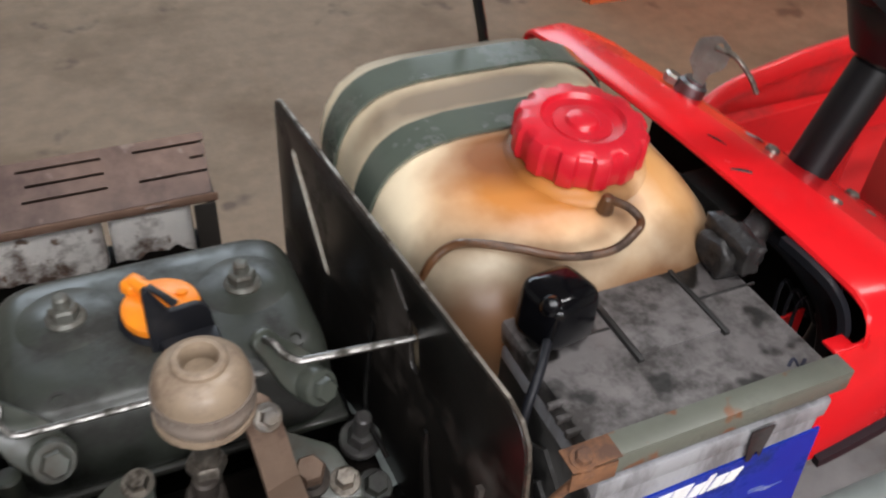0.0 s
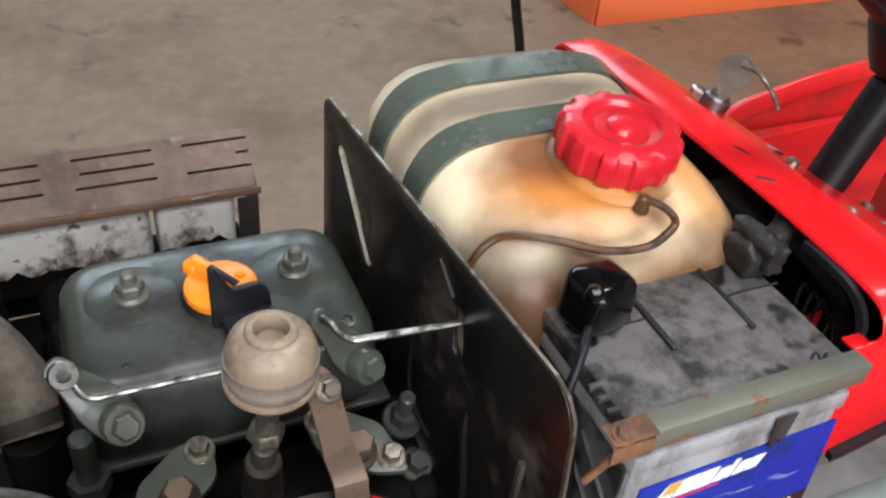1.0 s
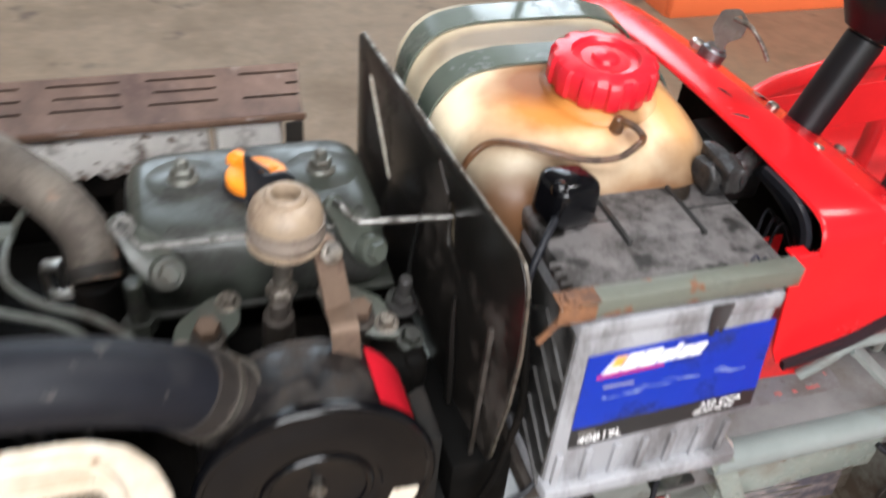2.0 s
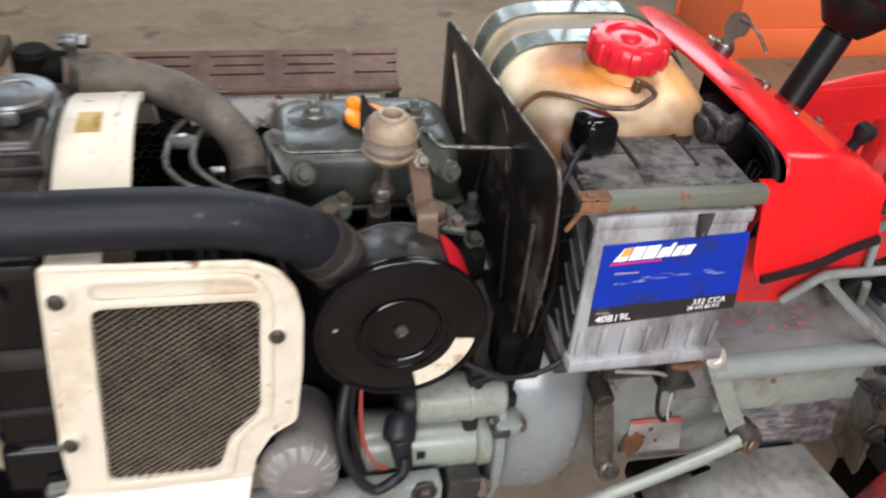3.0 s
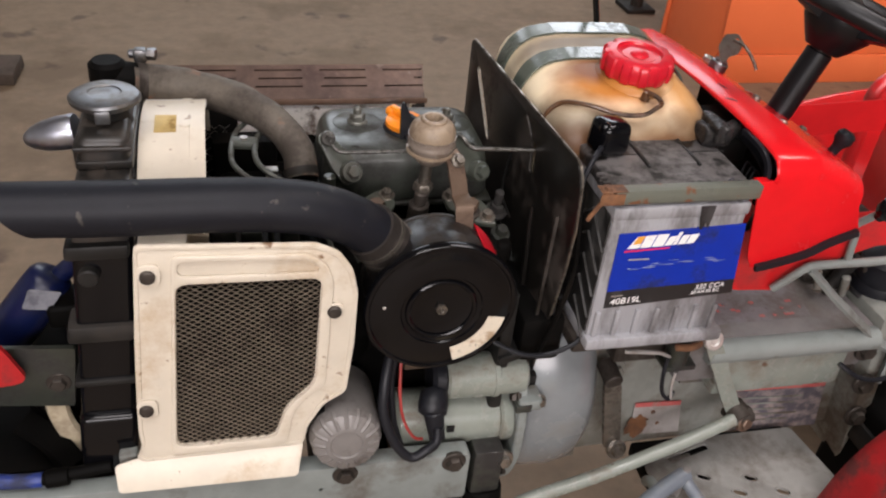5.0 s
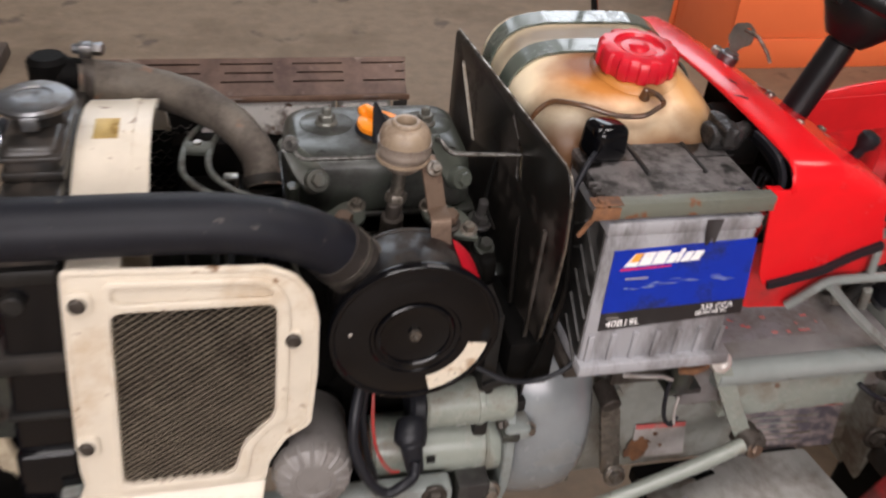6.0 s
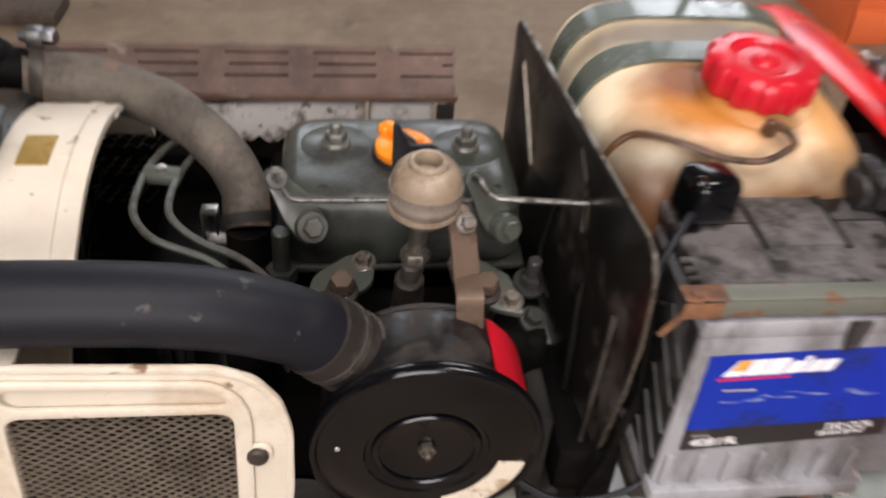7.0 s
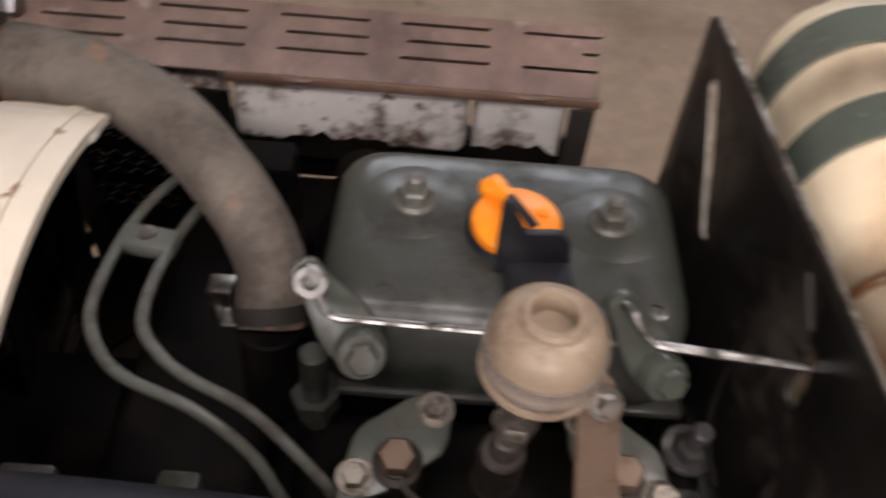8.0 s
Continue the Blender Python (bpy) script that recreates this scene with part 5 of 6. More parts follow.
# ---- firewall, tank and battery ----
def firewall():
    t = thing("firewall_plate", (-0.06, 0.19, 0.56), "dark oily steel firewall plate with slotted holes", "plate")
    m = frame_of((-0.047, 0.021, 0), (-0.034, 0.346, 0), (0, 0, 1))
    out = rounded([(0.030, 0.555), (0.348, 0.555), (0.349, 0.880), (0.012, 0.874), (0, 0.856), (-0.005, 0.80), (-0.001, 0.745), (0.022, 0.60)], 0.010, 3)
    holes = [slot((0.258, 0.780), (0.312, 0.848), 0.0125), slot((0.1175, 0.808), (0.1215, 0.836), 0.0125), slot((0.131, 0.846), (0.150, 0.862), 0.004)]
    part("plate", sheet(out, m, 0.0035, holes, 0.0006), plate_steel, t)
    # pale lining imitates the brightness seen through the slot
    bar = slot((0.258, 0.780), (0.312, 0.848), 0.0127)
    bare = material("pale_slot_edge", (0.36, 0.33, 0.28), 0.45, 0.3, (0.22, 0.18, 0.14), 0.4, 60, 0.15, 80, 0.1, 110)
    part("slot_edge", sheet(bar, Matrix.Translation((0.0002, 0, 0)) @ m, 0.0031, [slot((0.258, 0.780), (0.312, 0.848), 0.0113)]), bare, t, "pale lining that stands for the brightness seen through the slot")
    rim = [m @ Vector((u, v, 0.00175)) for u, v in ((0.340, 0.8797), (0.18, 0.8768), (0.022, 0.8742), (0.010, 0.870), (0.002, 0.860), (-0.0005, 0.848), (-0.005, 0.80), (-0.001, 0.745), (0.011, 0.67))]
    part("worn_edge", sweep(rim, [(-0.0012, -0.0024), (0.0012, -0.0024), (0.0012, 0.0024), (-0.0012, 0.0024)], 1), worn_steel, t, "worn bare steel edge of the plate")
    part("stiffener", sweep([(-0.056, 0.045, 0.80), (-0.058, 0.044, 0.70), (-0.060, 0.043, 0.58)], [(-0.0018, -0.002), (0.0018, -0.002), (0.0018, 0.002), (-0.0018, 0.002)], 3, (0, 1, 0)), plate_steel, t)
    # added near-black box that stands for the dark gap under the plate
    part("lower_shade_box", roughen(box(-0.078, -0.024, 0.030, 0.34, 0.598, 0.662, 0.006), 0.003, 40), void_black, t, "near-black box added for the dark gap under the plate")
    part("pressed_ridge", sweep([(-0.0585, 0.114, 0.770), (-0.0605, 0.108, 0.745), (-0.0615, 0.100, 0.715), (-0.062, 0.094, 0.67)], [(-0.006, 0.0), (-0.003, 0.003), (0.003, 0.003), (0.006, 0.0), (0, -0.003)], 4, (-1, 0, 0), lambda k: 0.5 + 1.6 * k - 1.0 * k * k), plate_steel, t, "pressed vertical ridge in the plate")
    part("wire", tube([(-0.042, 0.026, 0.845), (-0.040, 0.018, 0.80), (-0.036, 0.016, 0.74), (-0.048, 0.012, 0.68), (-0.058, 0.02, 0.62)], 0.0030, 8), void_black, t, "black wire along the plate's edge")
    part("bracket", turned(box(-0.10, -0.06, 0.03, 0.07, 0.60, 0.612, 0.003), (-0.08, 0.05, 0.6), 0, -20, 0), black_metal, t)
    part("foot", box(-0.085, -0.042, 0.04, 0.36, 0.545, 0.562, 0.003), black_metal, t)


firewall()


def rise(bm):
    """The tank stands a little higher towards the far side."""
    for v in bm.verts:
        v.co.z += (v.co.y - 0.150) * 0.085 * max(0.0, min(1.0, (v.co.z - 0.76) / 0.12))
    return bm


def fuel_tank():
    t = thing("fuel_tank", (0.055, 0.24, 0.745), "stained cream plastic fuel tank held by two grey-green straps", "fuel tank")
    bm = bmesh.new()
    rings = []
    zs = ((0.745, 0.020), (0.750, 0.008), (0.765, 0.0), (0.84, 0.0), (0.855, 0.003), (0.868, 0.009), (0.879, 0.018), (0.888, 0.030), (0.894, 0.044), (0.8965, 0.060), (0.8975, 0.08))
    for z, i in zs:
        loop = rounded([(-0.054 + i, 0.112 + i), (0.172 - i, 0.112 + i), (0.172 - i, 0.386 - i), (-0.054 + i, 0.386 - i)], max(0.02, 0.058 - i * 0.45), 8)
        rings.append([bm.verts.new((x, y, z)) for x, y in loop])
    for a, b in zip(rings, rings[1:]):
        n = len(a)
        for k in range(n):
            bm.faces.new((a[k], a[(k + 1) % n], b[(k + 1) % n], b[k]))
    bm.faces.new(rings[-1])
    bm.faces.new(list(reversed(rings[0])))
    bmesh.ops.recalc_face_normals(bm, faces=bm.faces)
    rise(bm)
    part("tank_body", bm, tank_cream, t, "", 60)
    part("seam", sweep([(x, y, 0.80) for x, y in rounded([(-0.051, 0.111), (0.173, 0.111), (0.173, 0.379), (-0.051, 0.379)], 0.058, 6)] + [(-0.051, 0.17, 0.80)], [(-0.002, -0.002), (0.002, -0.002), (0.002, 0.002), (-0.002, 0.002)], 1), tank_cream, t)
    part("filler_swell", lathe((0.078, 0.198, 0.896), (0, -0.06, 1), [(0, 0), (0.050, 0.0), (0.048, 0.0062), (0.043, 0.0085), (0.038, 0.012), (0, 0.012)], 40), tank_cream, t, "", 80)
    cap = part("filler_cap", lathe((0.077, 0.195, 0.9065), (0, -0.08, 1), [(0, 0), (0.0400, 0), (0.0416, 0.003), (0.0413, 0.0200), (0.0388, 0.0238), (0.0350, 0.0255), (0.0280, 0.0258), (0.0262, 0.0222), (0.020, 0.0212), (0.0195, 0.0220), (0.0115, 0.0224), (0.010, 0.0250), (0.007, 0.0262), (0, 0.0266)], 120, lambda i, r, h: 1 + (0.07 if (i % 10) in (4, 5, 6, 7, 8) and r > 0.036 and h < 0.025 else 0)), red_plastic, t, "ribbed red plastic screw cap")
    for y in (0.316, 0.247):
        line = [(-0.0525, y, 0.77), (-0.0525, y, 0.83), (-0.050, y, 0.852), (-0.043, y, 0.870), (-0.032, y, 0.884), (-0.016, y, 0.894), (0.002, y, 0.8985), (0.02, y, 0.9), (0.10, y, 0.9), (0.125, y, 0.897), (0.145, y, 0.89), (0.160, y, 0.878), (0.170, y, 0.86), (0.1745, y, 0.83), (0.1745, y, 0.77)]
        part("strap", rise(ribbon([(x - (0.004 if x < 0 else 0), q, z) for x, q, z in line], 0.028, 0.0022, 4, (-1, 0, 0.01))), strap_paint, t, "grey-green painted steel strap")
    part("vent", rod((0.072, 0.147, 0.890), (0.0725, 0.1458, 0.9035), 0.0056, 0.0042), clear_brown, t)
    line = [(0.0725, 0.1455, 0.9005), (0.0755, 0.1405, 0.9015), (0.0805, 0.133, 0.9005), (0.083, 0.1245, 0.897), (0.075, 0.117, 0.896), (0.058, 0.115, 0.8875), (0.030, 0.121, 0.886), (0.003, 0.134, 0.890), (-0.018, 0.148, 0.889), (-0.030, 0.156, 0.884), (-0.042, 0.158, 0.872), (-0.051, 0.158, 0.850)]
    part("vent_hose", tube(line, 0.0028, 10, 6), clear_brown, t, "thin brown vent tube")
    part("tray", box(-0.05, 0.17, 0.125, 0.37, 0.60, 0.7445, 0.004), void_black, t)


fuel_tank()


def battery():
    t = thing("battery", (0.066, 0.066, 0.625), "dirty grey car battery with a worn blue label", "battery")
    part("case", box(-0.009, 0.152, 0.004, 0.128, 0.640, 0.828, 0.004, 2), battery_case, t)
    part("base_ledge", box(-0.011, 0.166, -0.006, 0.130, 0.640, 0.656, 0.003), battery_case, t)
    for i in range(7):
        x = -0.004 + 0.0252 * i
        part("case_rib", box(x, x + 0.006, 0.0005, 0.006, 0.652, 0.692, 0.001), battery_case, t)
    # ribs and side of the grey case, near black for shade beside the firewall
    for i in range(5):
        z = 0.672 + 0.031 * i
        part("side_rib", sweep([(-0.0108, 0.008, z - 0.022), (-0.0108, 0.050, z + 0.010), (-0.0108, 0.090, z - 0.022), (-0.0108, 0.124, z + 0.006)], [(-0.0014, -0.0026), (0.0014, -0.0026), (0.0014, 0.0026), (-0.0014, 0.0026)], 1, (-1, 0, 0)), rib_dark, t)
    part("side_shade", box(-0.0108, -0.0085, 0.008, 0.126, 0.66, 0.822, 0.0005), battery_side, t)
    part("case_shoulder", box(-0.0105, 0.154, 0.0025, 0.130, 0.818, 0.834, 0.003), battery_case, t)
    lid = part("lid", box(-0.0120, 0.155, 0.0065, 0.132, 0.834, 0.852, 0.004, 2), battery_lid, t, "dusty dark grey lid")
    # vent covers, panel with a scalloped far edge, and its seams
    m = Matrix.Translation((0, 0, 0.8515))
    part("vent_cover", sheet([(0.049, 0.060), (0.109, 0.060), (0.109, 0.122), (0.098, 0.126), (0.089, 0.122), (0.079, 0.127), (0.069, 0.122), (0.059, 0.127), (0.049, 0.124)], m, 0.0025, (), 0.0008), battery_lid, t)
    for x in (0.047, 0.109):
        part("groove_lip", box(x - 0.0005, x + 0.0032, 0.056, 0.128, 0.8518, 0.8552, 0.0006), battery_side, t)
    part("vent_trench", box(0.047, 0.112, 0.1195, 0.1312, 0.8514, 0.8524, 0.0003), battery_side, t, "dark trench behind the scalloped vent cover")
    part("seam", box(0.112, 0.158, 0.088, 0.0895, 0.8515, 0.8526, 0), battery_side, t)
    part("cell_line", box(-0.0115, 0.046, 0.086, 0.0875, 0.8515, 0.8526, 0), battery_side, t)
    part("ink_mark", sweep([(0.128, 0.022, 0.8523), (0.136, 0.026, 0.8523), (0.134, 0.019, 0.8523), (0.142, 0.023, 0.8523)], [(-0.001, 0), (0.001, 0), (0, 0.0006)], 4), blue_paint, t)
    for k in range(3):
        part("tab", box(-0.0190, -0.0095, 0.026 + 0.010 * k, 0.0290 + 0.010 * k, 0.8485, 0.8535, 0.0006), battery_lid, t)
    # hold-down: a painted angle along the near edge, rusted at its end
    hold = part("hold_down", join(box(-0.012, 0.1615, 0.0035, 0.0053, 0.8385, 0.8525, 0.0006), box(-0.012, 0.1615, 0.0035, 0.0185, 0.8525, 0.8545, 0.0006)), clamp_paint, t, "grey-green painted steel clamp bar")
    part("rusty_end", join(box(-0.030, -0.002, 0.0018, 0.0032, 0.839, 0.8525, 0.0004), box(-0.030, 0.000, 0.002, 0.0175, 0.8546, 0.8556, 0.0004)), rust, t, "rusty bare clamp end")
    part("clamp_nut", hex_bolt((-0.021, 0.008, 0.856), (0, -0.2, 1), 0.0048, 0.004), rust, t)
    part("clamp_rod", rod((-0.026, 0.005, 0.842), (-0.036, 0.012, 0.815), 0.0025), rust, t)
    # blue label with its printing
    part("label", sheet([(0.0035, 0.7215), (0.164, 0.7285), (0.1545, 0.8065), (0.002, 0.8005)], at_y(0.0042), 0.0016), label_blue, t, "worn blue label with a black strip")
    part("label_strip", sheet([(0.0045, 0.6975), (0.166, 0.7080), (0.164, 0.7285), (0.0035, 0.7215)], at_y(0.0042), 0.0017), label_black, t)
    # maker's mark as plain slanted blocks over a magenta line
    x = 0.015
    for k, (w, h) in enumerate(((0.0135, 0.0158), (0.0125, 0.0158), (0.0135, 0.0158), (0.0085, 0.0118), (0.0042, 0.0162), (0.0085, 0.0118), (0.0095, 0.0118))):
        z = 0.7800 + 0.045 * x
        blk = [(x, z), (x + w, z + 0.0005), (x + w + 0.0045, z + h + 0.0005), (x + (0.0095 if k == 0 else 0.0045), z + h)]
        part("mark", sheet(blk, at_y(0.0026), 0.0006), label_white, t)
        if k == 0:
            part("mark_edge", sheet([(x + 0.0055, z + 0.006), (x + w + 0.001, z + 0.0065), (x + w + 0.0046, z + h + 0.0006), (x + 0.0096, z + h + 0.0002)], at_y(0.0022), 0.0006), label_orange, t)
        x += w + 0.0016
    part("mark_line", sheet([(0.012, 0.7760), (0.066, 0.7786), (0.0668, 0.7802), (0.0126, 0.7785)], at_y(0.0026), 0.0006), label_magenta, t)
    rnd = random.Random(3)
    for k in range(16):
        x0 = rnd.uniform(0.014, 0.13)
        z = rnd.gauss(0.7525, 0.0018) + 0.05 * x0
        w, h = rnd.uniform(0.004, 0.020), rnd.uniform(0.0003, 0.0010)
        part("scuff", sheet([(x0, z), (x0 + w * 0.5, z - h), (x0 + w, z + h * 0.2), (x0 + w * 0.6, z + h)], at_y(0.0026), 0.0003), label_scuff, t)
    for x0, x1, z in ((0.020, 0.045, 0.7645),):
        part("print_line", sheet([(x0, z), (x1, z), (x1, z + 0.0018), (x0, z + 0.0018)], at_y(0.0026), 0.0005), decal_white, t)
    part("size_code", text_mesh("40B19L", 0.0125, at_y(0.0024) @ Matrix.Translation((0.0105, 0.7020, 0)) @ pose(0, 0, 0, 0, 0, 3.0), 0.0003, 0.1), label_white, t, "white printed size code")
    part("rating", text_mesh("332 CCA", 0.0098, at_y(0.0024) @ Matrix.Translation((0.1145, 0.7165, 0)) @ pose(0, 0, 0, 0, 0, 3.0), 0.0003, 0.15), label_white, t, "white printed rating")
    part("rating", text_mesh("28 AH 52 RC", 0.0066, at_y(0.0024) @ Matrix.Translation((0.1110, 0.7098, 0)) @ pose(0, 0, 0, 0, 0, 3.0), 0.0003, 0.15), label_white, t)
    part("print_line", sheet([(0.010, 0.7140), (0.024, 0.7140), (0.024, 0.7155), (0.010, 0.7155)], at_y(0.0024), 0.0005), decal_white, t)
    part("streak", sheet([(0.096, 0.8035), (0.099, 0.8030), (0.1015, 0.812), (0.106, 0.804), (0.1075, 0.818), (0.1085, 0.8335), (0.091, 0.8335), (0.0935, 0.815)], at_y(0.0010), 0.0004), label_black, t, "dark run of spilt acid")
    # terminals
    part("terminal_boot", roughen(turned(box(-0.011, 0.030, 0.076, 0.112, 0.853, 0.893, 0.010, 4), (0.005, 0.10, 0.87), 0, 6, 14), 0.0015, 40), black_enamel, t, "glossy black rubber terminal boot")
    part("boot_dome", lathe((0.000, 0.086, 0.886), (-0.5, -0.5, 0.8), [(0, 0), (0.007, 0.0), (0.0065, 0.005), (0.004, 0.009), (0, 0.010)], 20), black_enamel, t)
    part("post", lathe((0.152, 0.112, 0.852), (0, 0, 1), [(0, 0), (0.011, 0), (0.010, 0.018), (0, 0.018)], 20), bright_steel, t)
    lump = join(box(0.134, 0.170, 0.096, 0.126, 0.852, 0.876, 0.006, 2), rod((0.160, 0.111, 0.862), (0.205, 0.135, 0.862), 0.010), box(0.142, 0.156, 0.088, 0.132, 0.862, 0.884, 0.004, 2))
    bmesh.ops.subdivide_edges(lump, edges=lump.edges[:], cuts=2, use_grid_fill=True)
    part("post_clamp", roughen(lump, 0.0034, 120), material("corroded_lead", (0.034, 0.032, 0.032), 0.28, 0.5, (0.025, 0.022, 0.02), 0.45, 60, 0.2, 80, 0.6, 200), t, "corroded lead terminal clamp", 60)
    part("tray", box(-0.018, 0.150, 0.012, 0.14, 0.622, 0.640, 0.003), dirty_iron, t)


battery()


def battery_cables():
    solo("battery_cable", tube([(0.006, 0.090, 0.870), (-0.006, 0.076, 0.866), (-0.018, 0.062, 0.862), (-0.030, 0.052, 0.84), (-0.036, 0.046, 0.79), (-0.040, 0.042, 0.66)], 0.0030, 12, 8), black_rubber, "black battery cable hanging beside the firewall", "cable")
    solo("earth_cable", tube([(0.20, 0.135, 0.862), (0.225, 0.12, 0.858), (0.24, 0.10, 0.835), (0.235, 0.08, 0.79), (0.22, 0.09, 0.70)], 0.008, 12, 8), black_rubber, "thick black earth cable from the battery post", "cable")


battery_cables()


# ---- dashboard and steering ----
def dashboard():
    t = thing("dashboard_cowl", (0.25, AX, 0.72), "red painted sheet-metal dashboard cowl with a black rubber edge", "cowl")
    # a plank-like hood: inner lip, flat top to a crest, then the face falling towards the driver
    def section(y):
        d = y - 0.20
        xi, zi = 0.183 - 0.03 * d, 0.883 - 0.25 * d * d
        xc, zc = 0.233 - 0.08 * d, 0.8785 - 0.15 * d * d
        xf = min(0.313, 0.270 + 0.42 * max(0.0, 0.245 - y))
        zf = zc - (xf - xc) * 0.46
        return [(xi + 0.001, zi - 0.0055), (xi, zi - 0.0035), (xi + 0.0012, zi - 0.0012), (xi + 0.004, zi), (xc - 0.0025, zc + 0.0002), (xc - 0.0005, zc - 0.0003), (xc + 0.0012, zc - 0.0013),
                (xc + (xf - xc) * 0.5, zc - (xf - xc) * 0.22), (xf - 0.003, zf), (xf, zf - 0.002), (xf + 0.001, zf - 0.010)]
    ys = [0.0215, 0.0228, 0.0262, 0.0325, 0.042] + [0.055 + 0.023 * i for i in range(15)] + [0.398, 0.414, 0.428, 0.436, 0.441, 0.443]
    drop = {0.0215: 0.024, 0.0228: 0.016, 0.0262: 0.0085, 0.0325: 0.003, 0.042: 0.0005, 0.436: 0.002, 0.441: 0.006, 0.443: 0.014}
    bm = bmesh.new()
    rows = [[bm.verts.new((x, y, z - drop.get(y, 0.0))) for x, z in section(y)] for y in ys]
    for a, b in zip(rows, rows[1:]):
        for i in range(len(a) - 1):
            bm.faces.new((a[i], a[i + 1], b[i + 1], b[i]))
    bmesh.ops.recalc_face_normals(bm, faces=bm.faces)
    up = sum((f.normal.z for f in bm.faces))
    if up < 0:
        bmesh.ops.reverse_faces(bm, faces=bm.faces)
    bmesh.ops.solidify(bm, geom=bm.faces[:], thickness=0.002)
    part("hood", bm, red_paint, t, "", 30)
    lower = [(0.326, 0.777), (0.300, 0.768), (0.262, 0.744), (0.222, 0.732), (0.196, 0.728), (0.187, 0.745), (0.184, 0.760), (0.173, 0.824), (0.168, 0.846), (0.182, 0.849)]
    part("side_panel", sheet([(x, z - 0.0235) for x, z in section(0.03)[1:]] + lower, at_y(0.0245), 0.0025, (), 0.0005), red_paint, t)
    part("side_panel", sheet([(x, z - 0.0245) for x, z in section(0.43)[1:]] + [(0.272, 0.75), (0.185, 0.74)], at_y(0.4425), 0.0025, (), 0.0005), red_paint, t)
    # the near corner of the opening, edged with black rubber, and a bent tab inside it
    part("opening_trim", sweep([(0.184, 0.100, 0.872), (0.184, 0.078, 0.872), (0.185, 0.056, 0.869), (0.186, 0.043, 0.861), (0.186, 0.036, 0.850), (0.185, 0.034, 0.842)], [(-0.0025, -0.003), (0.0025, -0.003), (0.0025, 0.003), (-0.0025, 0.003)], 5), black_rubber, t, "black rubber edging round the opening")
    part("tab", box(0.1675, 0.184, 0.0225, 0.0345, 0.8455, 0.8478, 0.0008), red_paint, t, "small bent red tab")
    line = [(0.200, 0.0195, 0.729), (0.222, 0.019, 0.734), (0.262, 0.019, 0.745), (0.29, 0.019, 0.760), (0.325, 0.019, 0.774)]
    part("edge_trim", sweep(line, [(-0.003, -0.0045), (0.003, -0.0045), (0.003, 0.0045), (-0.003, 0.0045)], 4), black_rubber, t, "black rubber edge trim")
    # paint scratches on the flat of the hood
    for x0, y0, x1, y1, w in ((0.190, 0.168, 0.205, 0.160, 0.0017), (0.206, 0.212, 0.211, 0.196, 0.0011)):
        zz = 0.8828 - 0.09 * ((x0 + x1) / 2 - 0.187)
        part("scratch", sweep([(x0, y0, zz), ((x0 + x1) / 2, (y0 + y1) / 2 + 0.001, zz + 0.0003), (x1, y1, zz - 0.0006)], [(-w, -0.0008), (w, -0.0008), (w * 0.6, 0.0005), (-w * 0.6, 0.0005)], 3), black_metal, t)
    for p in ((0.250, 0.122, 0.8685), (0.300, 0.146, 0.8465), (0.252, 0.190, 0.8695), (0.282, 0.115, 0.8535)):
        part("screw", lathe(p, (0.42, 0, 0.9), [(0, -0.004), (0.0058, -0.004), (0.0058, 0.003), (0.0038, 0.005), (0, 0.0053)], 14), worn_steel, t, "small brass-coloured screw")
    part("face_stain", roughen(lathe((0.258, 0.216, 0.8662), (0.42, 0, 0.9), [(0, 0), (0.009, 0), (0.008, 0.0005), (0, 0.0007)], 18), 0.003, 70), decal_dark, t)
    ign = part("ignition_switch", lathe((0.243, 0.284, 0.868), (0.30, -0.1, 0.95), [(0, 0), (0.0125, 0), (0.0125, 0.012), (0.0095, 0.014), (0.0095, 0.016), (0, 0.016)], 24), chrome, t, "chrome ignition switch with a key")
    part("switch_nut", lathe((0.237, 0.300, 0.874), (0.30, -0.1, 0.95), [(0, 0), (0.008, 0), (0.008, 0.006), (0.006, 0.008), (0, 0.008)], 6), bright_steel, ign)
    m = frame_of((0.247, 0.279, 0.882), (0.62, -0.76, 0.1), (0.25, 0.18, 0.95))
    part("key", sheet(rounded([(-0.004, -0.004), (0.004, -0.004), (0.006, 0.008), (0.017, 0.014), (0.018, 0.030), (0.006, 0.040), (-0.010, 0.036), (-0.013, 0.018), (-0.006, 0.008)], 0.004), m, 0.002, [circle(0.008, 0.031, 0.003, 8)]), bright_steel, ign)
    part("key_chain", tube([(0.252, 0.276, 0.914), (0.262, 0.262, 0.911), (0.272, 0.250, 0.897), (0.278, 0.245, 0.885)], 0.0023, 8, 5), worn_steel, ign)
    part("choke_knob", lathe((0.306, 0.090, 0.842), (0.35, -0.1, 0.9), [(0, 0), (0.0065, 0.0), (0.0065, 0.012), (0.008, 0.016), (0.0115, 0.022), (0.0115, 0.030), (0.008, 0.034), (0, 0.035)], 20), black_rubber, t, "black pull knob")
    part("knob_collar", lathe((0.302, 0.091, 0.836), (0.35, -0.1, 0.9), [(0, 0), (0.010, 0), (0.009, 0.008), (0, 0.008)], 12), bright_steel, t)
    # near-black sheet for the shade inside the cowl, and the fittings there
    part("inner_shade", box(0.262, 0.266, 0.03, 0.34, 0.74, 0.835, 0.001), void_black, t)
    part("inner_red", sheet([(0.18, 0.775), (0.215, 0.78), (0.212, 0.815), (0.184, 0.812)], at_y(0.085), 0.002), red_faded, t)
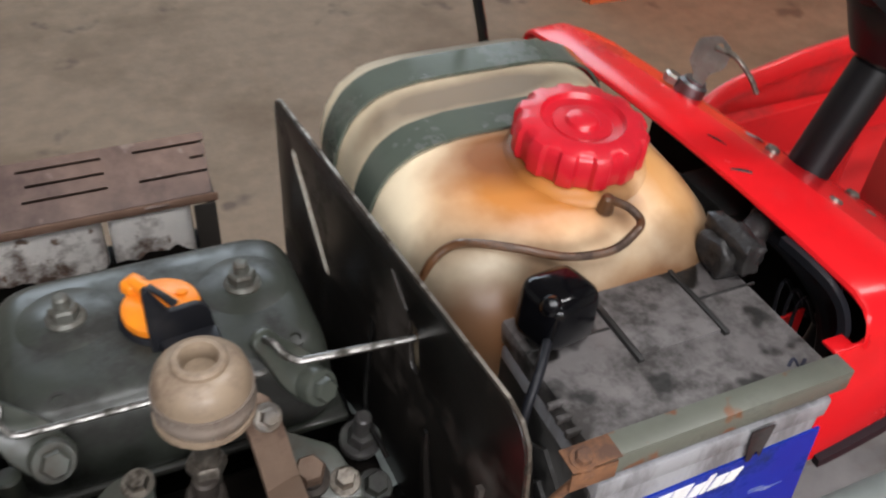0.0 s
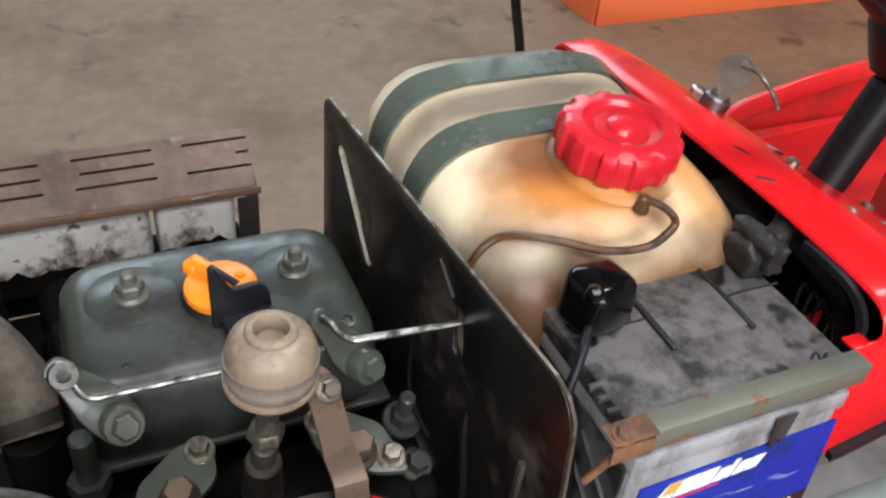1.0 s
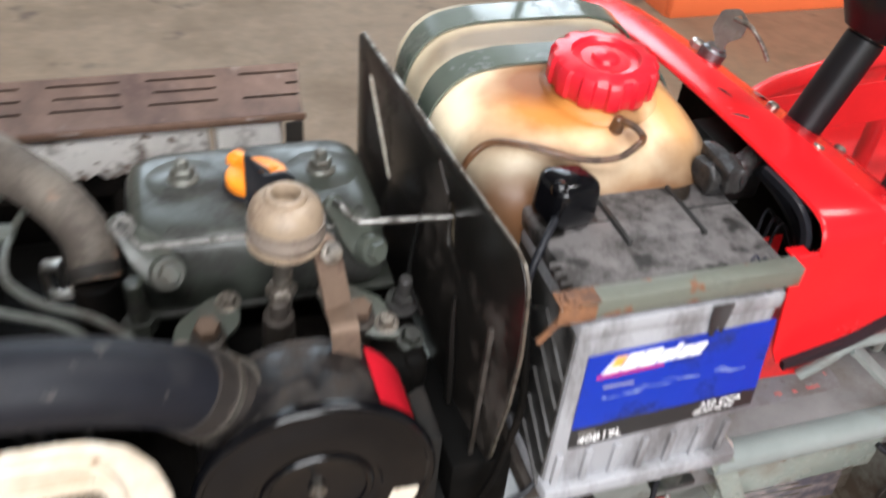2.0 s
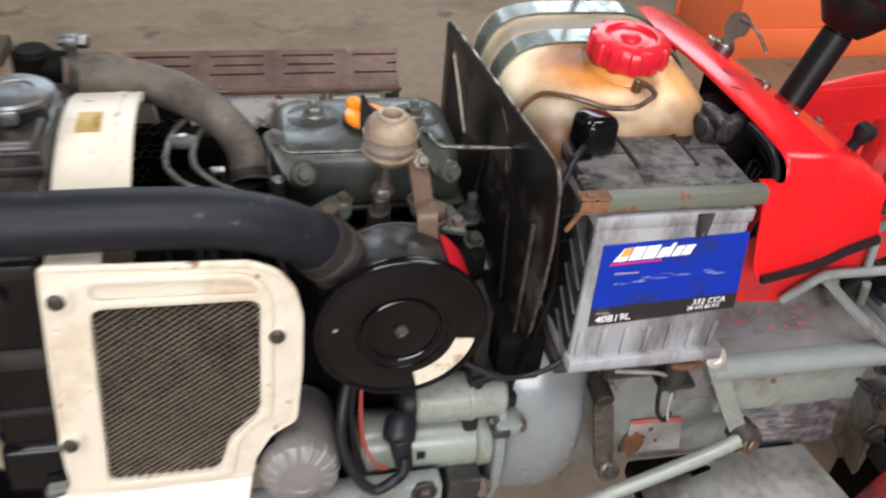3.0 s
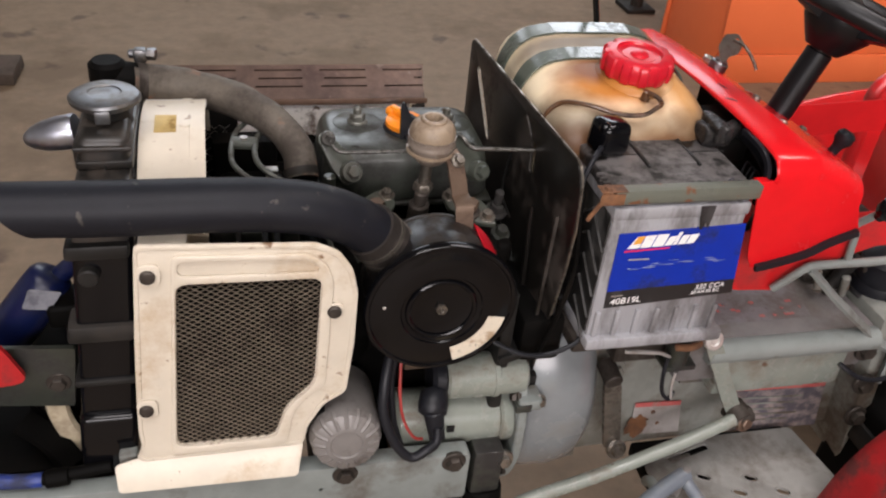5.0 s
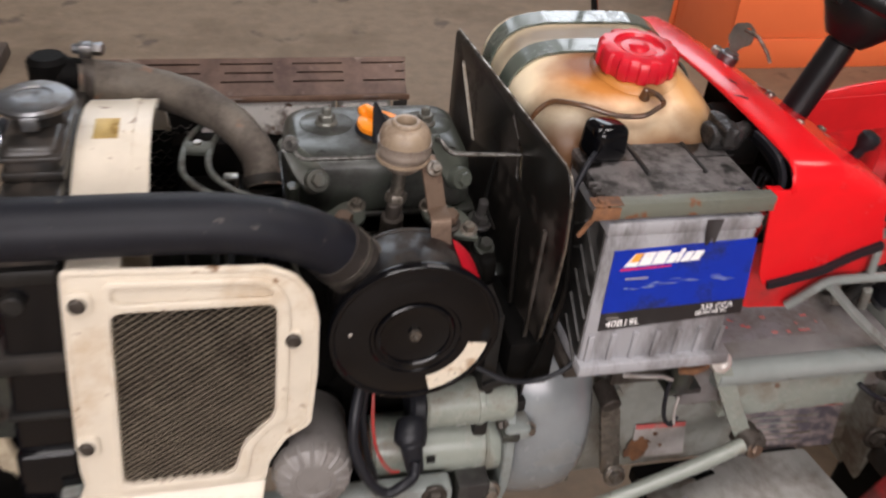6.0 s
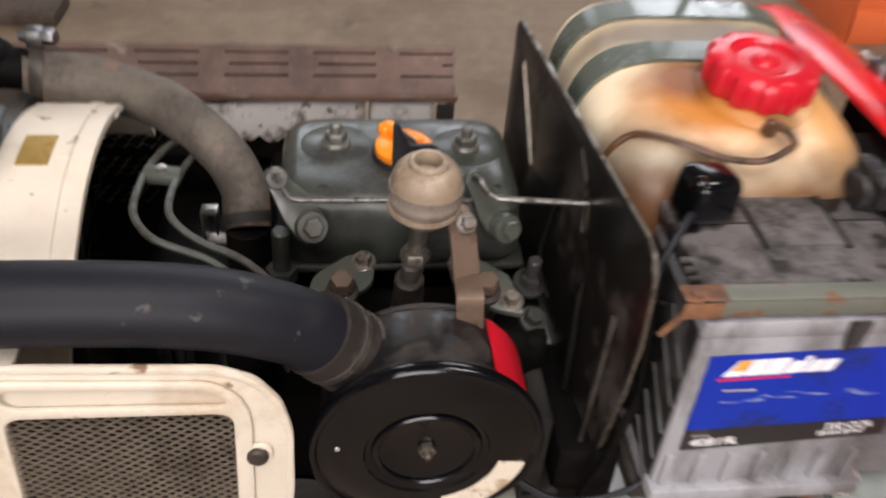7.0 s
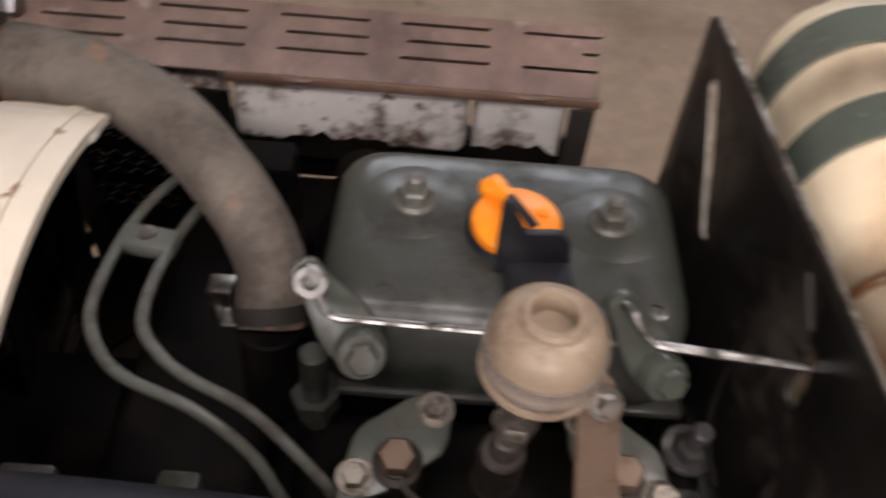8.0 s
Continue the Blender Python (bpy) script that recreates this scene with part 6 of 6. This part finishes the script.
    part("harness", tube([(0.20, 0.30, 0.80), (0.205, 0.22, 0.83), (0.215, 0.14, 0.845), (0.225, 0.08, 0.82), (0.23, 0.06, 0.76)], 0.008, 10), black_rubber, t)
    part("regulator", box(0.185, 0.235, 0.15, 0.21, 0.80, 0.855, 0.006), black_metal, t)
    for i, y in enumerate((0.07, 0.078, 0.088)):
        part("loose_wire", tube([(0.192, y, 0.79), (0.198, y + 0.01, 0.815 + 0.004 * i), (0.21, y + 0.015, 0.825), (0.224, y + 0.01, 0.80)], 0.0014, 6, 5), black_rubber, t)


dashboard()


def lower_cowl():
    t = thing("lower_cowl", (0.35, AX, 0.62), "red lower side cover under the dashboard", "cover")
    out = rounded([(0.196, 0.755), (0.36, 0.775), (0.62, 0.79), (0.62, 0.735), (0.40, 0.722), (0.31, 0.690), (0.277, 0.660), (0.2085, 0.665), (0.200, 0.70)], 0.008, 3)
    part("side_sheet", sheet(out, at_y(0.060), 0.002), red_faded, t)
    part("side_sheet", sheet(out, at_y(0.350), 0.002), red_faded, t)
    part("rear_sheet", box(0.616, 0.62, 0.06, 0.35, 0.60, 0.78, 0.001), red_faded, t)


lower_cowl()


def steering():
    t = thing("steering_wheel", (0.31, AX, 0.84), "black steering wheel on a black column", "steering wheel")
    d = Vector((0.34, 0, 0.94)).normalized()
    base = Vector((0.276, 0.176, 0.846))
    part("column", rod(base, base + d * 0.100, 0.0172, None, 32), wheel_black, t)
    part("column_cap", rod(base + d * 0.096, base + d * 0.104, 0.012), dirty_iron, t)
    hub = base + d * 0.102
    part("hub", lathe(hub, d, [(0, 0), (0.022, 0), (0.030, 0.010), (0.044, 0.030), (0.044, 0.042), (0.036, 0.048), (0, 0.050)], 32), wheel_black, t)
    u = Vector((0, 1, 0))
    v = d.cross(u)
    R = 0.185
    c = hub + d * 0.060
    ring = [c + (u * math.cos(2 * math.pi * i / 48) + v * math.sin(2 * math.pi * i / 48)) * R for i in range(49)]
    part("rim", sweep(ring, ring_section(0.0115, 14), 1), wheel_black, t)
    for a in (80, 200, 320):
        e = u * math.cos(radians(a)) + v * math.sin(radians(a))
        p0, p1 = hub + d * 0.036 + e * 0.025, c + e * (R - 0.004)
        part("spoke", sweep([p0, (p0 * 2 + p1) / 3 + d * 0.006, (p0 + p1 * 2) / 3 + d * 0.008, p1], [(-0.016, -0.006), (0, -0.008), (0.016, -0.006), (0.016, 0.006), (0, 0.008), (-0.016, 0.006)], 4, d, lambda s: 1.25 - 0.5 * s), wheel_black, t)


steering()


def rear_body():
    """Fenders and seat platform behind the dashboard."""
    t = thing("far_fender", (0.9, 0.62, 0.3), "glossy red rear fender on the far side", "fender")
    prof = [(0.44, 0.36), (0.47, 0.46), (0.52, 0.575), (0.59, 0.645), (0.68, 0.672), (0.77, 0.688), (0.92, 0.697), (1.08, 0.665), (1.22, 0.60)]
    bm = bmesh.new()
    ys = [(0.606, -0.16), (0.602, -0.045), (0.598, -0.036), (0.590, -0.031), (0.588, -0.026), (0.592, -0.002), (0.594, 0.0), (0.599, 0.0), (0.603, -0.004), (0.605, -0.03)]
    line = spline([(x, 0, z) for x, z in prof], 5)
    rows = [[bm.verts.new((p.x, y, p.z + dz)) for p in line] for y, dz in ys]
    for a, b in zip(rows, rows[1:]):
        for i in range(len(line) - 1):
            bm.faces.new((a[i], a[i + 1], b[i + 1], b[i]))
    bmesh.ops.recalc_face_normals(bm, faces=bm.faces)
    bmesh.ops.solidify(bm, geom=bm.faces[:], thickness=0.002)
    part("shell", bm, red_faded, t, "", 50)
    inner = [(p.x, p.z - 0.05) for p in line] + [(1.22, 0.32)]
    part("inner_wall", sheet(inner, at_y(0.610), 0.002), red_faded, t)
    tyre = thing("rear_wheel", (0.98, 0.56, 0.0), "large black rubber rear tyre under the fender", "wheel")
    for y in (0.615, -0.19):
        part("tyre", lathe((0.98, y, 0.30), (0, 1, 0), [(0, 0.03), (0.16, 0.03), (0.17, 0.0), (0.26, 0.0), (0.295, 0.03), (0.30, 0.075), (0.295, 0.12), (0.26, 0.15), (0.17, 0.15), (0.16, 0.12), (0, 0.12)], 40), black_rubber, tyre)
    n = thing("near_fender", (0.55, -0.12, 0.3), "dark red rounded rear fender on the near side", "fender")
    prof = [(0.375, 0.30), (0.382, 0.40), (0.405, 0.47), (0.45, 0.53), (0.54, 0.60), (0.70, 0.66), (0.9, 0.68), (1.2, 0.60)]
    line = spline([(x, 0, z) for x, z in prof], 5)
    bm = bmesh.new()
    ys = [(-0.262, -0.05), (-0.255, -0.015), (-0.235, 0.0), (-0.09, 0.0), (-0.07, -0.004), (-0.055, -0.018), (-0.05, -0.05), (-0.05, -0.10)]
    rows = [[bm.verts.new((p.x, y, p.z + dz)) for p in line] for y, dz in ys]
    for a, b in zip(rows, rows[1:]):
        for i in range(len(line) - 1):
            bm.faces.new((a[i], a[i + 1], b[i + 1], b[i]))
    bmesh.ops.recalc_face_normals(bm, faces=bm.faces)
    bmesh.ops.solidify(bm, geom=bm.faces[:], thickness=0.002)
    part("shell", bm, red_dull, n, "", 60)
    part("stay", box(0.50, 0.54, -0.05, 0.10, 0.36, 0.40, 0.004), black_metal, n)
    p = thing("seat_platform", (0.85, AX, 0.58), "dark red platform between the fenders", "platform")
    part("grab_handle", tube([(0.622, 0.40, 0.595), (0.622, 0.40, 0.70), (0.619, 0.40, 0.758), (0.625, 0.40, 0.786), (0.645, 0.40, 0.800), (0.72, 0.40, 0.804), (0.90, 0.40, 0.802), (0.94, 0.40, 0.775), (0.95, 0.40, 0.595)], 0.012, 14, 5), red_faded, p, "bent red tube handle")
    part("deck", box(0.60, 1.2, 0.06, 0.60, 0.585, 0.60, 0.004), red_faded, p)


rear_body()


def levers():
    t = thing("gear_lever", (0.36, 0.05, 0.60), "gear lever with a black ball knob", "lever")
    part("knob", lathe((0.357, 0.030, 0.787), (-0.15, -0.55, 0.8), [(0, 0), (0.0065, 0.0), (0.0065, 0.012), (0.0125, 0.015), (0.0140, 0.020), (0.0135, 0.028), (0.0105, 0.031), (0, 0.0315)], 28), black_enamel, t)
    part("shaft", tube([(0.357, 0.032, 0.79), (0.352, 0.048, 0.768), (0.348, 0.066, 0.742), (0.348, 0.085, 0.709)], 0.0050, 12), rail_paint, t)
    h = thing("lever_boot", (0.505, 0.125, 0.58), "black rubber lever boot with a chrome ring on the gearbox", "boot")
    part("boot", lathe((0.505, 0.125, 0.600), (-0.15, -0.1, 1), [(0, 0), (0.040, 0), (0.041, 0.012), (0.037, 0.020), (0.039, 0.032), (0.035, 0.042), (0.036, 0.056), (0.028, 0.066), (0.014, 0.074), (0, 0.075)], 32), black_rubber, h)
    part("ring", lathe((0.505, 0.125, 0.596), (-0.15, -0.1, 1), [(0.038, 0), (0.043, 0.001), (0.044, 0.004), (0.042, 0.007), (0.038, 0.008)], 32), chrome, h, "chrome ring")
    part("base", rod((0.507, 0.127, 0.565), (0.506, 0.126, 0.600), 0.034), dirty_iron, h)
    g = thing("control_frame", (0.38, 0.09, 0.58), "grey-green bent steel tube frame beside the gearbox", "frame")
    part("rail", tube([(0.262, 0.050, 0.669), (0.2776, 0.045, 0.689), (0.297, 0.045, 0.7035), (0.316, 0.045, 0.7068), (0.386, 0.045, 0.7065), (0.50, 0.045, 0.708), (0.62, 0.045, 0.708)], 0.0058, 12), rail_paint, g)
    part("post", rod((0.356, 0.047, 0.704), (0.354, 0.050, 0.752), 0.0048), rail_paint, g)
    part("brace", ribbon([(0.300, 0.043, 0.704), (0.309, 0.042, 0.697), (0.354, 0.040, 0.655), (0.410, 0.040, 0.608), (0.461, 0.040, 0.566), (0.488, 0.040, 0.545), (0.494, 0.040, 0.49)], 0.015, 0.005, 4, (0.6, -0.5, 0.7)), rail_paint, g, "dark grey flat steel brace")


levers()


def pedal_linkage():
    t = thing("clutch_linkage", (0.20, 0.03, 0.40), "pale green painted clutch arm with a long push rod", "linkage")
    part("arm", sweep([(0.180, 0.036, 0.620), (0.207, 0.034, 0.566), (0.235, 0.034, 0.512), (0.260, 0.036, 0.468)], [(-0.011, -0.004), (0.011, -0.004), (0.011, 0.004), (-0.011, 0.004)], 1, (0, -1, 0)), light_green, t)
    part("pivot_boss", rod((0.188, 0.085, 0.604), (0.188, 0.04, 0.604), 0.013), black_metal, t)
    part("pivot_bolt", lathe((0.187, 0.031, 0.606), (0.05, -1, 0.35), [(0, -0.003), (0.0135, -0.003), (0.0138, 0.002), (0.0128, 0.004), (0.0075, 0.0046), (0.006, 0.0028), (0.0025, 0.0025), (0, 0.0036)], 28), polished, t, "bright polished pivot bolt head")
    part("clevis", join(rod((0.264, 0.046, 0.464), (0.272, 0.018, 0.458), 0.018), rod((0.262, 0.024, 0.461), (0.284, 0.024, 0.467), 0.012)), dirty_iron, t)
    part("clevis_pin", hex_bolt((0.273, 0.016, 0.458), (0.3, -1, 0.2), 0.010, 0.006), brown_bracket, t)
    line = [(0.258, 0.022, 0.461), (0.18, 0.014, 0.434), (0.06, 0.004, 0.398), (-0.03, -0.004, 0.380), (-0.07, -0.010, 0.372), (-0.12, -0.016, 0.370), (-0.30, -0.03, 0.372), (-0.70, -0.06, 0.372)]
    part("push_rod", tube(line, 0.0095, 14, 8), light_green, t)
    part("rod_ferrule", tube([(0.258, 0.022, 0.461), (0.232, 0.019, 0.452)], 0.0075, 12, 2), green_oily, t)
    s = thing("shift_bar", (0.085, 0.06, 0.39), "flat dirty steel bar rising beside the clutch housing", "bar")
    m = frame_of((0.070, 0.060, 0.395), (1, 0, 0), (-0.19, 0.02, 1))
    part("bar", sheet(rounded([(-0.013, 0), (0.013, 0), (0.013, 0.122), (0.007, 0.132), (-0.007, 0.132), (-0.013, 0.122)], 0.005, 3), Matrix.Translation((0.03, 0, 0)) @ m, 0.008, (), 0.0015), worn_steel, s)
    part("bar_bend", rod((0.076, 0.052, 0.523), (0.074, 0.085, 0.531), 0.013), dirty_iron, s)
    bolt_part(s, (0.103, 0.045, 0.398), (0, -1, 0.4), 0.010, 0.008, bright_steel)
    b = thing("filler_bracket", (0.165, 0.05, 0.55), "rusty fittings and loose wires under the battery tray", "bracket")
    part("lug", join(box(0.130, 0.175, 0.03, 0.07, 0.556, 0.564, 0.002), rod((0.150, 0.045, 0.56), (0.150, 0.045, 0.600), 0.016)), green_oily, b)
    part("coil", tube([(0.135, 0.03, 0.60), (0.15, 0.02, 0.607), (0.168, 0.03, 0.604), (0.160, 0.042, 0.598), (0.14, 0.035, 0.592)], 0.005, 8), rust, b)
    part("wire", tube([(0.128, 0.03, 0.59), (0.124, 0.022, 0.56), (0.130, 0.022, 0.53), (0.142, 0.022, 0.515), (0.15, 0.026, 0.525)], 0.0028, 8), black_rubber, b)
    part("wire", tube([(0.142, 0.024, 0.56), (0.140, 0.020, 0.54), (0.146, 0.022, 0.515)], 0.002, 8), decal_white, b)
    part("wire", tube([(0.065, 0.03, 0.60), (0.09, 0.018, 0.607), (0.11, 0.022, 0.60), (0.13, 0.03, 0.585)], 0.0028, 8), decal_white, b)
    part("stay", box(0.07, 0.19, 0.06, 0.12, 0.552, 0.60, 0.003), dirty_iron, b)
    part("stay", box(0.06, 0.19, 0.075, 0.09, 0.57, 0.63, 0.003), dirty_iron, b)
    solo("side_wire", tube([(0.415, 0.044, 0.528), (0.43, 0.035, 0.518), (0.455, 0.03, 0.506), (0.49, 0.03, 0.503), (0.53, 0.04, 0.51)], 0.0035, 8), black_rubber, "black wire plugged into the gearbox side", "wire")


pedal_linkage()


def footplate():
    t = thing("footplate", (0.28, -0.06, 0.35), "worn grey steel footplate with pressed holes", "footplate")
    outline = rounded([(0.155, 0.045), (0.275, 0.082), (0.418, 0.082), (0.440, -0.06), (0.432, -0.30), (0.13, -0.30), (0.148, -0.02)], 0.008, 3)
    holes = []
    for x, y in ((0.302, -0.004), (0.338, -0.034), (0.233, 0.008), (0.273, -0.026), (0.31, -0.07), (0.24, -0.075), (0.36, -0.10), (0.28, -0.13), (0.21, -0.12)):
        holes.append(slot((x - 0.004, y + 0.002), (x + 0.004, y - 0.002), 0.010))
    holes.append(slot((0.200, 0.046), (0.262, 0.062), 0.010))
    part("plate", sheet(outline, Matrix.Translation((0, 0, 0.357)), 0.003, holes, 0.0006), foot_steel, t)
    for h in holes[:-1]:
        c = (sum(p[0] for p in h) / len(h), sum(p[1] for p in h) / len(h))
        part("hole_rim", sheet([(c[0] + (p[0] - c[0]) * 1.35, c[1] + (p[1] - c[1]) * 1.35) for p in h], Matrix.Translation((0, 0, 0.3598)), 0.0016, [[(c[0] + (p[0] - c[0]) * 1.01, c[1] + (p[1] - c[1]) * 1.01) for p in h]], 0.0004), foot_steel, t)
    part("slot_guide", box(0.198, 0.235, 0.044, 0.058, 0.352, 0.356, 0.001), bright_steel, t)
    part("support", box(0.16, 0.42, 0.02, 0.10, 0.32, 0.345, 0.004), void_black, t)
    p = thing("step_bar", (0.15, -0.03, 0.37), "blue-grey steel tube pedal bar", "pedal")
    part("bar", tube([(0.03, -0.115, 0.395), (0.10, -0.055, 0.398), (0.165, -0.022, 0.402), (0.182, -0.016, 0.402)], 0.0115, 14, 5), step_grey, p)
    part("leg", tube([(0.176, -0.018, 0.400), (0.190, -0.045, 0.385), (0.205, -0.085, 0.365)], 0.009, 12, 4), step_grey, p)
    part("post", rod((0.176, -0.014, 0.36), (0.180, -0.016, 0.415), 0.006), filter_grey, p)
    part("hanger", tube([(0.15, 0.02, 0.352), (0.142, 0.0, 0.375), (0.135, -0.03, 0.392)], 0.008, 10, 4), rail_paint, p)


footplate()


# ---- low on the near side of the engine ----
def oil_filter():
    t = thing("oil_filter", (-0.287, 0.02, 0.47), "grey spin-on oil filter with a fluted end", "oil filter")
    p0, ax = Vector((-0.290, 0.078, 0.530)), Vector((-0.03, -1.0, 0.16)).normalized()

    def flutes(i, r, h):
        return 1 + (0.05 * (1 if (i // 2) % 2 else 0) if h > 0.094 and 0.02 < r < 0.04 else 0)
    part("can", lathe(p0, ax, [(0, 0), (0.040, 0), (0.042, 0.005), (0.042, 0.086), (0.0405, 0.094), (0.0365, 0.103), (0.026, 0.108), (0.019, 0.109), (0.0175, 0.107), (0.009, 0.1075), (0, 0.108)], 64, flutes), filter_grey, t)
    for i in range(16):
        a = 2 * math.pi * i / 16
        u = ax.orthogonal().normalized()
        v = ax.cross(u)
        e = u * math.cos(a) + v * math.sin(a)
        part("flute", sweep([p0 + ax * 0.093 + e * 0.0408, p0 + ax * 0.103 + e * 0.0365, p0 + ax * 0.1088 + e * 0.024], [(-0.0028, 0), (0, 0.0016), (0.0028, 0)], 3, ax), filter_grey, t)
    part("seat", rod(p0 - ax * 0.02, p0 + ax * 0.002, 0.038), void_black, t)
    solo("drain_tap", join(rod((-0.333, 0.0, 0.468), (-0.318, -0.008, 0.452), 0.006), rod((-0.345, 0.0, 0.475), (-0.33, 0.0, 0.468), 0.004)), material("teal_metal", (0.03, 0.09, 0.09), 0.5, 0.3, (0.05, 0.045, 0.04), 0.4, 40), "small teal drain tap beside the oil filter", "tap")


oil_filter()


def starter():
    t = thing("starter_motor", (-0.14, 0.05, 0.44), "grey-green starter motor with its solenoid and wiring", "starter")
    part("solenoid", join(rod((-0.163, 0.050, 0.566), (-0.100, 0.050, 0.564), 0.0285, None, 32, 0.003), rod((-0.101, 0.050, 0.564), (-0.058, 0.050, 0.562), 0.0270, None, 32, 0.004)), light_green, t)
    part("terminal_cap", rod((-0.182, 0.050, 0.567), (-0.161, 0.050, 0.566), 0.0275, None, 28, 0.005), black_rubber, t)
    part("solenoid_ridge", lathe((-0.104, 0.050, 0.564), (1, 0, 0), [(0.0275, 0), (0.0298, 0.001), (0.0298, 0.007), (0.0275, 0.008)], 32), light_green, t)
    part("motor", rod((-0.222, 0.06, 0.490), (-0.085, 0.06, 0.488), 0.0385, None, 36, 0.004), light_green, t)
    part("end_frame", rod((-0.087, 0.06, 0.488), (-0.064, 0.06, 0.487), 0.0405, 0.039, 36, 0.003), light_green, t)
    part("end_cap", rod((-0.228, 0.06, 0.484), (-0.221, 0.06, 0.484), 0.036), rust, t)
    part("stamp", box(-0.160, -0.150, 0.0195, 0.0225, 0.497, 0.506, 0.0004), black_metal, t)
    part("lug", box(-0.076, -0.055, 0.01, 0.03, 0.528, 0.540, 0.002), green_paint, t)
    boot = part("wire_boot", roughen(join(lathe((-0.182, 0.02, 0.556), (-0.2, -0.7, -0.3), [(0, -0.01), (0.017, -0.01), (0.019, 0.004), (0.017, 0.014), (0.010, 0.02), (0, 0.021)], 24), rod((-0.184, 0.008, 0.552), (-0.178, -0.002, 0.512), 0.0125, 0.0095)), 0.002, 60), black_rubber, t, "black rubber cable boot")
    part("battery_lead", tube([(-0.180, -0.006, 0.535), (-0.183, -0.014, 0.520), (-0.195, -0.022, 0.517), (-0.215, -0.024, 0.509), (-0.234, -0.020, 0.530), (-0.2485, -0.010, 0.570), (-0.247, 0.004, 0.606), (-0.236, 0.03, 0.64)], 0.006, 12, 8), black_rubber, t)
    part("second_lead", tube([(-0.230, 0.03, 0.64), (-0.236, 0.02, 0.59), (-0.232, 0.012, 0.54), (-0.222, 0.006, 0.50)], 0.004, 10, 8), black_rubber, t)
    part("red_wire", tube([(-0.224, 0.03, 0.62), (-0.226, 0.012, 0.58), (-0.221, 0.004, 0.545), (-0.208, 0.0, 0.518), (-0.196, 0.002, 0.510)], 0.0019, 10, 8), wire_red, t, "red insulated wire")
    part("shield", box(-0.215, -0.165, 0.05, 0.09, 0.58, 0.60, 0.004), brown_bracket, t)


starter()


def front_items():
    """What shows ahead of the radiator."""
    t = thing("headlamp_shell", (-0.62, 0.19, 0.82), "chrome bullet-shaped lamp shell ahead of the radiator", "lamp")
    part("shell", lathe((-0.564, 0.185, 0.847), (-1, 0.1, -0.24), [(0, 0), (0.018, 0), (0.019, 0.004), (0.0185, 0.020), (0.0165, 0.035), (0.012, 0.048), (0.006, 0.056), (0, 0.058)], 32), lamp_chrome, t)
    part("stem", box(-0.572, -0.560, 0.18, 0.20, 0.80, 0.845, 0.003), dirty_iron, t)
    b = thing("blue_canister", (-0.65, 0.14, 0.57), "dark blue metal canister with a grey patch ahead of the radiator", "canister")
    ax = Vector((-0.62, -0.12, -0.78)).normalized()
    top = Vector((-0.606, 0.145, 0.688))
    part("can", lathe(top, ax, [(0, 0), (0.016, 0), (0.023, 0.004), (0.026, 0.010), (0.027, 0.030), (0.027, 0.11), (0.024, 0.118), (0, 0.118)], 32), blue_paint, b)
    part("neck", rod((-0.604, 0.150, 0.680), (-0.574, 0.140, 0.712), 0.011), blue_paint, b)
    m = frame_of((-0.618, 0.112, 0.676), (0.95, -0.1, 0.0), (0.1, 0.66, 0.75))
    part("patch", sheet(rounded([(-0.019, -0.010), (0.011, -0.011), (0.022, 0.009), (-0.014, 0.012)], 0.003), m, 0.001), material("pale_patch", (0.13, 0.13, 0.15), 0.5, 0, (0.07, 0.07, 0.085), 0.4, 30), b, "pale grey patch")
    part("bracket", roughen(box(-0.612, -0.575, 0.10, 0.15, 0.640, 0.672, 0.006, 3), 0.003, 60), void_black, b)
    p = thing("lower_pulley", (-0.60, 0.10, 0.40), "cream enamelled ring behind a dark support", "pulley")
    ring = [(-0.545 + 0.072 * math.cos(radians(a)), 0.080, 0.546 + 0.098 * math.sin(radians(a))) for a in range(150, 262, 8)]
    part("ring", sweep(ring, [(-0.010, -0.006), (0.010, -0.006), (0.013, 0.0), (0.010, 0.006), (-0.010, 0.006), (-0.013, 0.0)], 3, (0, -1, 0)), old_cream, p)
    part("dark_body", roughen(box(-0.665, -0.560, 0.12, 0.30, 0.40, 0.56, 0.018, 4), 0.007, 30), void_black, p)
    part("link", tube([(-0.70, 0.15, 0.55), (-0.655, 0.13, 0.53), (-0.625, 0.11, 0.50), (-0.603, 0.10, 0.48), (-0.575, 0.10, 0.47)], 0.013, 12), void_black, p)
    part("lever", ribbon([(-0.66, 0.085, 0.52), (-0.630, 0.070, 0.500), (-0.605, 0.05, 0.475)], 0.030, 0.010, 4), void_black, p)
    solo("blue_hose", tube([(-1.0, 0.03, 0.520), (-0.72, 0.008, 0.514), (-0.66, 0.004, 0.5085), (-0.628, 0.003, 0.508)], 0.0085, 12), blue_rubber, "short blue rubber hose with a printed band", "hose")
    solo("hose_end", join(rod((-0.632, 0.003, 0.508), (-0.555, 0.010, 0.512), 0.0072), rod((-0.625, 0.003, 0.508), (-0.600, 0.004, 0.509), 0.0105)), void_black, "black hose end fitting above the frame rail", "fitting")
    solo("support_rod", tube([(0.112, 0.384, 0.80), (0.108, 0.392, 0.88), (0.098, 0.398, 0.935), (0.085, 0.40, 1.02)], 0.0045, 10), black_enamel, "thin black rod standing behind the fuel tank", "rod")


front_items()
